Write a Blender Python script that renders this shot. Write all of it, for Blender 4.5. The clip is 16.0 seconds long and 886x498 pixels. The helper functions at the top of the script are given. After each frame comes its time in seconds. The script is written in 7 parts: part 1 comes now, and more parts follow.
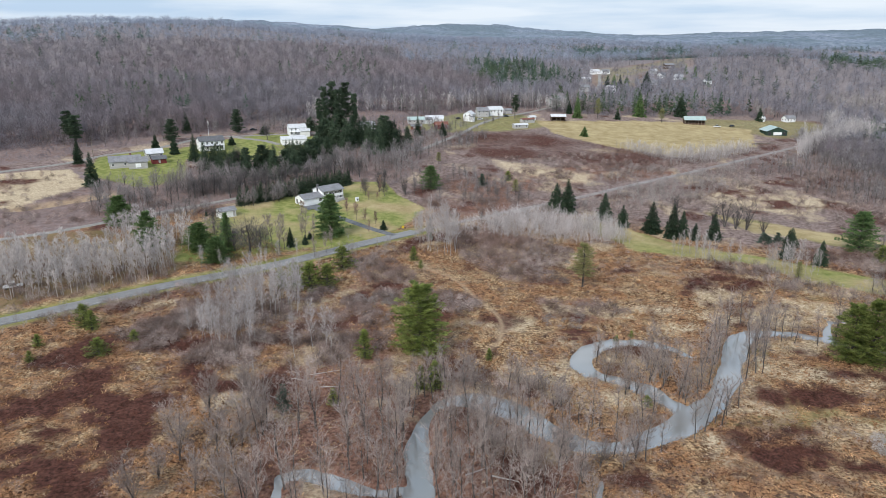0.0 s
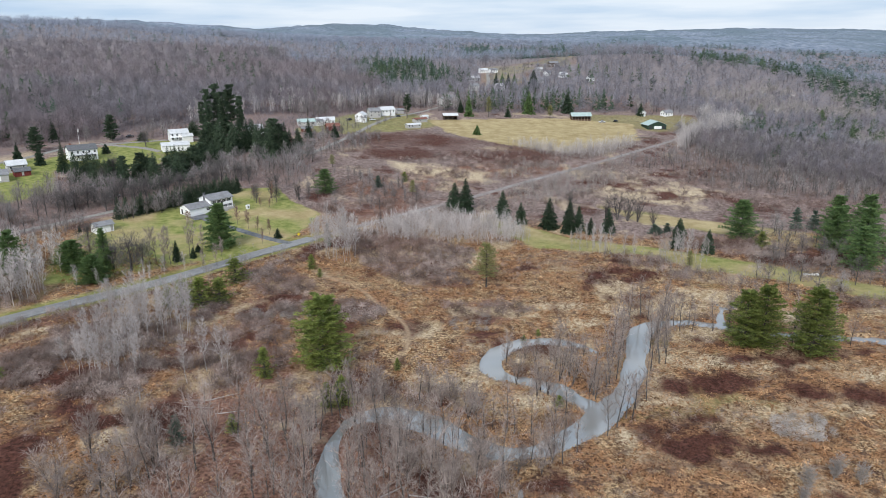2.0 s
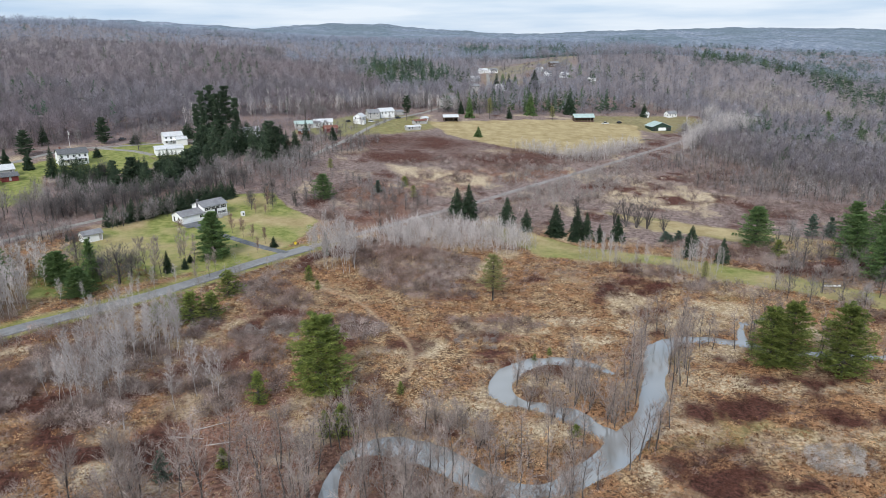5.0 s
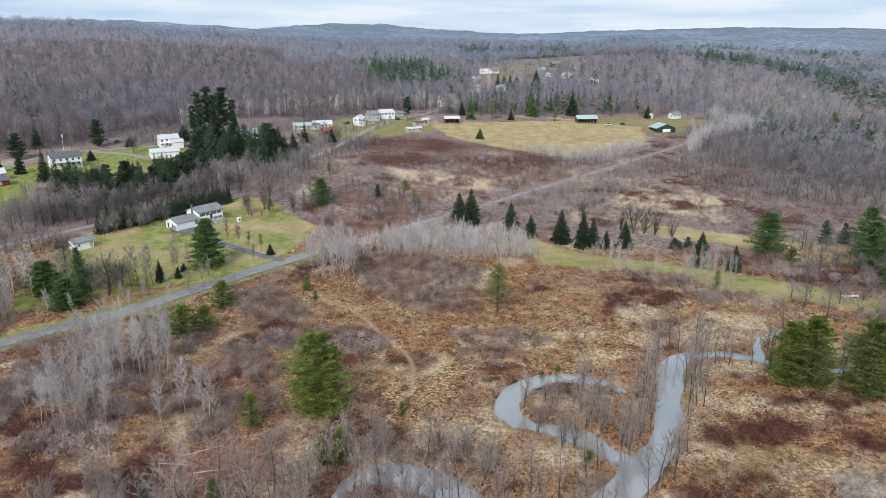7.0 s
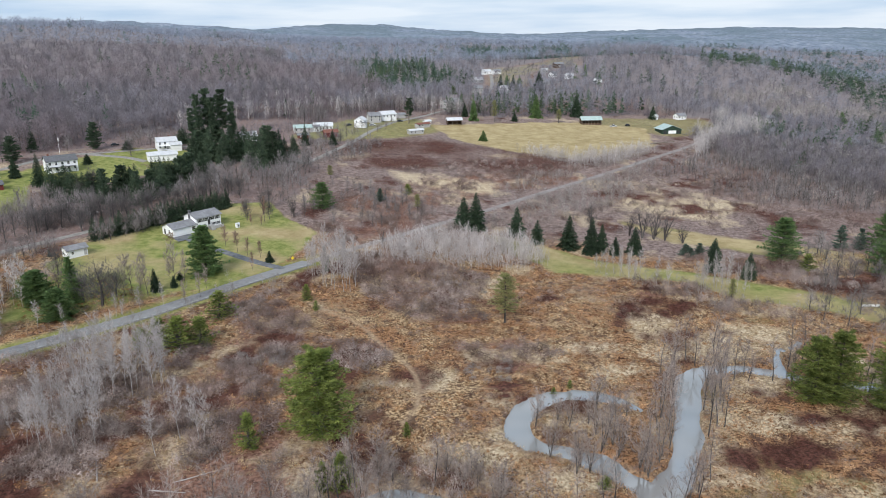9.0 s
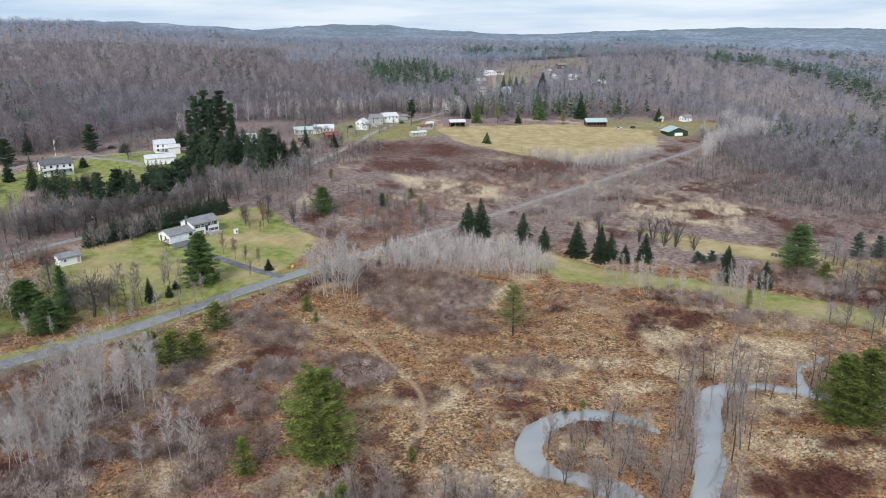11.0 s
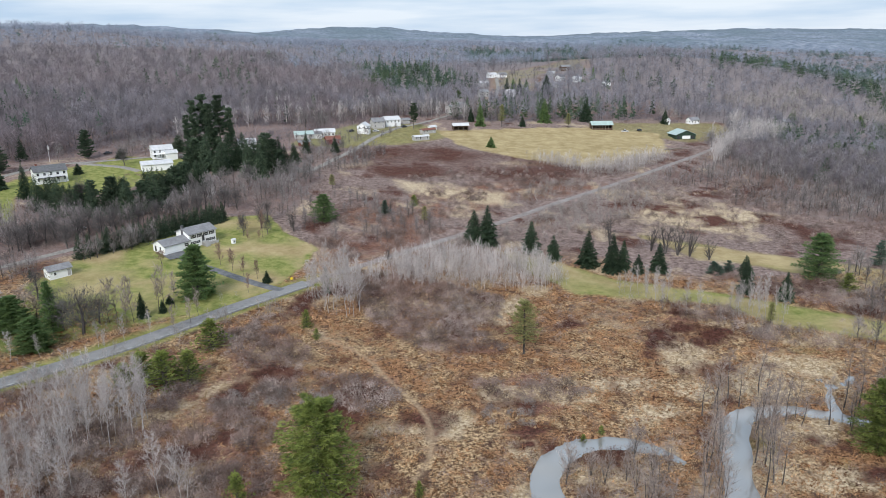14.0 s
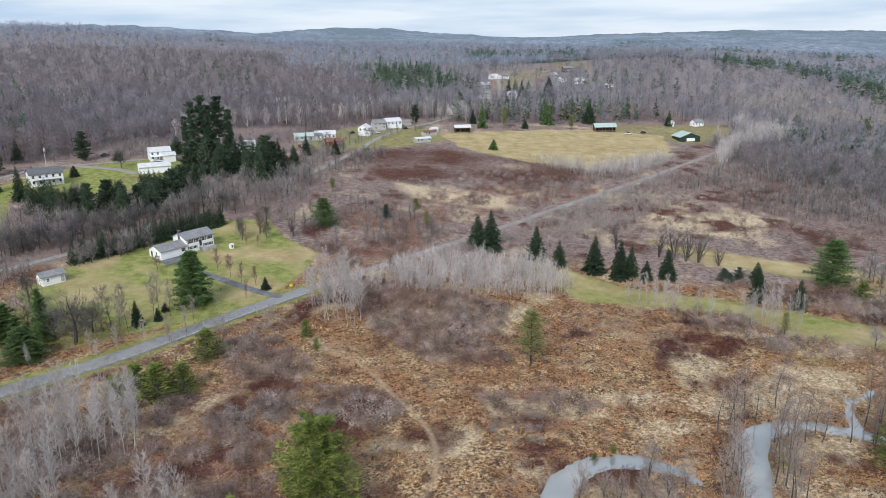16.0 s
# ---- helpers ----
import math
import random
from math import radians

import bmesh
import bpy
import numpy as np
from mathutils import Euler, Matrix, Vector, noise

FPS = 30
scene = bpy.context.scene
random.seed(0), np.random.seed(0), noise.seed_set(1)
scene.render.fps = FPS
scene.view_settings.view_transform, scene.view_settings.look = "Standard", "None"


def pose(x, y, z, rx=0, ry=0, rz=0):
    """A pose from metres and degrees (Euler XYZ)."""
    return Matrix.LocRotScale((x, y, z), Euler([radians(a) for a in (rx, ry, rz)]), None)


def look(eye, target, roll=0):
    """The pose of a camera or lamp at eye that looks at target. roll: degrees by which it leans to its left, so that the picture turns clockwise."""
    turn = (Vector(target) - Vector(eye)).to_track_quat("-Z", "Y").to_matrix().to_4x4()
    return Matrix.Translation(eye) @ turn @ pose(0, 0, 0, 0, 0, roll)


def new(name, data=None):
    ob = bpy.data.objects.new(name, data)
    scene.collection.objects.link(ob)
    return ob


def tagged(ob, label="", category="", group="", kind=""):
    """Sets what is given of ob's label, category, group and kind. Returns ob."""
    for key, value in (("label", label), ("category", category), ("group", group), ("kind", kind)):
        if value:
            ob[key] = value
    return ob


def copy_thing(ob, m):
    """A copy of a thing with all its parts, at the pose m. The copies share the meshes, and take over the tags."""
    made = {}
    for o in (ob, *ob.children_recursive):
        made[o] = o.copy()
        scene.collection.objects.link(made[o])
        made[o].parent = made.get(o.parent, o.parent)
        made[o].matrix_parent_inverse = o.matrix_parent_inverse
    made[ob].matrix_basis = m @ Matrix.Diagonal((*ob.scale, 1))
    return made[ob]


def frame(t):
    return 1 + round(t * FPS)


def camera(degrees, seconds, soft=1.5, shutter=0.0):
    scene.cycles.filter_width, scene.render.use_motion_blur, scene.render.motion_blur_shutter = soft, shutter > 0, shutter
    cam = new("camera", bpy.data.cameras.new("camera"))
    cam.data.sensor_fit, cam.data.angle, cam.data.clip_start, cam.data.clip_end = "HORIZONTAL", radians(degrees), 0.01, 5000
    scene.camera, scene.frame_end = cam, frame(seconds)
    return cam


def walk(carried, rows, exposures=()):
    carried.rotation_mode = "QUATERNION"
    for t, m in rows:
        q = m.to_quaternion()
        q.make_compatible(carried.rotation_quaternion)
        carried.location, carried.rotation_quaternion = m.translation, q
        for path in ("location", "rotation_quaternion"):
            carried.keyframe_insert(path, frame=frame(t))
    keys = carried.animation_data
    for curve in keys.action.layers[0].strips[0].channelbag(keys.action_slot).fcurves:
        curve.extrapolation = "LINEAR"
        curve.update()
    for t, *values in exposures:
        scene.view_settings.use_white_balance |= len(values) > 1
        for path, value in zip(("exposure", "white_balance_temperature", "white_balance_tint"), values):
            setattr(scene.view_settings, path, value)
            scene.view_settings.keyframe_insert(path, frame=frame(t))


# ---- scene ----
cam = camera(65.0, 16.0, 0.75)
PATH = [
    (0, (1.666, 1.604, 71.314), (1.58, 3.52, 70.746), -0.0),
    (0.5, (1.708, 2.988, 71.165), (1.648, 4.904, 70.597), -0.0),
    (1, (1.543, 4.759, 71.023), (1.702, 6.67, 70.454), -0.2),
    (1.5, (0.68, 6.3, 71.034), (0.89, 8.205, 70.464), -0.3),
    (2, (0.56, 8.018, 70.933), (0.769, 9.924, 70.364), -0.3),
    (2.5, (0.179, 9.624, 71.022), (0.39, 11.529, 70.452), -0.2),
    (3, (0.031, 11.37, 71.148), (0.243, 13.276, 70.578), -0.3),
    (3.5, (0.085, 13.371, 71.133), (0.298, 15.277, 70.563), -0.3),
    (4, (-0.067, 15.374, 71.173), (0.147, 17.279, 70.603), -0.3),
    (6.5, (0.212, 25.933, 71.487), (0.426, 27.838, 70.917), -0.4),
    (7, (0.265, 28.095, 71.548), (0.479, 30.0, 70.978), -0.4),
    (7.5, (0.203, 30.195, 71.583), (0.417, 32.1, 71.013), -0.5),
    (8, (0.157, 32.264, 71.647), (0.37, 34.169, 71.076), -0.5),
    (8.5, (0.05, 34.108, 71.708), (0.261, 36.013, 71.138), -0.5),
    (9, (-0.017, 36.019, 71.733), (0.194, 37.924, 71.164), -0.5),
    (11.5, (-0.321, 46.039, 71.947), (-0.114, 47.945, 71.38), -0.5),
    (12, (-0.159, 47.725, 71.903), (0.046, 49.632, 71.337), -0.6),
    (12.5, (-0.236, 49.483, 72.074), (-0.032, 51.391, 71.508), -0.6),
    (13, (-0.465, 51.229, 72.05), (-0.26, 53.137, 71.486), -0.6),
    (13.5, (-0.501, 52.911, 72.037), (-0.297, 54.819, 71.473), -0.6),
    (14, (-0.503, 54.371, 72.073), (-0.299, 56.28, 71.51), -0.7),
    (14.5, (-0.5, 55.886, 72.007), (-0.296, 57.795, 71.446), -0.7),
    (15, (-0.604, 57.556, 72.038), (-0.4, 59.465, 71.476), -0.7),
    (15.5, (-0.73, 59.088, 71.943), (-0.526, 60.997, 71.382), -0.6),
    (16, (-0.89, 60.501, 72.028), (-0.686, 62.41, 71.468), -0.6),
]
walk(cam, [(t, look(eye, target, roll)) for t, eye, target, roll in PATH])

# ---- light ----
SUN_UP, SUN_TURN = radians(38), radians(205)
world = bpy.data.worlds.new("overcast_sky")
scene.world = world
world.use_nodes = True
wt = world.node_tree
wt.nodes.clear()
w_out = wt.nodes.new("ShaderNodeOutputWorld")
w_bg = wt.nodes.new("ShaderNodeBackground")
w_sky = wt.nodes.new("ShaderNodeTexSky")
w_sky.sky_type, w_sky.sun_disc = "NISHITA", False
w_sky.sun_elevation, w_sky.sun_rotation = SUN_UP, SUN_TURN
w_sky.air_density, w_sky.dust_density, w_sky.ozone_density = 1.0, 2.0, 1.5
w_co = wt.nodes.new("ShaderNodeTexCoord")
w_map = wt.nodes.new("ShaderNodeMapping")
w_map.inputs["Scale"].default_value = (2.2, 2.2, 22.0)
w_noise = wt.nodes.new("ShaderNodeTexNoise")
w_noise.inputs["Scale"].default_value, w_noise.inputs["Detail"].default_value = 1.6, 6.0
w_ramp = wt.nodes.new("ShaderNodeValToRGB")
w_ramp.color_ramp.elements[0].position, w_ramp.color_ramp.elements[0].color = 0.38, (4.5, 5.9, 7.7, 1)
w_ramp.color_ramp.elements[1].position, w_ramp.color_ramp.elements[1].color = 0.62, (7.1, 7.85, 8.8, 1)
w_mix = wt.nodes.new("ShaderNodeMix")
w_mix.data_type = "RGBA"
w_mix.inputs[0].default_value = 0.88
w_bg.inputs["Strength"].default_value = 0.1
wt.links.new(w_co.outputs["Generated"], w_map.inputs["Vector"])
wt.links.new(w_map.outputs["Vector"], w_noise.inputs["Vector"])
wt.links.new(w_noise.outputs["Fac"], w_ramp.inputs["Fac"])
wt.links.new(w_sky.outputs["Color"], w_mix.inputs[6])
wt.links.new(w_ramp.outputs["Color"], w_mix.inputs[7])
wt.links.new(w_mix.outputs[2], w_bg.inputs["Color"])
wt.links.new(w_bg.outputs["Background"], w_out.inputs["Surface"])

sun_data = bpy.data.lights.new("sun", "SUN")
sun_data.energy, sun_data.angle, sun_data.color = 2.5, radians(18), (1.0, 0.98, 0.95)
sun = new("sun", sun_data)
sun.rotation_euler = Vector((math.sin(SUN_TURN) * math.cos(SUN_UP), math.cos(SUN_TURN) * math.cos(SUN_UP), math.sin(SUN_UP))).to_track_quat("Z", "Y").to_euler()
scene.view_settings.exposure = 0.28

# ---- materials ----


def mat(name, colors, scale=1.0, detail=4.0, rough=0.85, metal=0.0, bump_h=0.0, bump_scale=None, vary=0.0, island=0.0, big=None, spec=0.3, stretch=(1, 1, 1), plant=0.0, thin=0.0):
    """Noise between two or more colours; vary: change of value from object to object, island: from piece to piece; big: (scale, colour, amount) of a second, broader noise."""
    m = bpy.data.materials.new(name)
    m.use_nodes = True
    nt = m.node_tree
    N, L = nt.nodes.new, nt.links.new
    bsdf = nt.nodes["Principled BSDF"]
    bsdf.inputs["Roughness"].default_value, bsdf.inputs["Metallic"].default_value = rough, metal
    bsdf.inputs["Specular IOR Level"].default_value = spec
    co = N("ShaderNodeTexCoord")
    mp = N("ShaderNodeMapping")
    mp.inputs["Scale"].default_value = stretch
    L(co.outputs["Object"], mp.inputs["Vector"])
    no = N("ShaderNodeTexNoise")
    no.inputs["Scale"].default_value, no.inputs["Detail"].default_value, no.inputs["Roughness"].default_value = scale, detail, 0.65
    L(mp.outputs["Vector"], no.inputs["Vector"])
    ra = N("ShaderNodeValToRGB")
    els = ra.color_ramp.elements
    while len(els) < len(colors):
        els.new(0.5)
    for n, c in enumerate(colors):
        els[n].position = 0.37 + 0.26 * n / max(1, len(colors) - 1)
        els[n].color = (*c, 1)
    L(no.outputs["Fac"], ra.inputs["Fac"])
    col = ra.outputs["Color"]
    if big:
        n2 = N("ShaderNodeTexNoise")
        n2.inputs["Scale"].default_value, n2.inputs["Detail"].default_value = big[0], 3.0
        L(mp.outputs["Vector"], n2.inputs["Vector"])
        mr = N("ShaderNodeMapRange")
        mr.inputs["From Min"].default_value, mr.inputs["From Max"].default_value, mr.inputs["To Max"].default_value = 0.42, 0.62, big[2]
        L(n2.outputs["Fac"], mr.inputs["Value"])
        mx = N("ShaderNodeMix")
        mx.data_type = "RGBA"
        mx.inputs[7].default_value = (*big[1], 1)
        L(mr.outputs["Result"], mx.inputs[0])
        L(col, mx.inputs[6])
        col = mx.outputs[2]
    for amount, node, out in ((vary, "ShaderNodeObjectInfo", "Random"), (island, "ShaderNodeNewGeometry", "Random Per Island"), (plant, "ShaderNodeAttribute", "Fac")):
        if amount:
            inf = N(node)
            if node == "ShaderNodeAttribute":
                inf.attribute_name = "tint"
            mr = N("ShaderNodeMapRange")
            mr.inputs["To Min"].default_value, mr.inputs["To Max"].default_value = 1 - amount, 1 + amount
            L(inf.outputs[out], mr.inputs["Value"])
            hs = N("ShaderNodeHueSaturation")
            L(mr.outputs["Result"], hs.inputs["Value"])
            L(col, hs.inputs["Color"])
            col = hs.outputs["Color"]
    L(col, bsdf.inputs["Base Color"])
    if bump_h:
        nb = N("ShaderNodeTexNoise")
        nb.inputs["Scale"].default_value, nb.inputs["Detail"].default_value = bump_scale or scale * 2, 4.0
        L(mp.outputs["Vector"], nb.inputs["Vector"])
        bp = N("ShaderNodeBump")
        bp.inputs["Distance"].default_value = bump_h
        L(nb.outputs["Fac"], bp.inputs["Height"])
        L(bp.outputs["Normal"], bsdf.inputs["Normal"])
    if thin:
        tr = N("ShaderNodeBsdfTranslucent")
        L(col, tr.inputs["Color"])
        ms = N("ShaderNodeMixShader")
        ms.inputs[0].default_value = thin
        L(bsdf.outputs[0], ms.inputs[1])
        L(tr.outputs[0], ms.inputs[2])
        L(ms.outputs[0], nt.nodes["Material Output"].inputs["Surface"])
    return m


M_FOREST = mat("bare_forest_twigs", [(0.198, 0.179, 0.196), (0.248, 0.226, 0.244), (0.305, 0.282, 0.3)], 0.06, 4, island=0.04, plant=0.36, thin=0.5, big=(0.008, (0.25, 0.203, 0.21), 0.8))
# pale twigs of the eastern woods, their distance haze mixed into the colour
M_EFOREST = mat("pale_hazed_forest_twigs", [(0.232, 0.224, 0.25), (0.288, 0.279, 0.308), (0.348, 0.34, 0.371)], 0.06, 4, island=0.04, plant=0.32, thin=0.5, big=(0.008, (0.28, 0.258, 0.282), 0.7))
# blue-grey colour stands in for the haze over the far slopes
M_FFOREST = mat("haze_tinted_bare_twigs", [(0.27, 0.312, 0.39), (0.32, 0.36, 0.44), (0.372, 0.412, 0.49)], 0.04, 4, island=0.03, plant=0.22, thin=0.5, big=(0.006, (0.345, 0.34, 0.38), 0.7))
M_FTRUNK = mat("forest_trunks", [(0.095, 0.086, 0.088), (0.165, 0.153, 0.156)], 0.2, island=0.15, thin=0.5)
M_FPINE = mat("far_conifer_needles", [(0.054, 0.096, 0.068), (0.1, 0.15, 0.102)], 0.15, island=0.12, plant=0.35, thin=0.45, big=(0.02, (0.12, 0.155, 0.07), 0.6))
# woods of the horizon ridges; the blue-grey is painted haze
M_FAR = mat("haze_tinted_woods", [(0.12, 0.158, 0.21), (0.21, 0.248, 0.31), (0.315, 0.345, 0.405)], 0.06, 10, bump_h=16.0, bump_scale=0.07, big=(0.0035, (0.12, 0.165, 0.19), 0.75))
M_BARK = mat("grey_bark", [(0.05, 0.043, 0.04), (0.13, 0.115, 0.108)], 3.0, vary=0.25, stretch=(1, 1, 0.2), bump_h=0.03)
M_TWIG = mat("grey_brown_twigs", [(0.225, 0.178, 0.158), (0.42, 0.355, 0.322)], 0.5, vary=0.25, island=0.2, thin=0.25)
M_PALE = mat("pale_bark", [(0.32, 0.295, 0.28), (0.52, 0.49, 0.475)], 2.0, vary=0.12, stretch=(1, 1, 0.3), bump_h=0.02)
M_PTWIG = mat("pale_twigs", [(0.39, 0.35, 0.335), (0.58, 0.535, 0.515)], 0.5, vary=0.15, island=0.15, thin=0.3)
M_SHRUB = mat("shrub_twigs", [(0.175, 0.126, 0.108), (0.46, 0.38, 0.345)], 0.25, 4, island=0.15, plant=0.5, thin=0.25, big=(0.03, (0.22, 0.14, 0.115), 0.6))
M_PSHRUB = mat("pale_shrub_twigs", [(0.3, 0.268, 0.25), (0.44, 0.4, 0.375)], 0.2, 3, island=0.2, plant=0.2, thin=0.4)
M_SILVER = mat("silvery_twigs", [(0.4, 0.368, 0.345), (0.62, 0.575, 0.54)], 0.4, 3, island=0.25, plant=0.25, thin=0.4)
M_RUST = mat("rust_brush", [(0.042, 0.017, 0.012), (0.135, 0.053, 0.035)], 0.25, 3, island=0.3, plant=0.45, thin=0.2)
M_FRUST = mat("mauve_red_brush", [(0.125, 0.078, 0.069), (0.26, 0.172, 0.15)], 0.2, 3, island=0.25, plant=0.35, thin=0.3)
M_FSHRUB = mat("mauve_grey_brush", [(0.135, 0.102, 0.098), (0.33, 0.27, 0.256)], 0.12, 3, island=0.25, plant=0.5, thin=0.3)
M_STRAW = mat("straw_grass", [(0.33, 0.225, 0.125), (0.58, 0.45, 0.29)], 0.3, 4, island=0.15, plant=0.22, thin=0.4)
M_SEDGE = mat("tawny_sedge", [(0.09, 0.037, 0.019), (0.36, 0.19, 0.092), (0.65, 0.44, 0.25)], 0.22, 7, island=0.25, plant=0.5, thin=0.35)
M_LARCH = mat("yellow_green_needles", [(0.23, 0.24, 0.09), (0.38, 0.37, 0.17)], 0.8, island=0.2, thin=0.45)
M_PINE = mat("pine_needles", [(0.09, 0.13, 0.032), (0.33, 0.375, 0.105)], 0.7, island=0.35, vary=0.15, rough=0.6, thin=0.45)
M_SPRUCE = mat("spruce_needles", [(0.03, 0.055, 0.033), (0.065, 0.1, 0.055)], 0.6, island=0.25, vary=0.2, rough=0.6, thin=0.35)
M_MTWIG = mat("sapling_twigs", [(0.45, 0.408, 0.39), (0.65, 0.6, 0.578)], 0.3, island=0.12, plant=0.25, thin=0.4)
M_DPINE = mat("dark_pine_needles", [(0.048, 0.078, 0.05), (0.1, 0.14, 0.082)], 0.5, island=0.3, vary=0.2, thin=0.25)
M_BTWIG = mat("hardwood_twigs", [(0.19, 0.172, 0.168), (0.335, 0.312, 0.303)], 0.2, 3, island=0.2, plant=0.45, thin=0.35, big=(0.02, (0.23, 0.185, 0.18), 0.45))
# needles paled and blued to imitate haze at that distance
M_FFPINE = mat("haze_tinted_conifer_needles", [(0.085, 0.14, 0.118), (0.14, 0.2, 0.168)], 0.1, island=0.1, plant=0.3, thin=0.45)
M_BLUE = mat("blue_green_needles", [(0.085, 0.135, 0.105), (0.16, 0.215, 0.165)], 0.6, island=0.25, vary=0.15, thin=0.4)
M_ASPHALT = mat("worn_asphalt", [(0.15, 0.148, 0.15), (0.235, 0.23, 0.23)], 0.6, 5, rough=0.6, bump_h=0.01, bump_scale=30, big=(0.05, (0.26, 0.255, 0.25), 0.6))
M_PALEROAD = mat("pale_worn_road", [(0.2, 0.182, 0.175), (0.31, 0.285, 0.27)], 0.5, 5, rough=0.85, bump_h=0.02, bump_scale=12, big=(0.06, (0.22, 0.17, 0.15), 0.6))
M_DARKASPH = mat("dark_asphalt", [(0.1, 0.103, 0.11), (0.17, 0.173, 0.18)], 0.6, 5, rough=0.75, bump_h=0.01, bump_scale=30)
M_GRAVEL = mat("grey_gravel", [(0.2, 0.185, 0.17), (0.31, 0.29, 0.265)], 0.8, 5, bump_h=0.03, bump_scale=12)
M_LINE = mat("worn_road_paint", [(0.18, 0.18, 0.18), (0.34, 0.34, 0.33)], 1.0)
M_WHITE = mat("white_siding", [(0.78, 0.79, 0.8), (0.86, 0.86, 0.86)], 0.4, 3, rough=0.5, bump_h=0.02, bump_scale=3, stretch=(0.2, 0.2, 8))
M_GREYW = mat("grey_siding", [(0.36, 0.35, 0.34), (0.45, 0.44, 0.43)], 0.4, 3, rough=0.6, bump_h=0.02, bump_scale=3, stretch=(0.2, 0.2, 8))
M_DARKW = mat("dark_green_siding", [(0.02, 0.045, 0.032), (0.04, 0.07, 0.05)], 0.6, rough=0.6)
M_REDW = mat("barn_red_boards", [(0.13, 0.025, 0.025), (0.2, 0.045, 0.04)], 0.8, rough=0.7, stretch=(4, 4, 0.3))
M_BROWNW = mat("brown_boards", [(0.07, 0.042, 0.03), (0.13, 0.085, 0.06)], 0.8, rough=0.8, stretch=(4, 4, 0.3))
M_SHINGLE = mat("grey_shingles", [(0.19, 0.19, 0.2), (0.27, 0.27, 0.28)], 1.5, 6, rough=0.9, bump_h=0.03, bump_scale=4, big=(0.3, (0.14, 0.14, 0.15), 0.5))
M_DSHINGLE = mat("dark_shingles", [(0.09, 0.092, 0.1), (0.15, 0.152, 0.16)], 1.5, 6, rough=0.9, bump_h=0.03, bump_scale=4)
M_WROOF = mat("white_metal_roof", [(0.5, 0.51, 0.52), (0.62, 0.62, 0.63)], 0.6, rough=0.4, spec=0.5)
M_GROOF = mat("pale_green_metal_roof", [(0.31, 0.41, 0.385), (0.41, 0.5, 0.475)], 0.4, rough=0.4, spec=0.5)
M_BRICK = mat("chimney_brick", [(0.14, 0.055, 0.04), (0.24, 0.11, 0.085)], 5.0, rough=0.9)
M_GLASS = mat("dark_window_glass", [(0.02, 0.025, 0.03), (0.05, 0.055, 0.06)], 0.7, rough=0.08, spec=0.6)
# dark paint of shutters and doors, also used for the shade in openings
M_SHUT_SHADE = mat("dark_shutter_and_shade_paint", [(0.03, 0.032, 0.035), (0.05, 0.052, 0.055)], 1.0, rough=0.5)
M_WOOD = mat("weathered_wood", [(0.16, 0.13, 0.105), (0.27, 0.225, 0.185)], 2.0, rough=0.85, stretch=(1, 1, 0.2))
M_CARW = mat("white_car_paint", [(0.7, 0.7, 0.7), (0.75, 0.75, 0.75)], 0.5, rough=0.3, spec=0.5)
M_CARD = mat("black_car_paint", [(0.015, 0.015, 0.018), (0.025, 0.025, 0.028)], 0.5, rough=0.25, spec=0.5)
M_RUBBER = mat("black_rubber", [(0.015, 0.015, 0.015), (0.03, 0.03, 0.03)], 3.0)
M_YELLOW = mat("yellow_sign_paint", [(0.7, 0.5, 0.03), (0.75, 0.55, 0.05)], 2.0, rough=0.5)

M_FULL = mat("dense_green_needles", [(0.085, 0.15, 0.058), (0.2, 0.29, 0.108)], 0.7, island=0.3, vary=0.12, rough=0.6, thin=0.45)
M_REDT = mat("reddish_twigs", [(0.22, 0.14, 0.11), (0.34, 0.24, 0.2)], 0.5, vary=0.15, island=0.15, thin=0.3)

# ---- the lie of the land ----


def soft(v, w):
    """A ramp that starts smoothly at 0 over the width w."""
    return w * np.logaddexp(0.0, v / w)


def bump(x, y, cx, cy, sx, sy, h):
    return h * np.exp(-(((x - cx) / sx) ** 2) - ((y - cy) / sy) ** 2)


def lie(x, y):
    """The broad lie of the land: a flat valley floor that climbs to wooded hills behind and to one side."""
    x, y = np.asarray(x, float), np.asarray(y, float)
    d = -0.55 * x + 0.83 * y
    z = -3.8 + 0.073 * (soft(d - 215, 22) - 0.8 * soft(d - 1150, 120) - 0.2 * soft(d - 2600, 200))
    z += bump(x, y, 390, 900, 230, 200, 34) + bump(x, y, -560, 1250, 420, 380, 15) + bump(x, y, -720, 1420, 480, 330, 24)
    z += bump(x, y, -1050, 2900, 700, 500, 60) + bump(x, y, -80, 3700, 520, 420, 62)
    z += bump(x, y, 2400, 3900, 1300, 600, 50) + bump(x, y, -2700, 3600, 1300, 700, 40)
    return z


def vnoise(x, y, size, seed=0):
    """Smooth value noise in -1..1 with features of that size in metres."""
    x, y = np.asarray(x, float) / size, np.asarray(y, float) / size
    xi, yi = np.floor(x), np.floor(y)
    fx, fy = x - xi, y - yi
    fx, fy = fx * fx * (3 - 2 * fx), fy * fy * (3 - 2 * fy)

    def at(i, j):
        v = np.sin(i * 127.1 + j * 311.7 + seed * 74.7) * 43758.5453
        return v - np.floor(v)

    a, b, c, d = at(xi, yi), at(xi + 1, yi), at(xi, yi + 1), at(xi + 1, yi + 1)
    return 2 * ((a * (1 - fx) + b * fx) * (1 - fy) + (c * (1 - fx) + d * fx) * fy) - 1


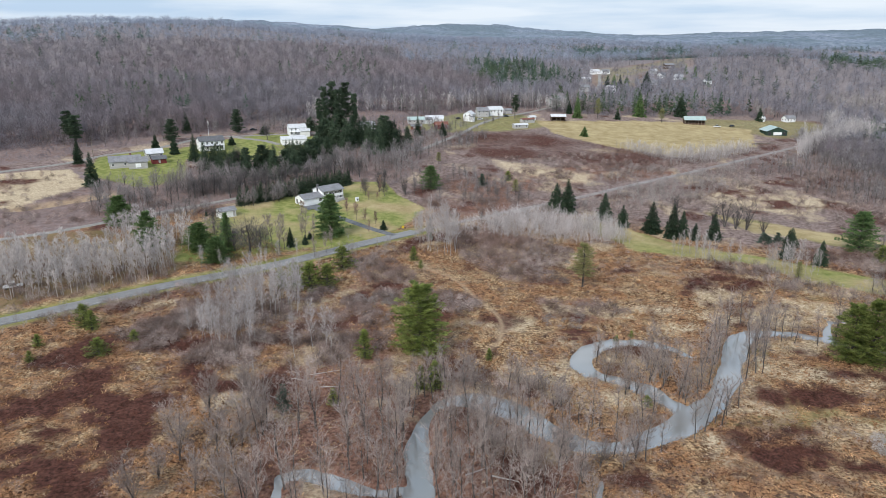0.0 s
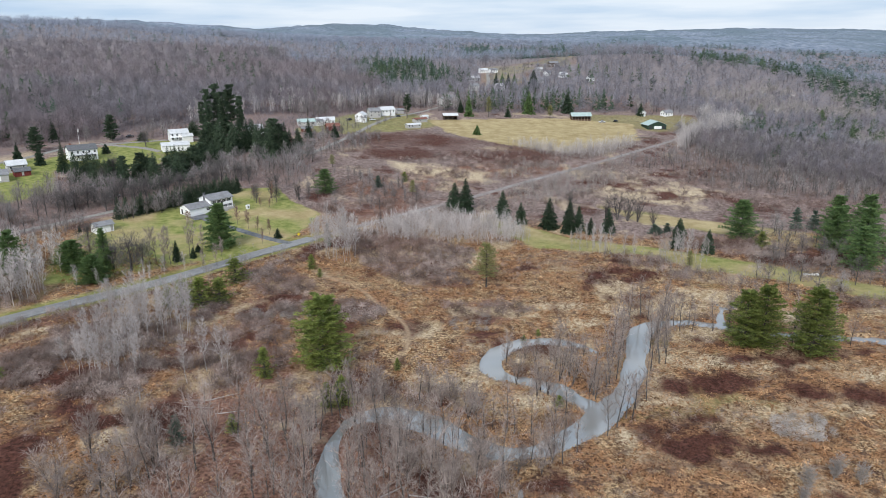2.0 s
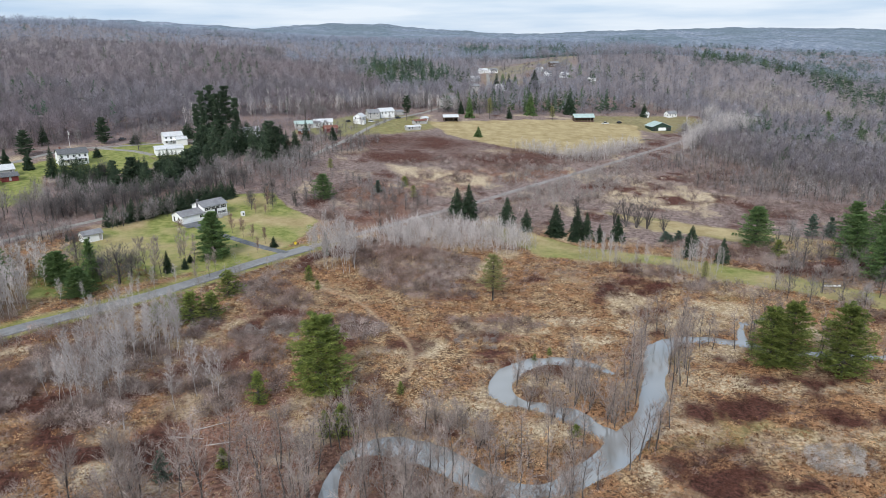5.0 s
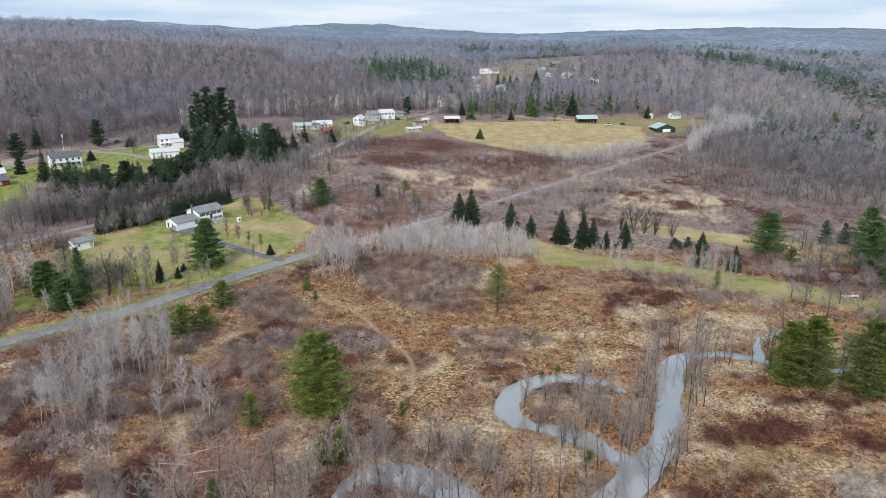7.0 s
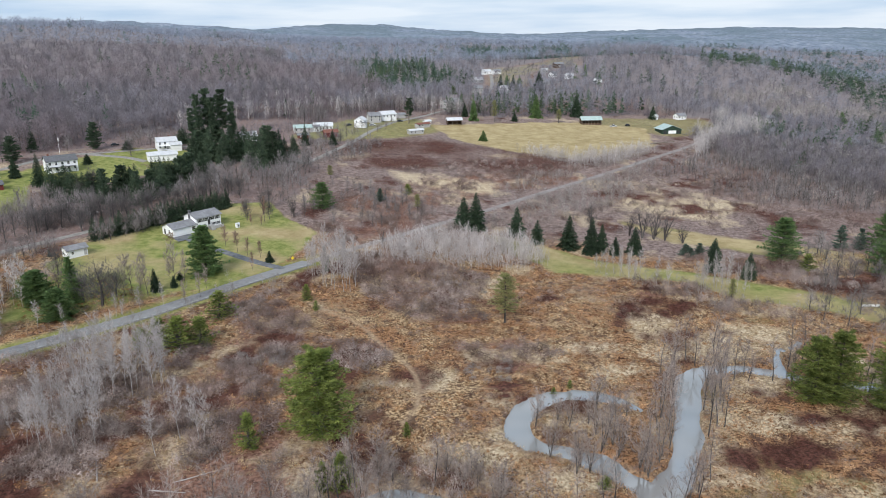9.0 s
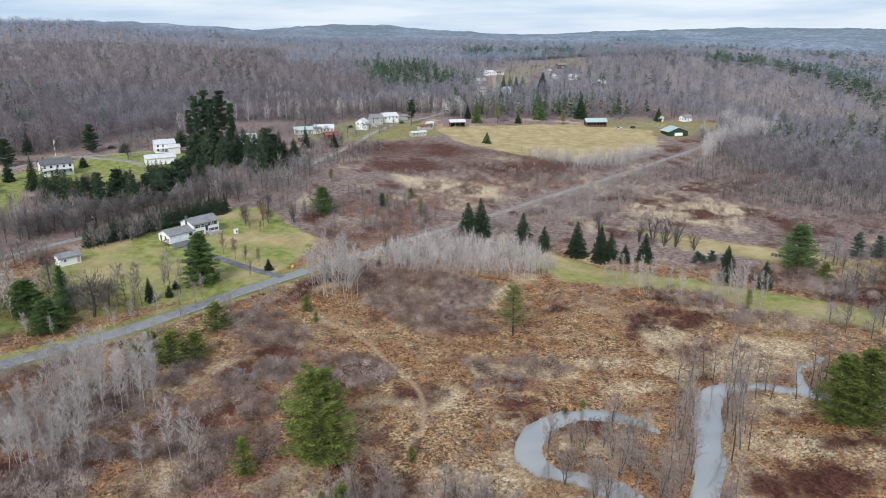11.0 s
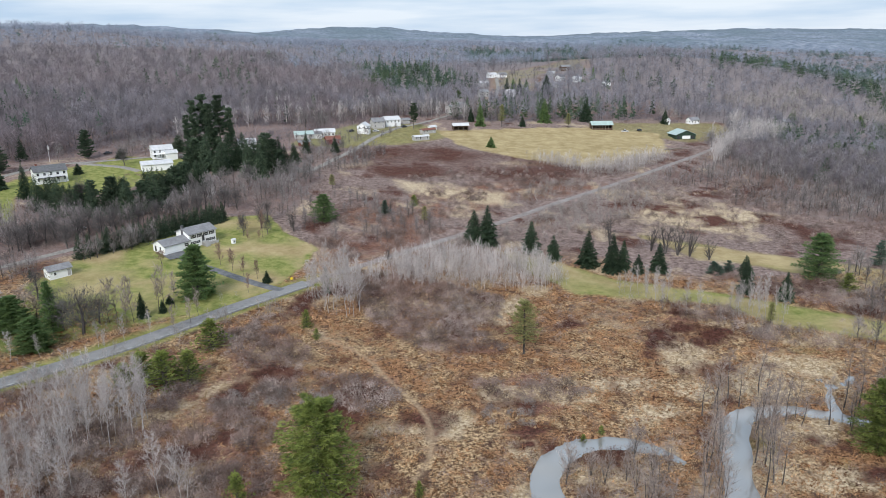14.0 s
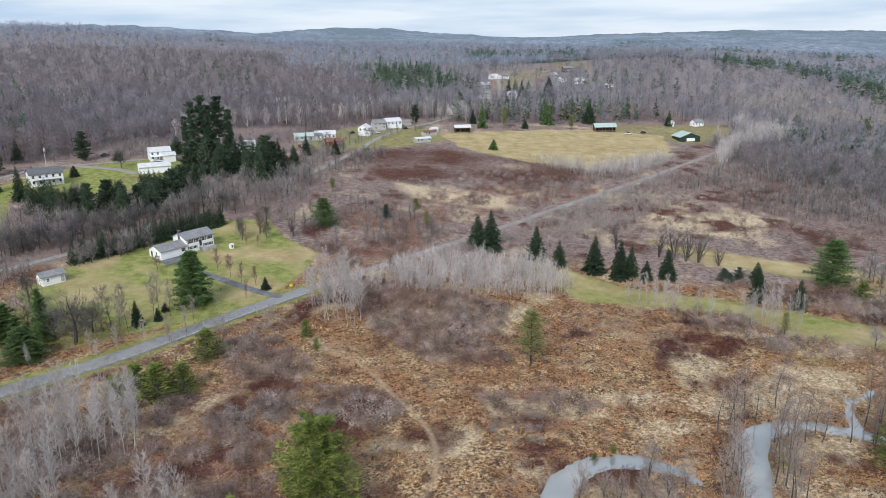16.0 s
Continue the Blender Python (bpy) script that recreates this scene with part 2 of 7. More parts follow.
def fbm(x, y, size, seed=0):
    return (vnoise(x, y, size, seed) + 0.5 * vnoise(x, y, size / 2.1, seed + 1) + 0.25 * vnoise(x, y, size / 4.3, seed + 2)) / 1.75


def line_dist(x, y, pts):
    """Distance to a line through pts; far from it, the distance to its box."""
    q = np.array(pts)
    x, y = np.asarray(x, float), np.asarray(y, float)
    box = np.hypot(np.maximum(np.maximum(q[:, 0].min() - x, x - q[:, 0].max()), 0), np.maximum(np.maximum(q[:, 1].min() - y, y - q[:, 1].max()), 0))
    near = box < 40
    if x.ndim and not near.all():
        best = box
        if near.any():
            best[near] = line_dist(x[near], y[near], pts)
        return best
    best = np.full(np.shape(x), 1e9)
    for (ax, ay), (bx, by) in zip(pts, pts[1:]):
        dx, dy = bx - ax, by - ay
        s = np.clip(((x - ax) * dx + (y - ay) * dy) / (dx * dx + dy * dy), 0, 1)
        best = np.minimum(best, np.hypot(x - ax - s * dx, y - ay - s * dy))
    return best


def poly_mask(x, y, poly, edge=2.0, rough=0.0, seed=0):
    """1 inside the outline, 0 outside, over an edge of that width, ragged by rough metres."""
    x, y = np.asarray(x, float), np.asarray(y, float)
    inside = np.zeros(np.shape(x), bool)
    for (ax, ay), (bx, by) in zip(poly, poly[1:] + poly[:1]):
        if ay != by:
            inside ^= ((ay > y) != (by > y)) & (x < (bx - ax) * (y - ay) / (by - ay) + ax)
    d = line_dist(x, y, poly + poly[:1]) * np.where(inside, 1, -1)
    if rough:
        d = d + rough * fbm(x, y, 4 * rough, seed)
    return np.clip(0.5 + d / edge, 0, 1)


def glide(pts, step=2.0):
    """A smooth line through pts, with points that far apart."""
    p = np.array(pts, float)
    p = np.vstack([2 * p[0] - p[1], p, 2 * p[-1] - p[-2]])
    out = []
    for a, b, c, d in zip(p, p[1:], p[2:], p[3:]):
        n = max(2, int(np.hypot(*(c - b)[:2]) / step))
        for s in np.arange(n) / n:
            out.append(0.5 * (2 * b + (c - a) * s + (2 * a - 5 * b + 4 * c - d) * s * s + (3 * b - a - 3 * c + d) * s**3))
    out.append(p[-2])
    return [tuple(v) for v in out]


ROAD = glide([(-420, -55), (-260, 75), (-170, 142), (-129, 175), (-119, 184), (-95, 206), (-67, 228), (-42, 253), (-12, 281), (12, 302), (57, 341), (87, 369), (135, 412), (184, 458), (225, 497), (300, 575)], 12)
DRIVE = glide([(-29, 266), (-40, 274), (-53, 285), (-62, 292), (-67, 298)], 4)
RAIL = glide([(-260, 170), (-173, 240), (-158, 252), (-147, 264), (-135, 277), (-110, 304), (-98, 318)], 14)
LANE = glide([(-330, 240), (-233, 333), (-211, 360), (-204, 377), (-188, 395), (-179, 414), (-168, 438), (-150, 447), (-100, 470), (-62, 466), (-40, 440), (-34, 428), (-22, 456), (-7, 494), (4, 529), (23, 570), (48, 600), (120, 720), (150, 860)], 14)
HDRIVE = glide([(-158, 445), (-142, 440), (-130, 436), (-118, 427)], 3)
TRACK = glide([(-18, 234), (-4, 218), (2, 204), (8, 191), (10, 181), (8.9, 170.5), (6.5, 165.5), (5.1, 163.5)], 4)
TRACK2 = glide([(10, 177), (18, 177), (33, 176)], 2)
TRACK3 = glide([(160, 385), (180, 392), (205, 410), (215, 430)], 3)
WIDE_CREEK = glide([(170, 136, 1.4), (145, 154, 1.4), (129, 162.5, 1.5), (107.2, 168, 1.5), (97, 174.5, 1.5), (90, 178, 1.6), (84, 179.5, 1.6), (78.5, 179, 1.9), (73, 175.5, 2.6), (68, 166, 2.4), (64, 157, 2.2), (60.3, 149, 2.3), (55, 141, 2.5), (49, 134.5, 3.0), (43, 129, 2.7), (36, 124.5, 2.2), (29, 121.5, 1.6),
                    (22, 123, 2.4), (16.6, 128, 2.6), (10.8, 134.5, 3.2), (4, 138.5, 3.2), (-2.5, 139, 1.7), (-6.5, 134, 0.9), (-8.5, 126, 1.2), (-8.6, 119, 1.8), (-7.7, 112, 2.0), (-6.8, 104, 2.1), (-8, 92, 2.2), (-14, 80, 2.2), (-30, 68, 2)], 3)
WIDE_OXBOW = glide([(56.5, 163, 0.7), (54.3, 167, 1.3), (48.7, 170.8, 1.7), (41.6, 172, 1.9), (35.4, 169.8, 2.1), (30.2, 164, 2.3), (28.7, 157.5, 2.3), (31, 152.8, 2.0), (36.3, 149.7, 1.8), (41.4, 145.4, 2.4), (44, 141, 2.1), (47.5, 136.5, 1.9)], 3)
WIDE_SIDE = glide([(-7.5, 107, 1.0), (-15, 105.5, 0.6), (-22, 108, 1.4), (-27, 110, 1.6), (-32, 109, 1.0), (-32, 102, 1.0)], 2)
WIDE_BRANCH = glide([(96.5, 176, 0.8), (98.7, 182.3, 0.5), (101.6, 186.8, 0.35), (102.7, 189.6, 0.3), (102.4, 192, 0.2), (100.5, 194.5, 0.1)], 2)
WIDE_RILL = glide([(102, 187.5, 0.2), (104.8, 188.6, 0.15), (107.4, 189.1, 0.15), (109.6, 190.8, 0.1), (111.2, 192.6, 0.0)], 2)
WIDE_DITCH = glide([(26.5, 114, -0.3), (25.7, 112, 0.0), (24.3, 107, 0.1), (23, 100, 0.0)], 2)
STREAMS = [WIDE_CREEK, WIDE_OXBOW, WIDE_SIDE, WIDE_BRANCH, WIDE_RILL, WIDE_DITCH]
CREEK, OXBOW, SIDE = ([(p[0], p[1]) for p in reach] for reach in STREAMS[:3])
POND = glide([(-190, 277), (-177, 289), (-163, 305)], 3)
WATER_Z = -4.3

LAWN = [(-108, 272), (-96, 254), (-83, 261), (-66, 243), (-50, 251), (-38, 262), (-31, 272), (-25, 284), (-21, 306), (-35, 326), (-44, 350), (-59, 346), (-84, 314), (-102, 294)]
VERGE = [(-175, 150), (-131, 185), (-97, 215), (-98, 233), (-143, 258), (-172, 241), (-200, 205)]
HAYFIELD = [(-250, 300), (-230, 328), (-205, 344), (-180, 318), (-191, 279), (-215, 262)]
LAWN_B = [(-192, 335), (-204, 372), (-180, 405), (-165, 392), (-141, 340), (-154, 318)]
LAWN_C = [(-172, 398), (-160, 425), (-137, 461), (-104, 458), (-95, 430), (-110, 395), (-138, 370), (-160, 378)]
STRIP = [(46, 303), (65, 286), (79, 266), (101, 253), (120, 239), (142, 222), (165, 195), (158, 183), (129, 211), (110, 223), (102, 240), (81, 247), (62, 254), (54, 275)]
STRIP_B = [(108, 315), (129, 298), (170, 268), (190, 250), (175, 235), (152, 258), (139, 270), (117, 285)]
MEADOW = [(50, 556), (116, 573), (170, 580), (216, 556), (196, 492), (130, 447), (95, 466), (58, 508)]
FARMYARD = [(165, 580), (185, 600), (285, 600), (270, 540), (225, 525), (205, 545)]
HEATH = [(-20, 470), (30, 512), (106, 465), (125, 416), (94, 396), (50, 425), (5, 415)]
PALE = [(14, 412), (65, 387), (66, 361), (20, 383)]
PALE_B = [(116, 352), (128, 364), (152, 360), (174, 352), (182, 338), (166, 328), (150, 312), (130, 322)]
RED_E = [(160, 384), (192, 406), (224, 408), (208, 378), (178, 366)]
VILLAGE = [(130, 735), (140, 800), (150, 905), (185, 905), (225, 920), (270, 1010), (290, 990), (262, 855), (200, 830), (160, 735)]
HOMES = [(-60, 495), (-40, 540), (-10, 575), (40, 590), (60, 545), (20, 505), (-10, 492)]
BELT_FLOOR = [(-190, 290), (-150, 262), (-136, 272), (-108, 298), (-60, 346), (-38, 352), (-22, 425), (-45, 440), (-95, 415), (-112, 398), (-150, 342), (-176, 318)]
SCRUB = [(150, 425), (160, 410), (218, 415), (207, 386), (172, 362), (187, 338), (207, 324), (240, 300), (350, 290), (380, 420), (300, 500), (245, 505), (200, 440)]
FIELD_E = [(109, 313), (123, 339), (136, 378), (160, 400), (172, 360), (170, 330), (149, 316)]
DARK_E = [(161, 300), (190, 285), (240, 290), (225, 310), (187, 338), (172, 345)]
WOOD_FOOT = [(-340, 240), (-240, 345), (-216, 376), (-196, 410), (-180, 440), (-160, 452), (-100, 476), (-50, 478), (-20, 490), (0, 520), (40, 596), (-100, 620), (-420, 600)]
WEST_ROUGH = [(-340, 235), (-250, 310), (-200, 345), (-176, 318), (-148, 264), (-165, 244), (-230, 185), (-340, 150)]

THICKETS = [([(-62, 150), (-20, 158), (-20, 205), (-46, 207), (-64, 190)], 260), ([(-12, 280), (10, 279), (40, 253), (34, 238), (26, 231), (33, 216), (12, 218), (-1, 238)], 620), ([(-16, 208), (2, 206), (4, 193), (-4, 186), (-15, 195)], 110), ([(21, 200), (37, 202), (47, 192), (36, 183), (23, 190)], 100),
            ([(-30, 208), (-18, 204), (-18, 224), (-35, 240), (-41, 231)], 110), ([(-84, 160), (-58, 158), (-62, 186), (-88, 195), (-94, 180)], 300), ([(-68, 153), (-50, 168), (-70, 201), (-86, 182)], 160), ([(80, 230), (99, 226), (100, 206), (108, 222), (101, 236)], 60),
            ([(-10, 292), (19, 312), (30, 330), (-9, 330), (-24, 312)], 130), ([(-46, 205), (-18, 216), (-26, 180), (-46, 176)], 170), ([(-48, 236), (-30, 246), (-20, 238), (-30, 225)], 40), ([(-130, 182), (-100, 205), (-75, 215), (-70, 205), (-100, 185), (-125, 172)], 120),
            ([(3, 321), (60, 365), (130, 400), (125, 410), (60, 412), (10, 380), (-20, 345)], 260), ([(-10, 150), (12, 150), (22, 135), (5, 140)], 40), ([(-45, 152), (-20, 150), (-12, 158), (-30, 172), (-50, 165)], 90), ([(112, 266), (150, 254), (184, 225), (172, 212), (130, 238)], 260), ([(150, 395), (260, 440), (330, 330), (230, 310)], 420), ([(95, 330), (150, 380), (230, 430), (250, 380), (190, 330), (150, 315)], 330), ([(120, 205), (160, 180), (205, 225), (195, 272), (150, 262)], 200), ([(-150, 190), (-128, 189), (-98, 212), (-102, 230), (-155, 217)], 160),
            ([(-155, 268), (-110, 315), (-75, 352), (-85, 365), (-130, 320), (-165, 290)], 170)]


def edge_r(az):
    """How far off the woods begin, by the way one looks from the middle of the valley (degrees to the east)."""
    return np.interp(az, [-95, -60, -40, -27, -23, -17, -14, -10, -7, -2, 3, 5, 10, 17, 22, 25, 27, 29, 35, 41, 60, 95],
                     [500, 420, 430, 453, 458, 494, 505, 541, 545, 562, 598, 585, 578, 600, 632, 570, 505, 475, 430, 405, 390, 390])


def wooded(x, y):
    az, r = np.degrees(np.arctan2(x, y - 30)), np.hypot(x, y - 30)
    m = np.clip((r - edge_r(az)) / 12 + 0.5, 0, 1)
    for poly in (VILLAGE, FARMYARD, MEADOW, HOMES, LAWN_C):
        m = m * (1 - poly_mask(x, y, poly, 6, 6, 3))
    return m * np.clip((line_dist(x, y, LANE) - 6) / 4, 0, 1)


def bank_gap(x, y):
    """Metres to the nearest water's edge, negative in the stream."""
    x, y = np.asarray(x, float), np.asarray(y, float)
    best = np.full(x.shape, 30.0)
    near = (x > -75) & (x < 205) & (y > 40) & (y < 230)
    nx, ny = x[near], y[near]
    got = np.full(nx.shape, 30.0)
    for reach in STREAMS:
        for (ax, ay, aw), (bx, by, bw) in zip(reach, reach[1:]):
            dx, dy = bx - ax, by - ay
            k = np.clip(((nx - ax) * dx + (ny - ay) * dy) / (dx * dx + dy * dy), 0, 1)
            got = np.minimum(got, np.hypot(nx - ax - k * dx, ny - ay - k * dy) - aw - (bw - aw) * k)
    best[near] = got
    return best


def creek_depth(x, y):
    """0 on dry land, 1 in the stream bed."""
    return np.clip((0.9 - bank_gap(x, y) + 0.45 * vnoise(x, y, 8, 5) + 0.4 * vnoise(x, y, 2.8, 6)) / 1.8, 0, 1)


def paved(x, y):
    d = np.minimum(line_dist(x, y, ROAD) - 3.6, line_dist(x, y, DRIVE) - 2.0)
    return np.minimum(np.minimum(d, line_dist(x, y, RAIL) - 2.0), np.minimum(line_dist(x, y, LANE) - 3.2, line_dist(x, y, HDRIVE) - 2))


def height(x, y):
    """The ground's height with its tussocks, stream bed and roadbeds."""
    x, y = np.asarray(x, float), np.asarray(y, float)
    smooth = np.clip(paved(x, y) / 4, 0, 1)
    for poly in (LAWN, STRIP, MEADOW, LAWN_B, LAWN_C):
        smooth = smooth * (1 - 0.8 * poly_mask(x, y, poly, 3))
    z = lie(x, y) + smooth * (0.18 * fbm(x, y, 14, 2) + 0.16 * fbm(x, y, 3.1, 7) + 0.05)
    r = np.hypot(x, y - 30)
    z = z + np.clip((r - 1000) / 400, 0, 1) * 7.0 * fbm(x, y, 260, 9)
    z = z - 1.9 * creek_depth(x, y)
    z = z - 1.6 * np.clip((5.0 - line_dist(x, y, POND)) / 4, 0, 1)
    return z - 0.12 * (1 - np.clip(paved(x, y) / 1.5, 0, 1))


def raw(name, verts, faces, material, parent=None, label="", smooth=False):
    """One mesh object from arrays of corners and faces of one size."""
    verts, faces = np.asarray(verts, np.float32).reshape(-1, 3), np.asarray(faces, np.int32)
    me = bpy.data.meshes.new(name)
    k = faces.shape[1]
    me.vertices.add(len(verts))
    me.loops.add(faces.size)
    me.polygons.add(len(faces))
    me.vertices.foreach_set("co", verts.ravel())
    me.loops.foreach_set("vertex_index", faces.ravel())
    me.polygons.foreach_set("loop_start", np.arange(len(faces), dtype=np.int32) * k)
    me.polygons.foreach_set("use_smooth", np.full(len(faces), smooth))
    me.update(calc_edges=True)
    me.materials.append(material)
    ob = new(name, me)
    ob.parent = parent
    if label:
        ob["label"] = label
    return ob


# the ground: one sheet out to the horizon, finer where it lies near
az = np.radians(np.concatenate([np.arange(-48, 48, 0.25), np.arange(48, 312, 4.0)]))
rr = [0.3, 14.0]
while rr[-1] < 4950:
    rr.append(rr[-1] * 1.0115 + (0.0 if rr[-1] > 60 else 1.0))
rr = np.array(rr)
A, R = np.meshgrid(az, rr, indexing="ij")
GX, GY = R * np.sin(A), 30 + R * np.cos(A)
GZ = height(GX, GY)
na, nr = A.shape
idx = np.arange(na * nr).reshape(na, nr)
nxt = np.roll(idx, -1, axis=0)
quads = np.stack([idx[:, :-1], nxt[:, :-1], nxt[:, 1:], idx[:, 1:]], -1).reshape(-1, 4)[:, ::-1]
gverts = np.stack([GX, GY, GZ], -1).reshape(-1, 3)
px, py = gverts[:, 0], gverts[:, 1]

zone = {}
zone["woods"] = np.maximum.reduce([wooded(px, py), 0.95 * poly_mask(px, py, BELT_FLOOR, 5, 4, 21), 0.6 * poly_mask(px, py, SCRUB, 8, 8, 22), 0.9 * poly_mask(px, py, WOOD_FOOT, 8, 6, 26), 0.6 * poly_mask(px, py, VILLAGE, 20, 10, 46), 0.9 * poly_mask(px, py, WEST_ROUGH, 6, 5, 30) * (1 - poly_mask(px, py, HAYFIELD, 3, 2, 6))])
lawn = np.maximum.reduce([poly_mask(px, py, LAWN, 2, 1.5, 1), poly_mask(px, py, VERGE, 4, 4, 2) * 0.3, 0.75 * poly_mask(px, py, [(-114, 270), (-104, 224), (-92, 224), (-64, 244), (-83, 263), (-96, 256)], 4, 4, 14), poly_mask(px, py, LAWN_B, 3, 2, 3), poly_mask(px, py, LAWN_C, 3, 2, 4),
                          0.85 * poly_mask(px, py, STRIP, 3, 3, 5), 0.6 * poly_mask(px, py, STRIP_B, 4, 4, 6), 0.42 * poly_mask(px, py, FARMYARD, 6, 5, 7), 0.5 * poly_mask(px, py, HOMES, 6, 9, 8),
                          0.32 * poly_mask(px, py, VILLAGE, 20, 15, 9) * (vnoise(px, py, 30, 45) > -0.2), 0.7 * np.clip((7.0 - line_dist(px, py, ROAD)) / 3, 0, 1) * np.clip((290 - py) / 20, 0.1, 1)])
zone["lawn"] = lawn
zone["hay"] = np.maximum.reduce([poly_mask(px, py, MEADOW, 4, 3, 2), 0.75 * poly_mask(px, py, STRIP_B, 4, 3, 3), 0.62 * poly_mask(px, py, STRIP, 3, 3, 8) * np.clip(0.8 + 0.5 * vnoise(px, py, 11, 4), 0, 1),
                                 0.75 * poly_mask(px, py, LAWN, 2, 3, 12) * np.clip(0.5 + 1.5 * fbm(px, py, 16, 31), 0, 1), 0.2 * poly_mask(px, py, VILLAGE, 20, 15, 9) * (vnoise(px, py, 25, 41) > 0.2)])
marsh = np.clip(1 - lawn - 0.8 * zone["woods"], 0, 1)
qx, qy = px + 4 * fbm(px, py, 11, 71) + 1.6 * vnoise(px, py, 2.6, 73), py + 3 * fbm(px, py, 11, 72) + 1.6 * vnoise(px, py, 2.6, 74)
straw = np.clip(3.2 * fbm(px, py, 13, 11) - 0.45, 0, 1) * np.where(px > 10, np.where((px > 45) & (py < 165), 0.4, 0.75), 0.55)
for cx, cy, ax, ay in ((84, 153.5, 13, 3), (99, 149, 10, 2.5), (70, 160, 4, 5), (61, 136.5, 6, 2), (49, 124, 4, 3), (118, 143, 12, 2.5), (-57, 149, 7, 4.5), (-51, 138, 6, 6), (30, 243, 8, 9), (26, 172, 4, 3), (88, 192, 12, 7), (-87, 191, 9, 3), (99, 201, 8, 4), (140, 338, 28, 8), (43, 161, 9, 6), (35, 142, 8, 4), (20, 151, 9, 5), (88, 187, 8, 3), (58, 180, 7, 4), (71, 190, 6, 4), (56, 195, 6, 4), (85, 191, 7, 5), (34, 235, 4, 5), (43, 191, 6, 3)):
    straw = np.maximum(straw, np.exp(-(((qx - cx) / ax) ** 2) - ((qy - cy) / ay) ** 2) * (1 + 0.5 * fbm(px, py, 5, 3)))
straw = np.maximum(straw, np.maximum.reduce([poly_mask(px, py, PALE, 8, 6, 5), poly_mask(px, py, PALE_B, 6, 5, 6), 0.36 * poly_mask(px, py, FIELD_E, 6, 6, 23), 1.3 * poly_mask(px, py, HAYFIELD, 3, 2, 6)]))
straw = straw * (1 - np.exp(-(((px + 2) / 20) ** 2) - ((py - 220) / 12) ** 2))
zone["straw"] = np.clip(straw * np.where((py > 290) & (px > -20), 0.72, 1), 0, 1.3) * marsh
west = np.clip((-52 - px) / 14, 0, 1) * np.clip((174 - py) / 10, 0, 1)
east = np.clip((px - 95) / 20, 0, 1) * np.clip((py - 300) / 30, 0, 1)
zone["straw"] = zone["straw"] * (1 - 0.85 * west * (1 - np.exp(-(((qx + 54) / 8) ** 2) - ((qy - 144) / 8) ** 2)))
rust = np.clip(2.2 * fbm(px, py, 11, 21) - 0.45 + 0.8 * west + 0.4 * east + 0.22 * np.clip((15 - px) / 20, 0, 1), 0, 1) * 0.8
for cx, cy, ax, ay in ((62, 123, 10.5, 10), (80, 144.5, 9, 4.6), (74.5, 141.5, 6, 2.6), (95, 137, 6, 4.5), (106, 155, 21, 3), (106, 132.5, 6, 4), (74, 116, 5, 3.5), (84, 220, 13, 9), (75, 214, 7, 4), (98, 221, 6, 4), (26, 173, 8, 1.3), (-25, 209.5, 9, 4.5), (-83, 121, 4, 2.5), (-62, 155, 7, 3), (30, 178, 6, 4), (-5, 155, 9, 6), (152, 228, 22, 9), (133, 250, 16, 7)):
    rust = np.maximum(rust, np.exp(-((((qx - cx) / ax) ** 2 + ((qy - cy) / ay) ** 2) ** 2)) * (0.8 + 1.1 * fbm(px, py, 5, 13)))
rust = np.maximum(rust, 0.75 * poly_mask(px, py, DARK_E, 14, 9, 27) * np.clip(0.45 + 1.8 * fbm(px, py, 14, 44), 0, 1))
rust = np.maximum(rust, 0.9 * poly_mask(px, py, RED_E, 6, 6, 26) * np.clip(0.7 + 1.2 * fbm(px, py, 12, 46), 0, 1))
rust = np.maximum(rust, 0.8 * poly_mask(px, py, SCRUB, 8, 8, 24) * np.clip(0.5 + 1.6 * fbm(px, py, 22, 25), 0, 1))
rust = np.maximum(rust, 0.8 * poly_mask(px, py, HEATH, 10, 8, 5) * np.clip(0.7 + fbm(px, py, 25, 17), 0, 1))
zone["rust"] = np.clip(rust, 0, 1) * marsh
FORE = [(-36, 95), (20, 95), (24, 118), (10, 120), (6, 140), (-6, 152), (-30, 150), (-48, 150), (-42, 125)]
near_edge = np.clip(1.6 - (np.hypot(px, py - 30) - edge_r(np.degrees(np.arctan2(px, py - 30)))) / 60, 0, 0.45)
zone["heather"] = np.maximum(np.clip((py - 275) / 40, 0, 0.85), np.where(px > 30, np.clip((py + 0.94 * px - 352) / 25, 0, 0.85), 0)) * marsh
zone["litter_shade"] = np.maximum(zone["woods"] * near_edge + 0.8 * poly_mask(px, py, VERGE, 4, 4, 2), 0.9 * poly_mask(px, py, FORE, 5, 4, 8) * marsh)
# the floor under thickets is darkened in colour, as shade beneath the brush
for poly, count in THICKETS[:16]:
    zone["litter_shade"] = np.maximum(zone["litter_shade"], 0.9 * poly_mask(px, py, poly, 5, 5, 28) * np.clip(0.75 + 1.2 * fbm(px, py, 7, 29), 0, 1) * marsh)
zone["moss"] = np.clip(1.6 * fbm(px, py, 12, 91) - 0.42, 0, 0.42) * np.clip((px - 30) / 40, 0, 1) * np.clip((230 - py) / 30, 0, 1) * marsh
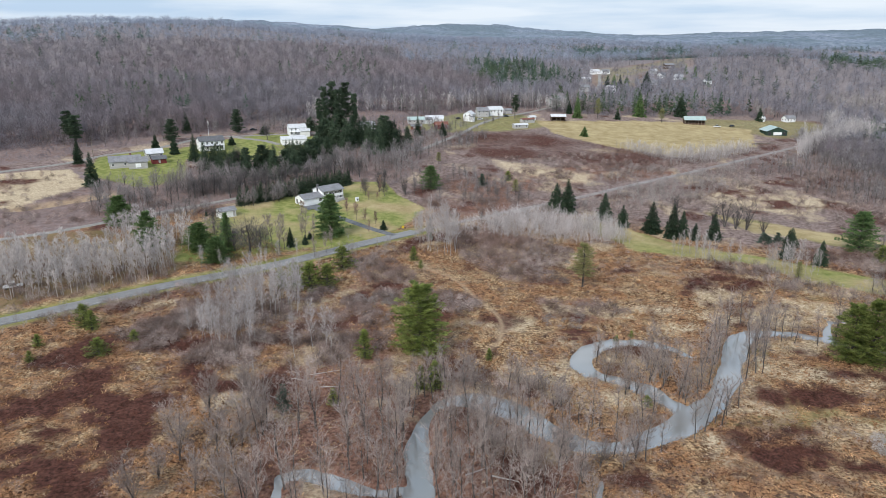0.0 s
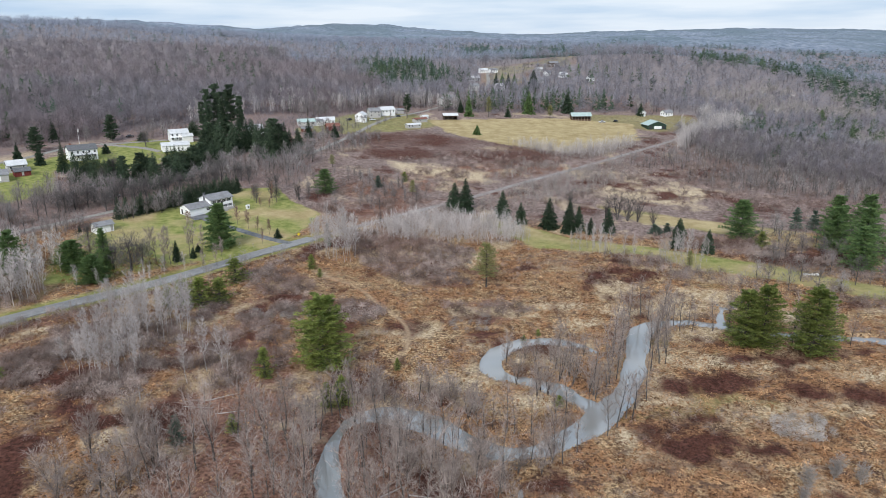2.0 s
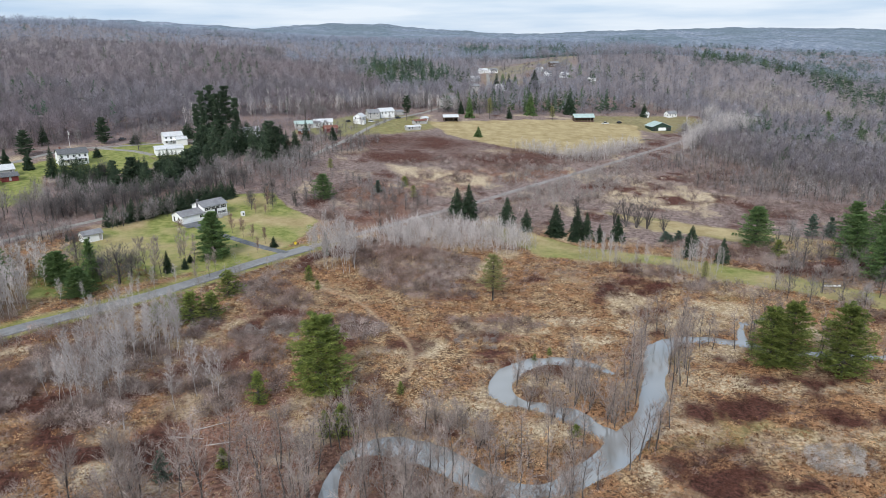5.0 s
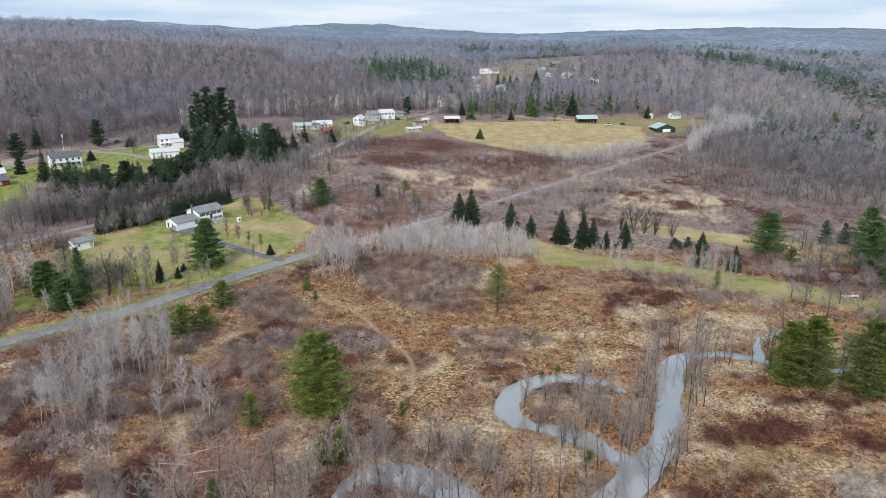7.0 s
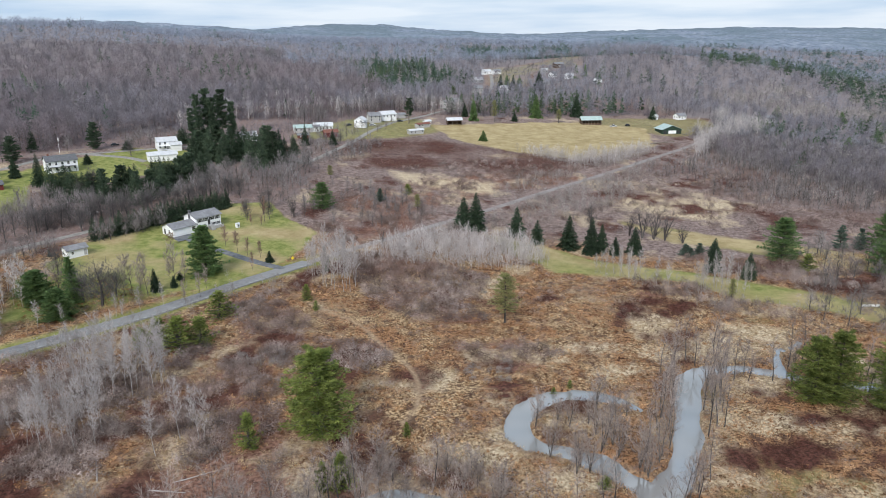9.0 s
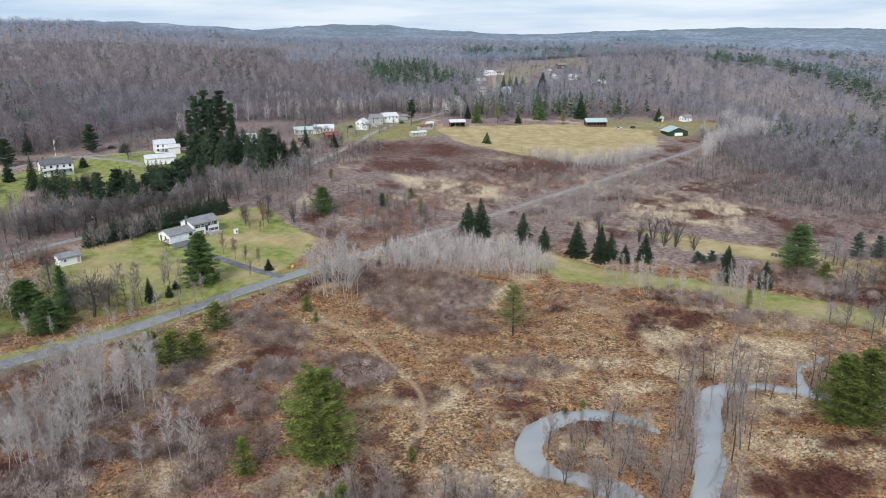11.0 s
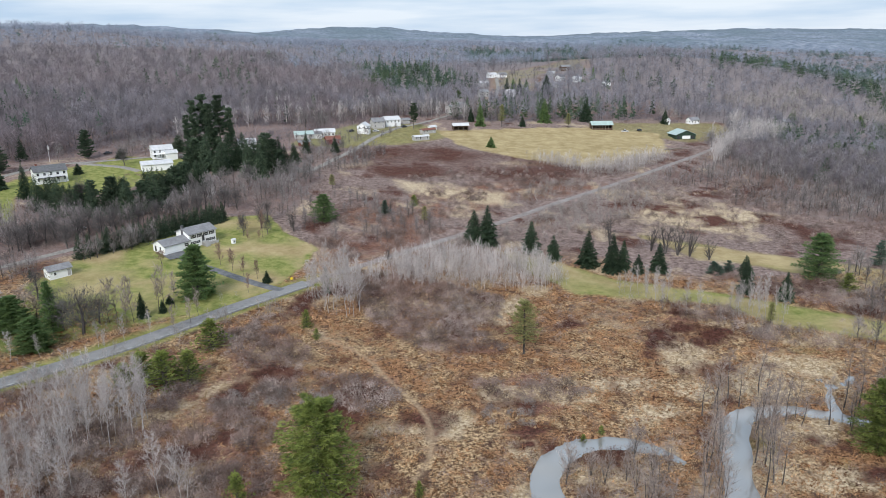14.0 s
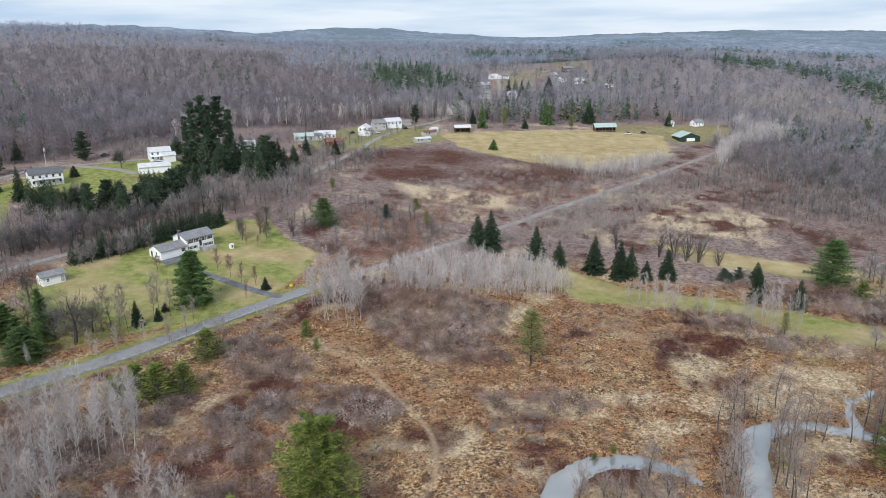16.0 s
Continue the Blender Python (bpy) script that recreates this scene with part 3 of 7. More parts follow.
zone["dirt"] = np.maximum.reduce([0.55 * np.clip((1.1 - line_dist(px, py, TRACK)) / 0.9, 0, 1), 0.4 * np.clip((1.1 - line_dist(px, py, TRACK2)) / 1.2, 0, 1), 0.8 * np.clip((1.8 - line_dist(px, py, TRACK3)) / 2, 0, 1),
                                  0.3 * np.clip(creek_depth(px, py) * 1.4, 0, 1), 0.7 * np.clip((6 - line_dist(px, py, POND)) / 3, 0, 1)])


def ground_material():
    m = bpy.data.materials.new("valley_ground")
    m.use_nodes = True
    nt = m.node_tree
    N, L = nt.nodes.new, nt.links.new
    bsdf = nt.nodes["Principled BSDF"]
    bsdf.inputs["Roughness"].default_value, bsdf.inputs["Specular IOR Level"].default_value = 0.95, 0.1
    co = N("ShaderNodeTexCoord")

    def grain(scale, detail, lo, hi, c0, c1):
        no = N("ShaderNodeTexNoise")
        no.inputs["Scale"].default_value, no.inputs["Detail"].default_value, no.inputs["Roughness"].default_value = scale, detail, 0.7
        L(co.outputs["Object"], no.inputs["Vector"])
        ra = N("ShaderNodeValToRGB")
        ra.color_ramp.elements[0].position, ra.color_ramp.elements[0].color = lo + 0.07, (*c0, 1)
        ra.color_ramp.elements[1].position, ra.color_ramp.elements[1].color = hi - 0.07, (*c1, 1)
        L(no.outputs["Fac"], ra.inputs["Fac"])
        return ra.outputs["Color"]

    def blend(a, b, fac):
        mx = N("ShaderNodeMix")
        mx.data_type = "RGBA"
        L(fac, mx.inputs[0])
        L(a, mx.inputs[6])
        L(b, mx.inputs[7])
        return mx.outputs[2]

    def area(name, scale, rag):
        """A zone of the plan, its edge ragged by noise."""
        at = N("ShaderNodeAttribute")
        at.attribute_name = name
        no = N("ShaderNodeTexNoise")
        no.inputs["Scale"].default_value, no.inputs["Detail"].default_value, no.inputs["Roughness"].default_value = scale, 5.0, 0.7
        L(co.outputs["Object"], no.inputs["Vector"])
        ma = N("ShaderNodeMath")
        ma.operation = "MULTIPLY_ADD"
        L(no.outputs["Fac"], ma.inputs[0])
        ma.inputs[1].default_value = rag
        ma.inputs[2].default_value = -0.5 * rag
        ad = N("ShaderNodeMath")
        ad.operation = "MULTIPLY_ADD"
        L(at.outputs["Fac"], ad.inputs[0])
        ad.inputs[1].default_value = 1.0
        L(ma.outputs[0], ad.inputs[2])
        mr = N("ShaderNodeMapRange")
        mr.inputs["From Min"].default_value, mr.inputs["From Max"].default_value = 0.15, 0.75
        L(ad.outputs[0], mr.inputs["Value"])
        return mr.outputs["Result"]

    col = grain(1.1, 9, 0.33, 0.67, (0.04, 0.017, 0.011), (0.53, 0.295, 0.155))
    fac = N("ShaderNodeTexNoise")
    fac.inputs["Scale"].default_value, fac.inputs["Detail"].default_value = 0.13, 6.0
    L(co.outputs["Object"], fac.inputs["Vector"])
    mr = N("ShaderNodeMapRange")
    mr.inputs["From Min"].default_value, mr.inputs["From Max"].default_value, mr.inputs["To Max"].default_value = 0.46, 0.57, 0.9
    L(fac.outputs["Fac"], mr.inputs["Value"])
    col = blend(col, grain(1.4, 8, 0.34, 0.66, (0.06, 0.032, 0.019), (0.64, 0.46, 0.27)), mr.outputs["Result"])
    for scale, lo, hi, amount, c0, c1 in ((0.33, 0.53, 0.6, 0.9, (0.05, 0.03, 0.024), (0.17, 0.1, 0.07)), (0.21, 0.55, 0.62, 0.8, (0.17, 0.105, 0.07), (0.4, 0.275, 0.185)), (1.1, 0.57, 0.62, 0.9, (0.035, 0.022, 0.018), (0.11, 0.065, 0.045))):
        sp = N("ShaderNodeTexNoise")
        sp.inputs["Scale"].default_value, sp.inputs["Detail"].default_value, sp.inputs["Roughness"].default_value = scale, 6.0, 0.65
        L(co.outputs["Object"], sp.inputs["Vector"])
        sm = N("ShaderNodeMapRange")
        sm.inputs["From Min"].default_value, sm.inputs["From Max"].default_value, sm.inputs["To Max"].default_value = lo, hi, amount
        L(sp.outputs["Fac"], sm.inputs["Value"])
        col = blend(col, grain(1.7, 7, 0.3, 0.7, c0, c1), sm.outputs["Result"])
    col = blend(col, grain(0.6, 8, 0.3, 0.7, (0.115, 0.08, 0.074), (0.33, 0.25, 0.22)), area("heather", 0.1, 0.5))
    col = blend(col, grain(0.5, 7, 0.3, 0.7, (0.165, 0.138, 0.138), (0.275, 0.24, 0.238)), area("woods", 0.1, 0.3))
    col = blend(col, grain(0.9, 7, 0.3, 0.7, (0.17, 0.155, 0.055), (0.36, 0.32, 0.13)), area("moss", 0.3, 0.6))
    col = blend(col, grain(1.1, 7, 0.3, 0.7, (0.08, 0.04, 0.03), (0.33, 0.185, 0.135)), area("litter_shade", 0.15, 0.5))
    col = blend(col, grain(1.4, 7, 0.3, 0.68, (0.25, 0.18, 0.11), (0.66, 0.54, 0.38)), area("straw", 0.35, 0.9))
    col = blend(col, grain(1.3, 7, 0.3, 0.7, (0.035, 0.016, 0.013), (0.155, 0.068, 0.05)), area("rust", 0.35, 0.8))
    col = blend(col, grain(0.35, 8, 0.3, 0.7, (0.14, 0.175, 0.045), (0.3, 0.29, 0.105)), area("lawn", 0.3, 0.5))
    col = blend(col, grain(0.12, 8, 0.3, 0.7, (0.3, 0.228, 0.115), (0.45, 0.36, 0.2)), area("hay", 0.1, 0.7))
    col = blend(col, grain(1.8, 7, 0.3, 0.7, (0.29, 0.195, 0.122), (0.48, 0.36, 0.235)), area("dirt", 0.6, 0.5))
    L(col, bsdf.inputs["Base Color"])
    nb = N("ShaderNodeTexNoise")
    nb.inputs["Scale"].default_value, nb.inputs["Detail"].default_value, nb.inputs["Roughness"].default_value = 1.2, 7.0, 0.7
    L(co.outputs["Object"], nb.inputs["Vector"])
    bp = N("ShaderNodeBump")
    bp.inputs["Distance"].default_value, bp.inputs["Strength"].default_value = 0.5, 0.8
    L(nb.outputs["Fac"], bp.inputs["Height"])
    L(bp.outputs["Normal"], bsdf.inputs["Normal"])
    return m


ground = raw("ground", gverts, quads, ground_material(), smooth=True)
for key, values in zone.items():
    ground.data.attributes.new(key, "FLOAT", "POINT").data.foreach_set("value", np.asarray(values, np.float32))
tagged(ground, "valley floor of tawny marsh grass, lawns and wooded slopes", "ground", kind="structure")

# the stream
water_mat = mat("grey_stream_water", [(0.35, 0.35, 0.335), (0.44, 0.435, 0.425)], 0.05, 2, rough=0.02, metal=0.55, bump_h=0.004, bump_scale=1.5, spec=0.9)


def sheet(name, x0, y0, x1, y1, z, material):
    return raw(name, [(x0, y0, z), (x1, y0, z), (x1, y1, z), (x0, y1, z)], [(0, 1, 2, 3)], material)


tagged(sheet("water", -60, 62, 175, 206, WATER_Z, water_mat), "still grey stream water winding through the marsh", "stream", kind="structure")


def ribbon(name, pts, half, lift, material, label, cat, off=0.0, parent=None):
    """A strip of paving laid along a line, lifted over the ground, with edges that run down into it."""
    p = np.array(glide(pts, 2.5))
    t = np.gradient(p, axis=0)
    t /= np.linalg.norm(t, axis=1)[:, None]
    n = np.stack([t[:, 1], -t[:, 0]], 1)
    across = np.array([-half - 0.4, -half, -half / 2, 0, half / 2, half, half + 0.4])
    drop = np.array([-0.25, 0, 0.03, 0.05, 0.03, 0, -0.25]) * (1 if half > 1 else 0)
    q = p[:, None] + (across + off)[None, :, None] * n[:, None]
    z = lie(p[:, 0], p[:, 1])[:, None] + lift + drop
    v = np.dstack([q, z])
    m, k = v.shape[:2]
    i = np.arange(m * k).reshape(m, k)
    f = np.stack([i[:-1, :-1], i[:-1, 1:], i[1:, 1:], i[1:, :-1]], -1).reshape(-1, 4)
    ob = raw(name, v.reshape(-1, 3), f, material, parent, smooth=True)
    return tagged(ob, label, cat, kind="structure") if not parent else ob


BEND = next(n for n, q in enumerate(ROAD) if q[0] > -24)
road = ribbon("road", ROAD[: BEND + 1], 2.8, 0.1, M_ASPHALT, "grey worn two-lane asphalt country road", "road")
for side in (2.6,):
    ribbon("edge_line", ROAD[: BEND + 1], 0.05, 0.12, M_LINE, "", "", side, road)
ribbon("back_road", ROAD[BEND - 1 :], 1.45, 0.07, M_PALEROAD, "narrow pale weathered back road running straight across the valley", "road")
ribbon("driveway", DRIVE, 1.35, 0.08, M_DARKASPH, "dark asphalt driveway crossing the lawn", "driveway")
ribbon("rail_trail", RAIL, 1.4, 0.08, M_GRAVEL, "pale gravel track along an old railbed", "track")
ribbon("lane", LANE, 1.6, 0.1, M_GRAVEL, "pale grey lane past the houses", "road")
ribbon("house_drive", HDRIVE, 1.8, 0.08, M_GRAVEL, "pale gravel drive to a white garage", "driveway")

# ---- plants ----


def unit(v):
    return v / np.maximum(np.linalg.norm(v, axis=-1, keepdims=True), 1e-9)


def tubes(segs, k=4):
    """Tapered limbs from rows of start, end and the two radii: corners and triangles."""
    s = np.asarray(segs, float).reshape(-1, 8)
    d = unit(s[:, 3:6] - s[:, :3])
    u = unit(np.cross(d, np.array([0.31, 0.23, 0.92])))
    v = np.cross(d, u)
    a = np.arange(k) * 2 * np.pi / k
    ring = np.cos(a)[None, :, None] * u[:, None] + np.sin(a)[None, :, None] * v[:, None]
    verts = np.stack([s[:, None, :3] + ring * s[:, 6, None, None], s[:, None, 3:6] + ring * s[:, 7, None, None]], 1).reshape(-1, 3)
    base = (np.arange(len(s)) * 2 * k)[:, None]
    i, j = np.arange(k)[None], (np.arange(k)[None] + 1) % k
    tri = np.concatenate([np.stack([base + i, base + j, base + k + j], -1), np.stack([base + i, base + k + j, base + k + i], -1)], 1).reshape(-1, 3)
    return verts, tri


def slivers(p, d, length, width, rng):
    """Thin pointed blades, one triangle each: twigs, needles, grass."""
    p, d = np.asarray(p, float), unit(np.asarray(d, float))
    side = unit(np.cross(d, rng.normal(size=p.shape))) * (np.asarray(width) * np.ones(len(p)))[:, None] / 2
    verts = np.stack([p - side, p + side, p + d * (np.asarray(length) * np.ones(len(p)))[:, None]], 1).reshape(-1, 3)
    return verts, np.arange(len(verts)).reshape(-1, 3)


def merge(*meshes):
    vs, fs, n = [], [], 0
    for v, f in meshes:
        vs.append(v)
        fs.append(f + n)
        n += len(v)
    return np.vstack(vs), np.vstack(fs)


def bare_tree(seed, h=12.0, spread=0.32, limbs=14, rise=0.75, start=0.3, r0=0.16, twig=0.05, stems=1, fine=6, twig_len=(0.07, 0.16), light=False):
    """A leafless tree: a trunk with limbs, and a crown of branches and twigs."""
    rng = np.random.default_rng(seed)
    wood, boughs, tp, td, tl, tw = [], [], [], [], [], []
    for st in range(stems):
        lean = rng.normal(0, 0.035 if stems == 1 else 0.14, 2)
        top = h * (1 if st == 0 else rng.uniform(0.7, 0.95))
        n = 7
        pts = np.array([[lean[0] * top * s + 0.02 * top * math.sin(5 * s + seed), lean[1] * top * s + 0.02 * top * math.cos(4 * s + seed * 2), top * s - 0.3 * (s == 0)] for s in np.linspace(0, 1, n + 1)])
        rad = r0 * (1 - np.linspace(0, 1, n + 1) * 0.93)
        wood += [[*pts[i], *pts[i + 1], rad[i], rad[i + 1]] for i in range(n)]
        for b in range(limbs):
            s = start + (0.98 - start) * (b + rng.uniform(0, 0.9)) / limbs
            k = min(n - 1, int(s * n))
            p = pts[k] + (pts[k + 1] - pts[k]) * (s * n - k)
            a = b * 2.4 + rng.uniform(-0.5, 0.5)
            ln = top * spread * (1.15 - 0.75 * abs((s - start) / (1 - start) - 0.25)) * rng.uniform(0.7, 1.15)
            d = np.array([math.cos(a), math.sin(a), rise * rng.uniform(0.6, 1.5)])
            d /= np.linalg.norm(d)
            r = rad[k] * 0.5
            for q in range(3):
                e = p + d * ln / 3
                if light:
                    tp.append(p), td.append(d), tl.append(ln * 0.5), tw.append(r * 2.2)
                else:
                    boughs.append([*p, *e, r, r * 0.62])
                for _ in range(2):
                    d2 = d + rng.normal(0, 0.55, 3) + (0, 0, 0.3)
                    d2 /= np.linalg.norm(d2)
                    l2 = ln * rng.uniform(0.28, 0.5)
                    o = p + (e - p) * rng.uniform(0.2, 1)
                    tp.append(o), td.append(d2), tl.append(l2), tw.append(max(r, twig))
                    for _ in range(fine):
                        tp.append(o + d2 * l2 * rng.uniform(0.15, 1))
                        td.append(d2 + rng.normal(0, 0.5, 3) + (0, 0, 0.35))
                        tl.append(h * rng.uniform(*twig_len))
                        tw.append(twig)
                r *= 0.62
                p = e
                d = d + rng.normal(0, 0.15, 3) + (0, 0, 0.16)
                d /= np.linalg.norm(d)
    t = slivers(np.array(tp), np.array(td), np.array(tl), np.array(tw), rng)
    return tubes(wood, 3 if light else 5), t if light else merge(tubes(boughs, 3), t)


def spruce(seed, h=12.0, wide=0.26, whorls=20, low=0.04, droop=0.25, grain=1.0):
    """A dense, pointed conifer of many drooping sprays."""
    rng = np.random.default_rng(seed)
    trunk = tubes([[0, 0, -0.3, 0, 0, h * 0.5, 0.2, 0.12], [0, 0, h * 0.5, 0, 0, h * 0.97, 0.12, 0.02]], 6)
    p, d, ln, wd = [], [], [], []
    for w in range(whorls):
        s = low + (0.98 - low) * (w / (whorls - 1)) ** 0.92
        reach = h * wide * (1 - s) ** 0.8 * rng.uniform(0.82, 1.12) + 0.12
        count = int(6 + 6 * (1 - s))
        for b in range(count):
            a = b * 2 * math.pi / count + w * 1.3 + rng.uniform(-0.25, 0.25)
            rc = reach * rng.uniform(0.7, 1.1)
            ax = np.array([math.cos(a), math.sin(a), 0.25 - droop - 0.35 * (1 - s)])
            for q in (0.15, 0.4, 0.6, 0.75, 0.9):
                o = np.array([0, 0, h * s]) + ax * rc * q + (0, 0, rng.normal(0, 0.45 * h / whorls))
                for side in ((-0.7, 0.0, 0.7) if grain == 1.0 else (-1.1, -0.5, 0.0, 0.5, 1.1)):
                    ca = a + side + rng.normal(0, 0.2)
                    p.append(o)
                    d.append([math.cos(ca), math.sin(ca), -0.35 + rng.normal(0, 0.25)])
                    ln.append((rc * 0.38 * (1.15 - 0.5 * q) + 0.1) * (0.5 + 0.5 * grain))
                    wd.append((rc * 0.25 + 0.09) * grain)
        p.append([0, 0, h * s])
        d.append([rng.normal(0, 0.2), rng.normal(0, 0.2), 1])
        ln.append(h / whorls * 1.3)
        wd.append(0.25 * (1.1 - s))
    return trunk, slivers(np.array(p), np.array(d), np.array(ln), np.array(wd), rng)


def pine(seed, h=15.0, wide=0.45, whorls=15, low=0.05, tufts=6, blade=(0.4, 0.8), round_top=0.55, thick=0.085, needles=7, loose=0.25, flat_tuft=0.55):
    """A broad soft pine: tiers of spreading boughs that carry tufts of needles, with gaps between the tiers."""
    rng = np.random.default_rng(seed)
    wood = [[0, 0, -0.3, 0.1, 0, h * 0.45, 0.26, 0.17], [0.1, 0, h * 0.45, 0, 0.1, h * 0.96, 0.17, 0.03]]
    p, d, ln = [], [], []
    for w in range(whorls):
        s = low + (0.97 - low) * w / (whorls - 1)
        f = max(0.06, (1 - s)) ** round_top * (0.75 + 0.25 * min(1, (s - low) / 0.15))
        count = int(5 + 3 * rng.random() + 2 * (1 - s))
        for b in range(count):
            a = b * 2 * math.pi / count + w * 0.9 + rng.uniform(-0.35, 0.35)
            rc = h * wide * f * rng.uniform(0.5, 1.15)
            lift = 0.12 + 0.5 * s + rng.normal(0, 0.08)
            o = np.array([0, 0, h * min(0.97, max(low * 0.8, s + rng.normal(0, loose / whorls)))])
            ax = np.array([math.cos(a), math.sin(a), lift * 0.5])
            e = o + ax * rc
            wood.append([*o, *e, 0.07 * (1.1 - s) + 0.02, 0.015])
            for q in np.linspace(0.25, 1, tufts):
                for side in (-1, 1, 0):
                    c = o + ax * rc * q + np.array([-math.sin(a), math.cos(a), 0]) * side * rc * 0.26 * (1.15 - q * 0.6) * rng.uniform(0.5, 1.2) + (0, 0, rng.normal(0, 0.12))
                    n = needles
                    p += [c] * n
                    dd = rng.normal(0, 0.75, (n, 3)) * (1, 1, flat_tuft) + ax * 0.9 + (0, 0, 0.3)
                    d += list(dd)
                    ln += list(rng.uniform(*blade, n) * h / 13)
    return tubes(wood, 4), slivers(np.array(p), np.array(d), np.array(ln), thick * h / 6, rng)


def shrub(seed, n=70, wide=1.1, tall=1.7, width=0.05, up=0.9):
    """A dome of fine upright twigs."""
    rng = np.random.default_rng(seed)
    a, r = rng.uniform(0, 2 * np.pi, n), wide * 0.75 * np.sqrt(rng.random(n))
    hgt = tall * (1 - 0.55 * (r / wide) ** 2)
    p = np.stack([r * np.cos(a), r * np.sin(a), hgt * rng.uniform(-0.05, 0.6, n)], -1)
    d = np.stack([np.cos(a) * r / wide, np.sin(a) * r / wide, np.full(n, up)], -1) + rng.normal(0, 0.35, (n, 3))
    return slivers(p, d, hgt * rng.uniform(0.3, 0.62, n), width, rng)


def clump(seed, n=80, wide=1.7, tall=2.2, width=0.08, up=0.5):
    """A rounded bush: overlapping sprays of twigs round a lumpy dome, with loose ends."""
    rng = np.random.default_rng(seed)
    m = n * 3 // 5
    u = unit(rng.normal(size=(n, 3)) + (0, 0, 0.35))
    u[:, 2] = np.abs(u[:, 2])
    lump = 1 + 0.22 * np.sin(3 * np.arctan2(u[:, 1], u[:, 0]) + seed) * (1 - u[:, 2])
    p = u * (rng.uniform(0.5, 0.95, n) * lump)[:, None] * (wide, wide, tall * 0.9)
    d, c = u[:m], p[:m]
    a = unit(np.cross(d, rng.normal(size=(m, 3))) + (0, 0, 0.4))
    b = unit(np.cross(d, a))
    k = (tall * rng.uniform(0.08, 0.17, m))[:, None]
    spray = np.stack([c + a * k * 1.2, c - a * k + b * k * 0.15, c - a * k - b * k * 0.15], 1).reshape(-1, 3), np.arange(3 * m).reshape(-1, 3)
    d = u[m:] * 0.9 + rng.normal(0, 0.5, (n - m, 3)) + (0, 0, up)
    return merge(spray, slivers(p[m:], d, tall * rng.uniform(0.2, 0.42, n - m), width * rng.uniform(0.6, 1.3, n - m), rng))


def far_tree(seed, n=40, h=17.0, wide=4.0, width=0.42, grain=1.0):
    """A leafless tree seen from afar: a bole, and a rounded crown of twig sprays with loose ends. Says which triangles are bole."""
    rng = np.random.default_rng(seed)
    m = n * 3 // 5
    d = unit(rng.normal(size=(m, 3)) + (0, 0, 0.5))
    c = d * rng.uniform(0.55, 1.0, m)[:, None] * (wide * 0.9, wide * 0.9, h * 0.27) + (0, 0, h * 0.68)
    u = unit(np.cross(d, rng.normal(size=(m, 3))) + (0, 0, 0.5))
    v = np.cross(d, u)
    k = (wide * 0.3 * grain * rng.uniform(0.7, 1.35, m))[:, None]
    q = rng.uniform(0.09, 0.22, m)[:, None] * width / 0.42
    spray = np.stack([c + u * k * 1.3, c - u * k * 0.7 + v * k * q * 2, c - u * k * 0.7 - v * k * q * 2], 1).reshape(-1, 3), np.arange(3 * m).reshape(-1, 3)
    d = unit(rng.normal(size=(n - m, 3)) + (0, 0, 0.7))
    p = d * rng.uniform(0.3, 0.9, n - m)[:, None] * (wide, wide, h * 0.28) + (0, 0, h * 0.66)
    twigs = slivers(p, d + rng.normal(0, 0.4, d.shape) + (0, 0, 0.3), h * rng.uniform(0.12, 0.22, n - m), width * rng.uniform(0.5, 1.0, n - m), rng)
    bole = slivers(np.array([[0, 0, -0.5], [0, 0, -0.5], [0, 0, h * 0.3], [0, 0, h * 0.3]]), [[0.03, 0, 1], [0, 0.03, 1], [0.4, 0.2, 1], [-0.3, -0.3, 1]], [h * 0.75, h * 0.7, h * 0.4, h * 0.4], np.array([0.34, 0.34, 0.2, 0.2]) * min(1.0, 1.4 * width / 0.42), rng)
    return merge(spray, twigs, bole), np.r_[np.zeros(n, int), np.ones(4, int)]


def soft_tree(seed, n=300, h=11.0, wide=3.2, width=0.07, low=0.15, bole=0.26, limbs=12):
    """A leafless tree as a haze of fine twigs on upswept limbs. Says which triangles are wood."""
    rng = np.random.default_rng(seed)
    a = np.arange(limbs) * 2.4 + rng.uniform(-0.4, 0.4, limbs)
    el = np.radians(np.linspace(-25, 80, limbs) + rng.uniform(-8, 8, limbs))
    end = np.stack([np.cos(el) * np.cos(a) * wide, np.cos(el) * np.sin(a) * wide, np.sin(el) * h * 0.42], -1) * rng.uniform(0.78, 1.05, (limbs, 1)) + (0, 0, h * 0.55)
    root = np.stack([np.zeros(limbs), np.zeros(limbs), np.minimum(end[:, 2] * 0.72, h * (low + 0.5 * np.linspace(0, 1, limbs)))], -1)
    k = rng.integers(0, limbs, n)
    q = rng.uniform(0.25, 1.0, n)[:, None]
    ax = end[k] - root[k]
    p = root[k] + ax * q + rng.normal(0, 0.17 * wide, (n, 3)) * (0.4 + 0.6 * q)
    d = unit(ax) * 0.8 + rng.normal(0, 0.42, (n, 3)) + (0, 0, 0.45)
    twigs = slivers(p, d, h * rng.uniform(0.07, 0.17, n), width * rng.uniform(0.6, 1.3, n), rng)
    wood = slivers(np.vstack([[[0, 0, -0.5], [0, 0, -0.5]], root]), np.vstack([[[0.02, 0, 1], [0, 0.03, 1]], end - root]), np.r_[h * 0.88, h * 0.8, np.linalg.norm(end - root, axis=1) * 1.05], np.r_[bole, bole, np.full(limbs, bole * 0.42)], rng)
    return merge(twigs, wood), np.r_[np.zeros(n, int), np.ones(limbs + 2, int)]


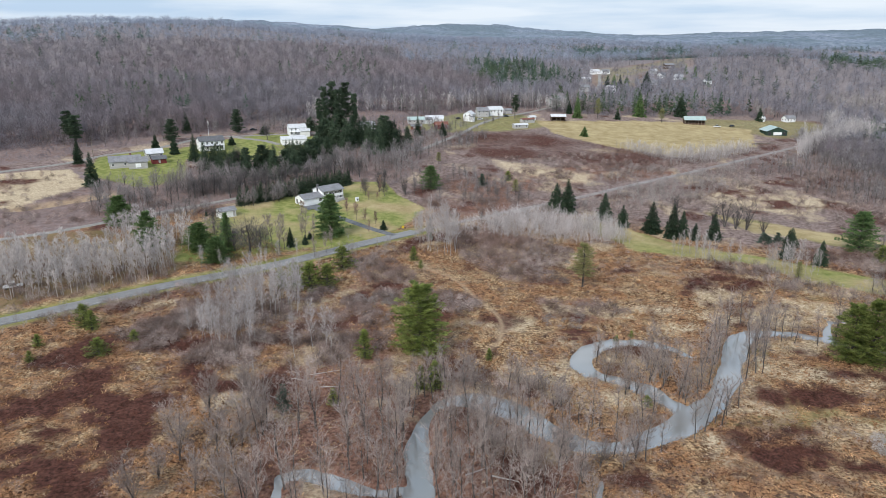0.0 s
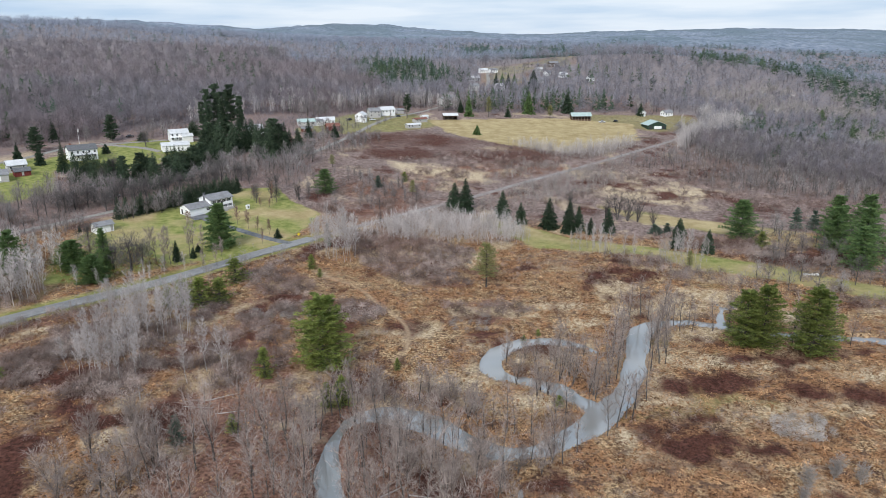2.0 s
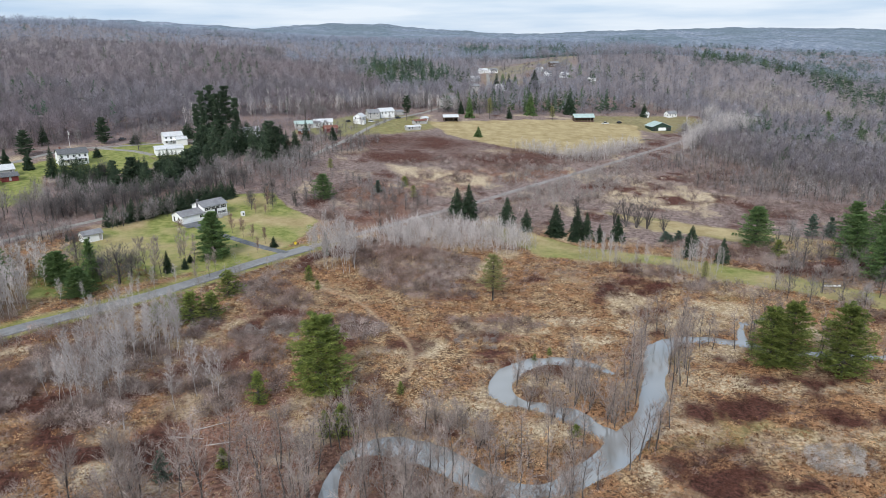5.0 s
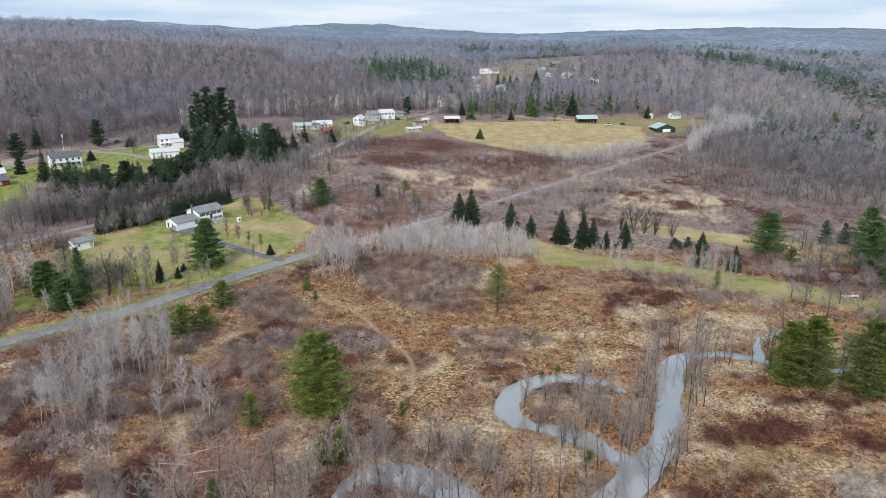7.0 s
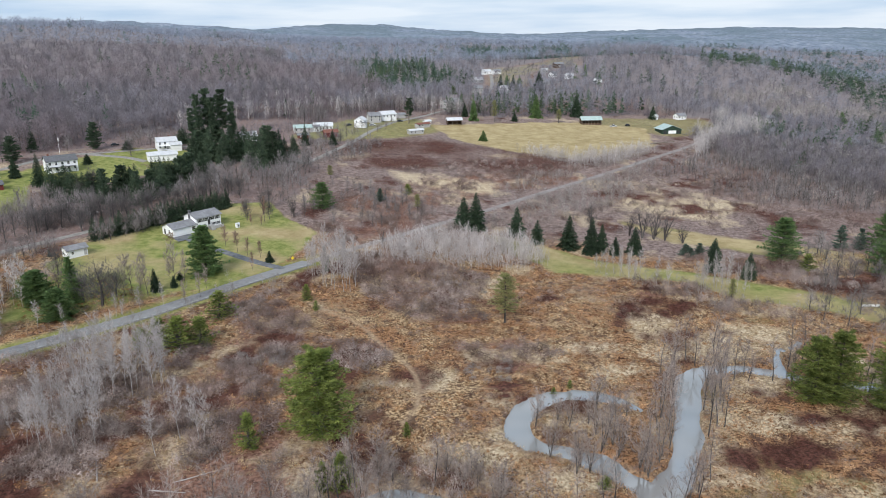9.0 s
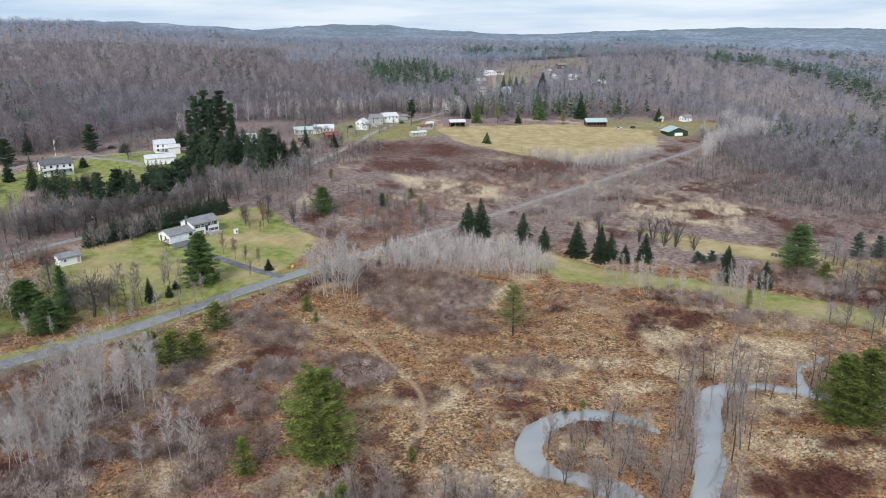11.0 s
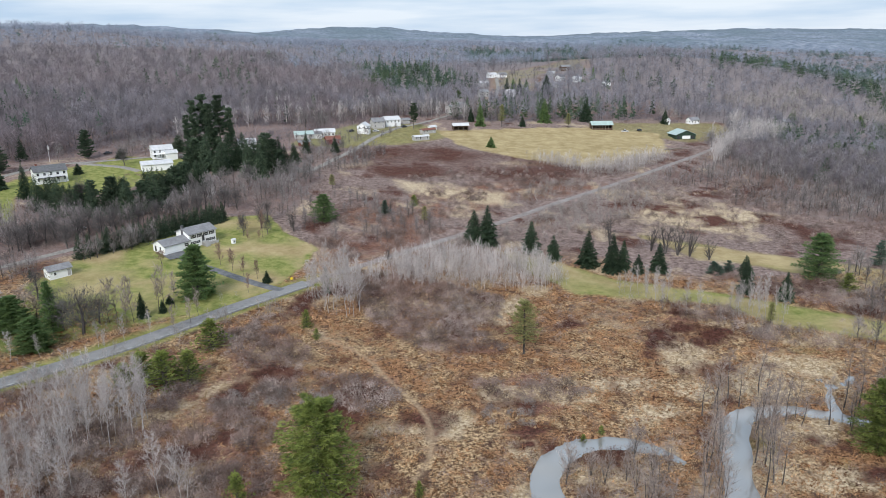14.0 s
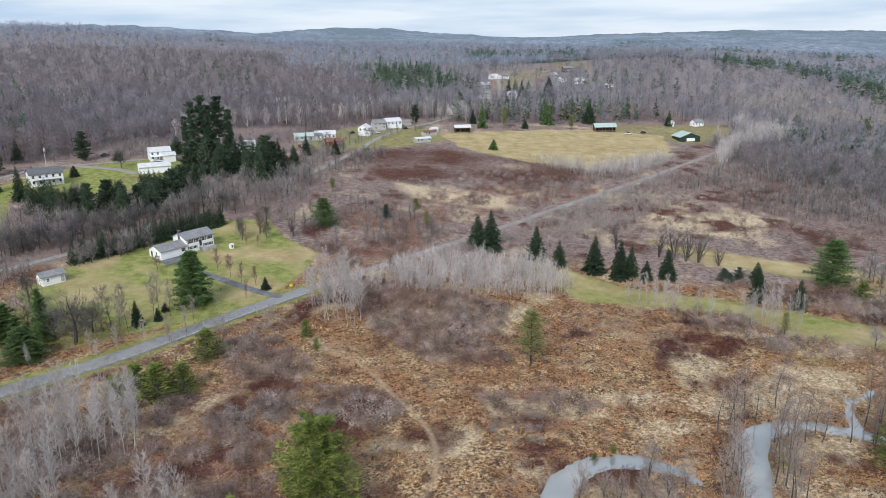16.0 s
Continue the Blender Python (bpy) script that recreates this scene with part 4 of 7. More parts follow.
def crown_tree(seed, n=60, h=16.0, wide=4.6, width=0.3):
    """A leafless tree of a closed wood: a domed crown of short sprays over a bole. Says which triangles are bole."""
    rng = np.random.default_rng(seed)
    v, f = clump(seed, n, wide, h * 0.64, width, 0.45)
    bole = slivers(np.array([[0, 0, -0.5], [0, 0, -0.5], [0, 0, h * 0.3], [0, 0, h * 0.3]]), [[0.03, 0, 1], [0, 0.03, 1], [0.4, 0.2, 1], [-0.3, -0.3, 1]], [h * 0.7, h * 0.65, h * 0.35, h * 0.35], [0.34, 0.34, 0.18, 0.18], rng)
    return merge((v + (0, 0, h * 0.3), f), bole), np.r_[np.zeros(n, int), np.ones(4, int)]


def far_pine(seed, n=36, h=16.0, wide=4.6):
    rng = np.random.default_rng(seed)
    s = rng.uniform(0.1, 0.95, n)
    a, r = rng.uniform(0, 2 * np.pi, n), wide * (1.05 - s) ** 0.55 * rng.uniform(0.2, 1, n)
    p = np.stack([r * np.cos(a) * 0.4, r * np.sin(a) * 0.4, h * s], -1)
    d = np.stack([np.cos(a), np.sin(a), rng.uniform(-0.3, 0.4, n)], -1)
    body = slivers(p, d, wide * (1.1 - s) * 0.9 + 0.5, 1.7 * (1.25 - s), rng)
    top = slivers(np.array([[0, 0, -0.5], [0, 0, h * 0.8]]), [[0, 0, 1], [0, 0.05, 1]], [h, h * 0.22], [0.8, 1.0], rng)
    return merge(body, top), np.zeros(n + 2, int)


def strew(name, spots, kinds, mats, seed=0, sink=0.0, tilt=0.0):
    """Plants past counting, joined: rows of x, y, breadth, height, each a turned and scaled copy of one of the kinds."""
    rng = np.random.default_rng(seed)
    spots = np.asarray(spots, float).reshape(-1, 4)
    pick = rng.integers(0, len(kinds), len(spots))
    z = height(spots[:, 0], spots[:, 1]) - sink
    vs, fs, ms, n = [], [], [], 0
    for k, ((v, f), which) in enumerate(kinds):
        mine = spots[pick == k]
        if not len(mine):
            continue
        a = rng.uniform(0, 2 * np.pi, len(mine))
        c, s = np.cos(a)[:, None], np.sin(a)[:, None]
        x = (v[None, :, 0] * c - v[None, :, 1] * s) * mine[:, 2:3]
        y = (v[None, :, 0] * s + v[None, :, 1] * c) * mine[:, 2:3]
        w = v[None, :, 2] * mine[:, 3:4]
        if tilt:
            t = rng.normal(0, tilt, (len(mine), 2))
            x, y = x + w * t[:, :1], y + w * t[:, 1:]
        vs.append(np.stack([x + mine[:, 0:1], y + mine[:, 1:2], w + z[pick == k][:, None]], -1).reshape(-1, 3))
        fs.append((f[None] + (np.arange(len(mine)) * len(v))[:, None, None]).reshape(-1, 3) + n)
        ms.append(np.tile(which, len(mine)))
        n += len(v) * len(mine)
    ob = raw(name, np.vstack(vs), np.vstack(fs), mats[0])
    for m in mats[1:]:
        ob.data.materials.append(m)
    ob.data.polygons.foreach_set("material_index", np.concatenate(ms).astype(np.int32))
    tint = np.concatenate([np.repeat(rng.random((pick == k).sum()), len(v)) for k, ((v, f), which) in enumerate(kinds)])
    ob.data.attributes.new("tint", "FLOAT", "POINT").data.foreach_set("value", tint.astype(np.float32))
    return ob


def within(poly, count, rng, lo=0.8, hi=1.2, gap=0.0, test=None):
    """Spots scattered inside an outline, at least gap apart: x, y, breadth, height."""
    p = np.array(poly, float)
    (x0, y0), (x1, y1) = p.min(0), p.max(0)
    x, y = rng.uniform(x0, x1, count * 8), rng.uniform(y0, y1, count * 8)
    ok = poly_mask(x, y, poly, 0.01) > 0.5
    if test:
        ok[ok] = test(x[ok], y[ok])
    x, y = x[ok], y[ok]
    got = np.empty((0, 2))
    for q in np.stack([x, y], -1):
        if len(got) >= count:
            break
        if not gap or not len(got) or ((got - q) ** 2).sum(1).min() > gap * gap:
            got = np.vstack([got, q])
    s = rng.uniform(lo, hi, len(got))
    return [tuple(v) for v in np.column_stack([got, s * rng.uniform(0.85, 1.15, len(got)), s])]


def tree_thing(name, model, bark, leaf, label, cat, crown="crown"):
    root = new(name)
    raw("trunk", *model[0], bark, root, smooth=True)
    raw(crown, *model[1], leaf, root)
    return tagged(root, label, cat)


def stand(sources, spots, group, rng, sink=0.05):
    """Separate trees: each source is used in turn, turned and scaled."""
    used = set()
    ground_z = height(np.array([q[0] for q in spots]), np.array([q[1] for q in spots]))
    for n, (x, y, b, t) in enumerate(spots):
        k = n % len(sources)
        m = pose(x, y, float(ground_z[n]) - sink, 0, 0, rng.uniform(0, 360)) @ Matrix.Diagonal((b, b, t, 1))
        if k in used:
            copy_thing(sources[k], m @ Matrix.Diagonal((*sources[k].scale, 1)).inverted())
        else:
            used.add(k)
            sources[k].matrix_basis = m
            sources[k]["group"] = group


def dry(x, y):
    x, y = np.asarray(x, float), np.asarray(y, float)
    return (creek_depth(x, y) < 0.2) & (paved(x, y) > 1.5)


rng = np.random.default_rng(5)

# woods on the slopes
naz, nrr = 140, 195
wa, wr = np.meshgrid(np.radians(np.linspace(-54, 54, naz)), 335 * (2200 / 335) ** np.linspace(0, 1, nrr), indexing="ij")
wa, wr = wa + rng.normal(0, 0.006, wa.shape), wr * (1 + rng.normal(0, 0.006, wr.shape))
fx, fy = (wr * np.sin(wa)).ravel(), (30 + wr * np.cos(wa)).ravel()
keep = wooded(fx, fy) > rng.uniform(0.2, 0.9, fx.shape)
fx, fy, fr = fx[keep], fy[keep], wr.ravel()[keep]
az_deg = np.degrees(np.arctan2(fx, fy - 30))
size = np.clip(fr / 850, 0.85, 2.1) * rng.uniform(0.75, 1.2, len(fx))
tall = np.where(az_deg > 23, np.where(fr < 620, 0.62, 0.85), 1.0) * rng.uniform(0.75, 1.12, len(fx))
ever = fbm(fx, fy, 130, 33) + 0.25 * fbm(fx, fy, 30, 35)
chance = np.where(ever > np.where(az_deg > 19, 0.18, 0.42), 0.5, 0.03) * np.where(az_deg > 14, np.where(fr > 850, 1.4, np.where(az_deg > 29, 0.9, 0.2)), 0.4)
chance = np.maximum(chance, 0.85 * poly_mask(fx, fy, [(0, 780), (20, 720), (70, 740), (105, 800), (80, 960), (40, 1020), (5, 940)], 20, 20, 3))
chance = np.maximum(chance, 0.75 * ((az_deg > 8) & (az_deg < 20) & (np.abs(fr + 50 * fbm(fx, fy, 90, 87) - 1230) < 160)))
chance = np.maximum(chance, 0.8 * ((az_deg > 26) & (az_deg < 30) & (np.abs(fr + 30 * fbm(fx, fy, 60, 88) - 960) < 45)))
chance = np.maximum(chance, 0.75 * poly_mask(fx, fy, [(150, 1330), (330, 1250), (560, 1300), (640, 1400), (420, 1500), (220, 1480)], 60, 40, 4))
chance = np.maximum(chance, 0.5 * poly_mask(fx, fy, [(60, 590), (60, 640), (230, 660), (230, 610), (150, 590)], 10, 8, 5))
green = rng.random(len(fx)) < chance
spots = np.stack([fx, fy, size, tall], -1)
# beyond this range the woods take the haze-tinted colours
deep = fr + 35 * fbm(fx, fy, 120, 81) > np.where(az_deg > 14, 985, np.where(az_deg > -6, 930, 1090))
hazel = ~green & ~deep & (az_deg > 22) & (fr < 800) & (fr > 500) & (fbm(fx, fy, 60, 83) > 0.12)
kinds = [crown_tree(s + 900, 46, 17, 4.6, 0.34) for s in range(10)]
near = fr < 700
kinds_near = [soft_tree(60 + s, 76, 16, 4.4, 0.3, 0.3, 0.42, 9) for s in range(3)] + [crown_tree(920 + s, 84, 17, 4.5, 0.24) for s in range(6)]
# woods that take the twig colour paled for haze
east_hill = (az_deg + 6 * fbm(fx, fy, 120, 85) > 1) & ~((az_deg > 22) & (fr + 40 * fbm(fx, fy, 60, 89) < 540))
woods = strew("forest", spots[~green & ~deep & ~hazel & ~near & ~east_hill], kinds, [M_FOREST, M_FTRUNK], 3)
tagged(strew("pale_hill_forest", spots[~green & ~deep & ~hazel & ~near & east_hill], kinds, [M_EFOREST, M_FTRUNK], 33), "paler leafless hardwood forest on the eastern hill, haze mixed into its colour", "forest", kind="stuff")
tagged(strew("forest_front", spots[~green & ~deep & ~hazel & near & ~east_hill], kinds_near, [M_FOREST, M_FTRUNK], 29), "leafless purple-grey hardwoods at the foot of the hills", "forest", kind="stuff")
tagged(strew("pale_forest_front", spots[~green & ~deep & ~hazel & near & east_hill], kinds_near, [M_EFOREST, M_FTRUNK], 34), "paler leafless hardwoods at the valley's eastern edge, haze mixed into their colour", "forest", kind="stuff")
tagged(woods, "leafless grey-brown hardwood forest covering the hillsides", "forest", kind="stuff")
tagged(strew("distant_forest", spots[~green & deep], [crown_tree(940 + s, 28, 17, 4.8, 0.5) for s in range(8)], [M_FFOREST, M_FTRUNK], 19), "leafless hardwood forest on the far slopes, tinted blue-grey as haze", "forest", kind="stuff")
tagged(strew("pale_woods", spots[hazel], kinds_near, [M_PSHRUB, M_FTRUNK], 20), "pale leafless woods on the valley floor", "forest", kind="stuff")
pines = [far_pine(s + 40) for s in range(6)]
tagged(strew("conifers_on_hill", spots[green & ~deep] * (1, 1, 0.9, 1.0), pines, [M_FPINE], 4), "dark evergreen conifers scattered through the bare forest", "forest", kind="stuff")
tagged(strew("distant_conifers", spots[green & deep] * (1, 1, 0.8, 0.95), pines, [M_FFPINE], 21), "evergreen conifers on the far slopes, tinted bluish as haze", "forest", kind="stuff")

# far ridges behind, with haze painted into their colour
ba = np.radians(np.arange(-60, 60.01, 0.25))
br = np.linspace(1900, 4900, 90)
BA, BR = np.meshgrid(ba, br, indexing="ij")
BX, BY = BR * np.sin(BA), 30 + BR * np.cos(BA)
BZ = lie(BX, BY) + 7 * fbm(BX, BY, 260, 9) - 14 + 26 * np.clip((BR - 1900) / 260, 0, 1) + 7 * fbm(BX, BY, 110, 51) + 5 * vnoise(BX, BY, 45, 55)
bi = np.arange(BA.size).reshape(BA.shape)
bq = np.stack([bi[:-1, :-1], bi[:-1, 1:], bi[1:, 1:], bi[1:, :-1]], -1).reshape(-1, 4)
tagged(raw("backdrop", np.stack([BX, BY, BZ], -1).reshape(-1, 3), bq, M_FAR, smooth=True), "wooded ridges on the horizon, haze painted in blue-grey", "hills", kind="structure")

# bare trees by the stream and in the wet wood
creek_src = [tree_thing("bare_tree", bare_tree(100 + s, 12, 0.22, 12, 1.2, 0.25, 0.17, 0.05, fine=5), M_BARK, M_TWIG, "slender leafless tree with dark bark beside the stream", "tree") for s in range(5)]
banks = []
cp = np.array(CREEK)
for n in range(900):
    k = rng.integers(18, len(cp) - 12)
    side = rng.choice((-1, 1)) * rng.uniform(2.6, 7.0)
    t = cp[k + 1] - cp[k]
    x, y = cp[k] + side * np.array([t[1], -t[0]]) / np.hypot(*t)
    dense = 1.0 if 35 < x < 80 else 0.55
    if rng.random() < dense and dry(x, y) and all((x - o[0]) ** 2 + (y - o[1]) ** 2 > 2.2 for o in banks) and y > 104:
        s = rng.uniform(0.6, 1.05)
        banks.append((x, y, s, s * rng.uniform(0.9, 1.1)))
    if len(banks) >= 100:
        break
stand(creek_src, banks, "bare trees along the stream", rng)

ISLE = [(30, 160), (36, 166), (48, 168), (55, 160), (48, 150), (38, 154)]
isle_src = [tree_thing("bare_tree", bare_tree(130 + s, 9, 0.36, 11, 1.0, 0.15, 0.13, 0.045, stems=3, fine=5), M_BARK, M_TWIG, "many-stemmed leafless tree on the stream's inner bank", "tree") for s in range(2)]
stand(isle_src, within(ISLE, 9, rng, 0.6, 1.0, 1.8, dry) + within([(30, 142), (44, 138), (54, 136), (52, 144), (42, 150), (30, 150)], 9, rng, 0.6, 1.0, 2.0, dry), "bare trees inside the stream bend", rng)

WET = [(-40, 96), (22, 96), (24, 114), (10, 126), (2, 134), (-10, 138), (-24, 139), (-38, 134), (-44, 120)]
wet_src = [tree_thing("bare_tree", bare_tree(150 + s, 13, 0.3, 14, 1.0, 0.26, 0.19, 0.05, fine=5), M_BARK, M_TWIG, "tall leafless hardwood standing in the wet wood", "tree") for s in range(5)]
stand(wet_src, within(WET, 92, rng, 0.55, 1.05, 3.2, dry), "bare trees of the wet wood", rng)
bush_src = [tree_thing("bare_tree", bare_tree(170 + s, 9, 0.42, 14, 0.8, 0.12, 0.13, 0.055, stems=3, fine=6), M_BARK, M_TWIG, "bushy leafless tree with many fine grey twigs", "tree") for s in range(3)]
stand(bush_src, within([(-58, 98), (-36, 98), (-38, 128), (-48, 140), (-56, 122)], 15, rng, 0.7, 1.1, 3.0) + within([(8, 118), (24, 116), (34, 118), (30, 110), (20, 104), (2, 112), (2, 128)], 14, rng, 0.6, 0.95, 2.5, dry) + within([(8, 143), (16, 140), (20, 132), (24, 134), (16, 147)], 8, rng, 0.5, 0.8, 2.0, dry) + [(-5.5, 146.5, 0.7, 0.75), (0, 145, 0.75, 0.8), (2.5, 144, 0.6, 0.7)], "bushy bare trees", rng)

# pale poplars
pale_src = [tree_thing("poplar_tree", bare_tree(200 + s, 15, 0.19, 14, 1.7, 0.3, 0.1, 0.042, fine=9, twig_len=(0.05, 0.13)), M_PALE, M_PTWIG, "pale grey leafless poplar with upswept branches", "tree") for s in range(5)]
STAND_A = [(-72, 187), (-59, 180), (-46, 183), (-50, 194), (-68, 198)]
STAND_B = [(-72, 165), (-61, 158), (-52, 163), (-60, 178), (-73, 178)]
spots = within(STAND_A, 36, rng, 0.65, 0.95, 2.2) + within(STAND_B, 25, rng, 0.5, 0.85, 2.4) + [(-39, 163, 0.9, 0.85), (-35, 161, 0.85, 0.82), (-42, 158, 0.8, 0.75), (-33.5, 160.5, 0.7, 0.75)]
spots += within([(-24, 256), (-18, 250), (-5, 238), (-4, 259), (-12, 274), (-22, 269)], 30, rng, 0.6, 1.0, 2.2, dry)
spots += within([(101, 229), (112, 220), (122, 235), (110, 241)], 12, rng, 0.45, 0.75, 2.5) + within([(74, 248), (88, 244), (91, 253), (77, 255)], 8, rng, 0.45, 0.75, 2.5)
spots += within([(64, 262), (104, 236), (118, 228), (112, 218), (84, 236)], 10, rng, 0.4, 0.65, 3)
spots += [(-98, 219, 0.75, 0.65), (-90, 222, 0.6, 0.5), (-84, 224, 0.5, 0.4), (-72, 229, 0.5, 0.45), (-66, 231, 0.55, 0.5), (-61, 236, 0.5, 0.45), (-69, 226, 0.5, 0.4), (-103, 214, 0.7, 0.6)]
stand(pale_src, spots, "pale poplars", rng)


def flat(model):
    """Trunk and crown as one mesh, with the second material on the crown."""
    return merge(model[0], model[1]), np.r_[np.zeros(len(model[0][1]), int), np.ones(len(model[1][1]), int)]


slim = [flat(bare_tree(230 + s, 10, 0.15, 8, 1.6, 0.25, 0.1, 0.075, fine=5, twig_len=(0.08, 0.18), light=True)) for s in range(5)]
ROW = [(8, 268), (50, 257), (62, 262), (58, 284), (40, 292), (20, 294), (7, 288)]
whips = [soft_tree(235 + s, 96, 9.5, 1.6, 0.09, 0.03, 0.09, 9) for s in range(6)]
grove = strew("poplar_thicket", within(ROW, 540, rng, 0.35, 1.0, 0.9, dry) + within([(-4, 268), (10, 268), (20, 262), (14, 284), (2, 286)], 46, rng, 0.4, 0.9, 1.2, dry), whips, [M_MTWIG, M_MTWIG], 7, tilt=0.08)
tagged(grove, "dense row of slim pale leafless poplar saplings", "saplings", kind="stuff")
left = within([(-150, 190), (-128, 189), (-98, 212), (-102, 230), (-155, 217)], 190, rng, 0.7, 1.25, 1.9, dry) + within([(-131, 236), (-98, 235), (-106, 254), (-131, 258)], 46, rng, 0.7, 1.15, 2.5)
tagged(strew("poplar_grove", left, slim, [M_MTWIG, M_MTWIG], 8, tilt=0.03), "grove of pale leafless poplars beside the road", "grove", kind="stuff")
mixed = [soft_tree(250 + s, 270, 11, 3.4, 0.12, 0.12, 0.32, 13) for s in range(6)]
DARKS = [(-151.1, 373.9, 0.97, 1.05), (-139.2, 357.4, 0.92, 1.0), (-124.7, 362.0, 0.64, 0.7), (-117.2, 357.9, 0.74, 0.8), (-109.5, 350.5, 0.72, 0.78), (-98.8, 344.9, 1.09, 1.18), (-91.7, 358.7, 0.94, 1.02), (-87.4, 376.1, 0.86, 0.94), (-81.1, 392.6, 0.87, 0.95), (-79.4, 399.8, 0.78, 0.85), (-113.5, 347, 0.83, 0.9), (-94.5, 350, 0.83, 0.9), (-69.5, 431.5, 1.48, 1.26), (-61.4, 417.8, 1.29, 1.26), (-54.9, 414.1, 1.2, 1.21), (-49.4, 418.5, 1.21, 1.23), (-44.3, 428.5, 1.02, 0.99), (-76.3, 426.5, 1.32, 1.24), (-84.6, 430.3, 1.27, 1.13), (-91.8, 435.9, 1.13, 1.01), (-132.1, 350.1, 1.13, 0.97), (-126.9, 348.7, 1.19, 1.03), (-123.5, 352.5, 0.94, 0.81), (-106.8, 350.8, 0.99, 1.01), (-103.0, 351.0, 0.99, 1.02), (-96.7, 368.8, 0.97, 1.0), (-92.8, 368.9, 0.97, 1.04), (-87.3, 391.1, 0.94, 0.83), (-136.3, 354.9, 1.09, 0.77), (-129.8, 350.1, 1.2, 1.09), (-125.1, 350.4, 1.07, 0.84), (-123.6, 360.0, 0.77, 0.61), (-117.9, 355.1, 0.82, 0.6), (-109.9, 355.5, 0.88, 0.86), (-104.9, 350.9, 1.04, 1.1), (-102.7, 355.9, 0.81, 0.77), (-100.6, 376.1, 0.99, 0.91), (-95.5, 371.1, 0.97, 1.04), (-92.8, 376.3, 0.91, 0.91), (-90.8, 382.2, 0.87, 0.75), (-88.8, 387.7, 0.94, 0.85), (-86.0, 394.0, 0.96, 0.86), (-84.9, 406.1, 0.91, 0.75), (-84.8, 448.1, 1.47, 1.19), (-75.7, 441.4, 1.44, 1.28), (-69.0, 449.3, 1.47, 1.13), (-59.7, 427.6, 1.31, 1.19), (-54.4, 435.4, 1.33, 1.23), (-48.9, 443.1, 1.13, 1.09), (-110.9, 479.2, 1.42, 0.65), (-92.7, 455.7, 1.34, 1.1), (-182.7, 420.0, 0.93, 0.89), (-184.8, 448.4, 0.91, 0.84), (-76.7, 419.9, 1.09, 1.02), (-94.2, 432.6, 0.98, 0.94), (-153.8, 455.7, 0.9, 1.01), (-36.8, 476.7, 0.81, 0.93), (-41.6, 451.1, 0.92, 0.77)]


def clear(x, y):
    """Away from the dark conifers, and seldom in the gap before them."""
    x, y = np.asarray(x, float), np.asarray(y, float)
    ok = dry(x, y)
    for cx, cy, b, t in DARKS:
        back = np.array([cx, cy - 30.0]) / math.hypot(cx, cy - 30.0)
        along, off = (cx - x) * back[0] + (cy - y) * back[1], np.abs((cx - x) * back[1] - (cy - y) * back[0])
        ok &= ~((along > -5) & (along < 11) & (off < 4))
    return ok


BELT = [(-150, 270), (-136, 285), (-112, 312), (-70, 352), (-40, 372), (-22, 425), (-45, 425), (-90, 372), (-110, 345), (-130, 345), (-150, 310), (-170, 285)]
spots = [(-101 + 41 * k + rng.normal(3.2, 1.5), 297.5 + 44 * k - rng.normal(3.0, 1.5), b, b * 1.1) for k in 0.42 * rng.random(22) for b in [rng.uniform(0.4, 0.8)]]
spots += within(BELT, 170, rng, 0.7, 1.12, 3.2, clear) + within(BELT, 30, rng, 0.45, 0.7, 2.8, dry)
spots += within([(-45, 348), (-22, 308), (0, 300), (30, 330), (10, 365), (-20, 385), (-40, 375)], 60, rng, 0.4, 0.75, 3.5, clear)
spots += within([(120, 205), (160, 180), (205, 225), (195, 272), (150, 262)], 60, rng, 0.5, 0.95, 3.0, dry)
spots += within([(-60, 500), (-35, 512), (15, 540), (30, 560), (0, 545), (-40, 520)], 14, rng, 0.4, 0.7, 3.0, dry)
spots += within([(-245, 385), (-205, 400), (-172, 432), (-150, 468), (-190, 470), (-240, 430)], 40, rng, 0.6, 1.0, 3.5, clear)
spots += within([(-42, 425), (0, 438), (12, 478), (-20, 500), (-40, 465)], 90, rng, 0.35, 0.75, 2.2, clear) + within([(-52, 490), (-20, 495), (2, 510), (20, 540), (-2, 534), (-30, 512)], 34, rng, 0.3, 0.6, 2.2, dry) + within([(-45, 540), (0, 590), (40, 620), (60, 600), (110, 590), (100, 640), (20, 650), (-60, 570)], 110, rng, 0.7, 1.3, 3.0, dry)
spots += within([(-140, 455), (-60, 475), (-60, 500), (-140, 490)], 40, rng, 0.6, 1.0, 3.5, clear)
spots += within([(-150, 270), (-128, 262), (-108, 276), (-112, 300), (-135, 285)], 30, rng, 0.5, 0.8, 3.0, dry)
tagged(strew("hardwood_belt", spots, mixed, [M_BTWIG, M_BARK], 9), "belt of leafless grey hardwoods between lawns and lane", "grove", kind="stuff")
wisp = [soft_tree(320 + s, 76, 6.5, 2.0, 0.1, 0.02, 0.08, 9) for s in range(5)]
fence_row = [(x + rng.normal(0, 3), y + rng.normal(0, 3)) for x, y in glide(ROAD[20:], 5) if rng.random() < 0.8]
spots = [(x + 6, y - 5, s, s) for (x, y) in fence_row for s in [rng.uniform(0.5, 1.0)] if dry(x + 6, y - 5)]
spots += [(x + 4.5 + rng.uniform(0, 5), y - 4 - rng.uniform(0, 4), s, s) for (x, y) in fence_row * 3 for s in [rng.uniform(0.45, 0.9)]]
spots += [(x - 7, y + 6, s, s) for (x, y) in fence_row for s in [rng.uniform(0.3, 0.7)] if dry(x - 7, y + 6)]
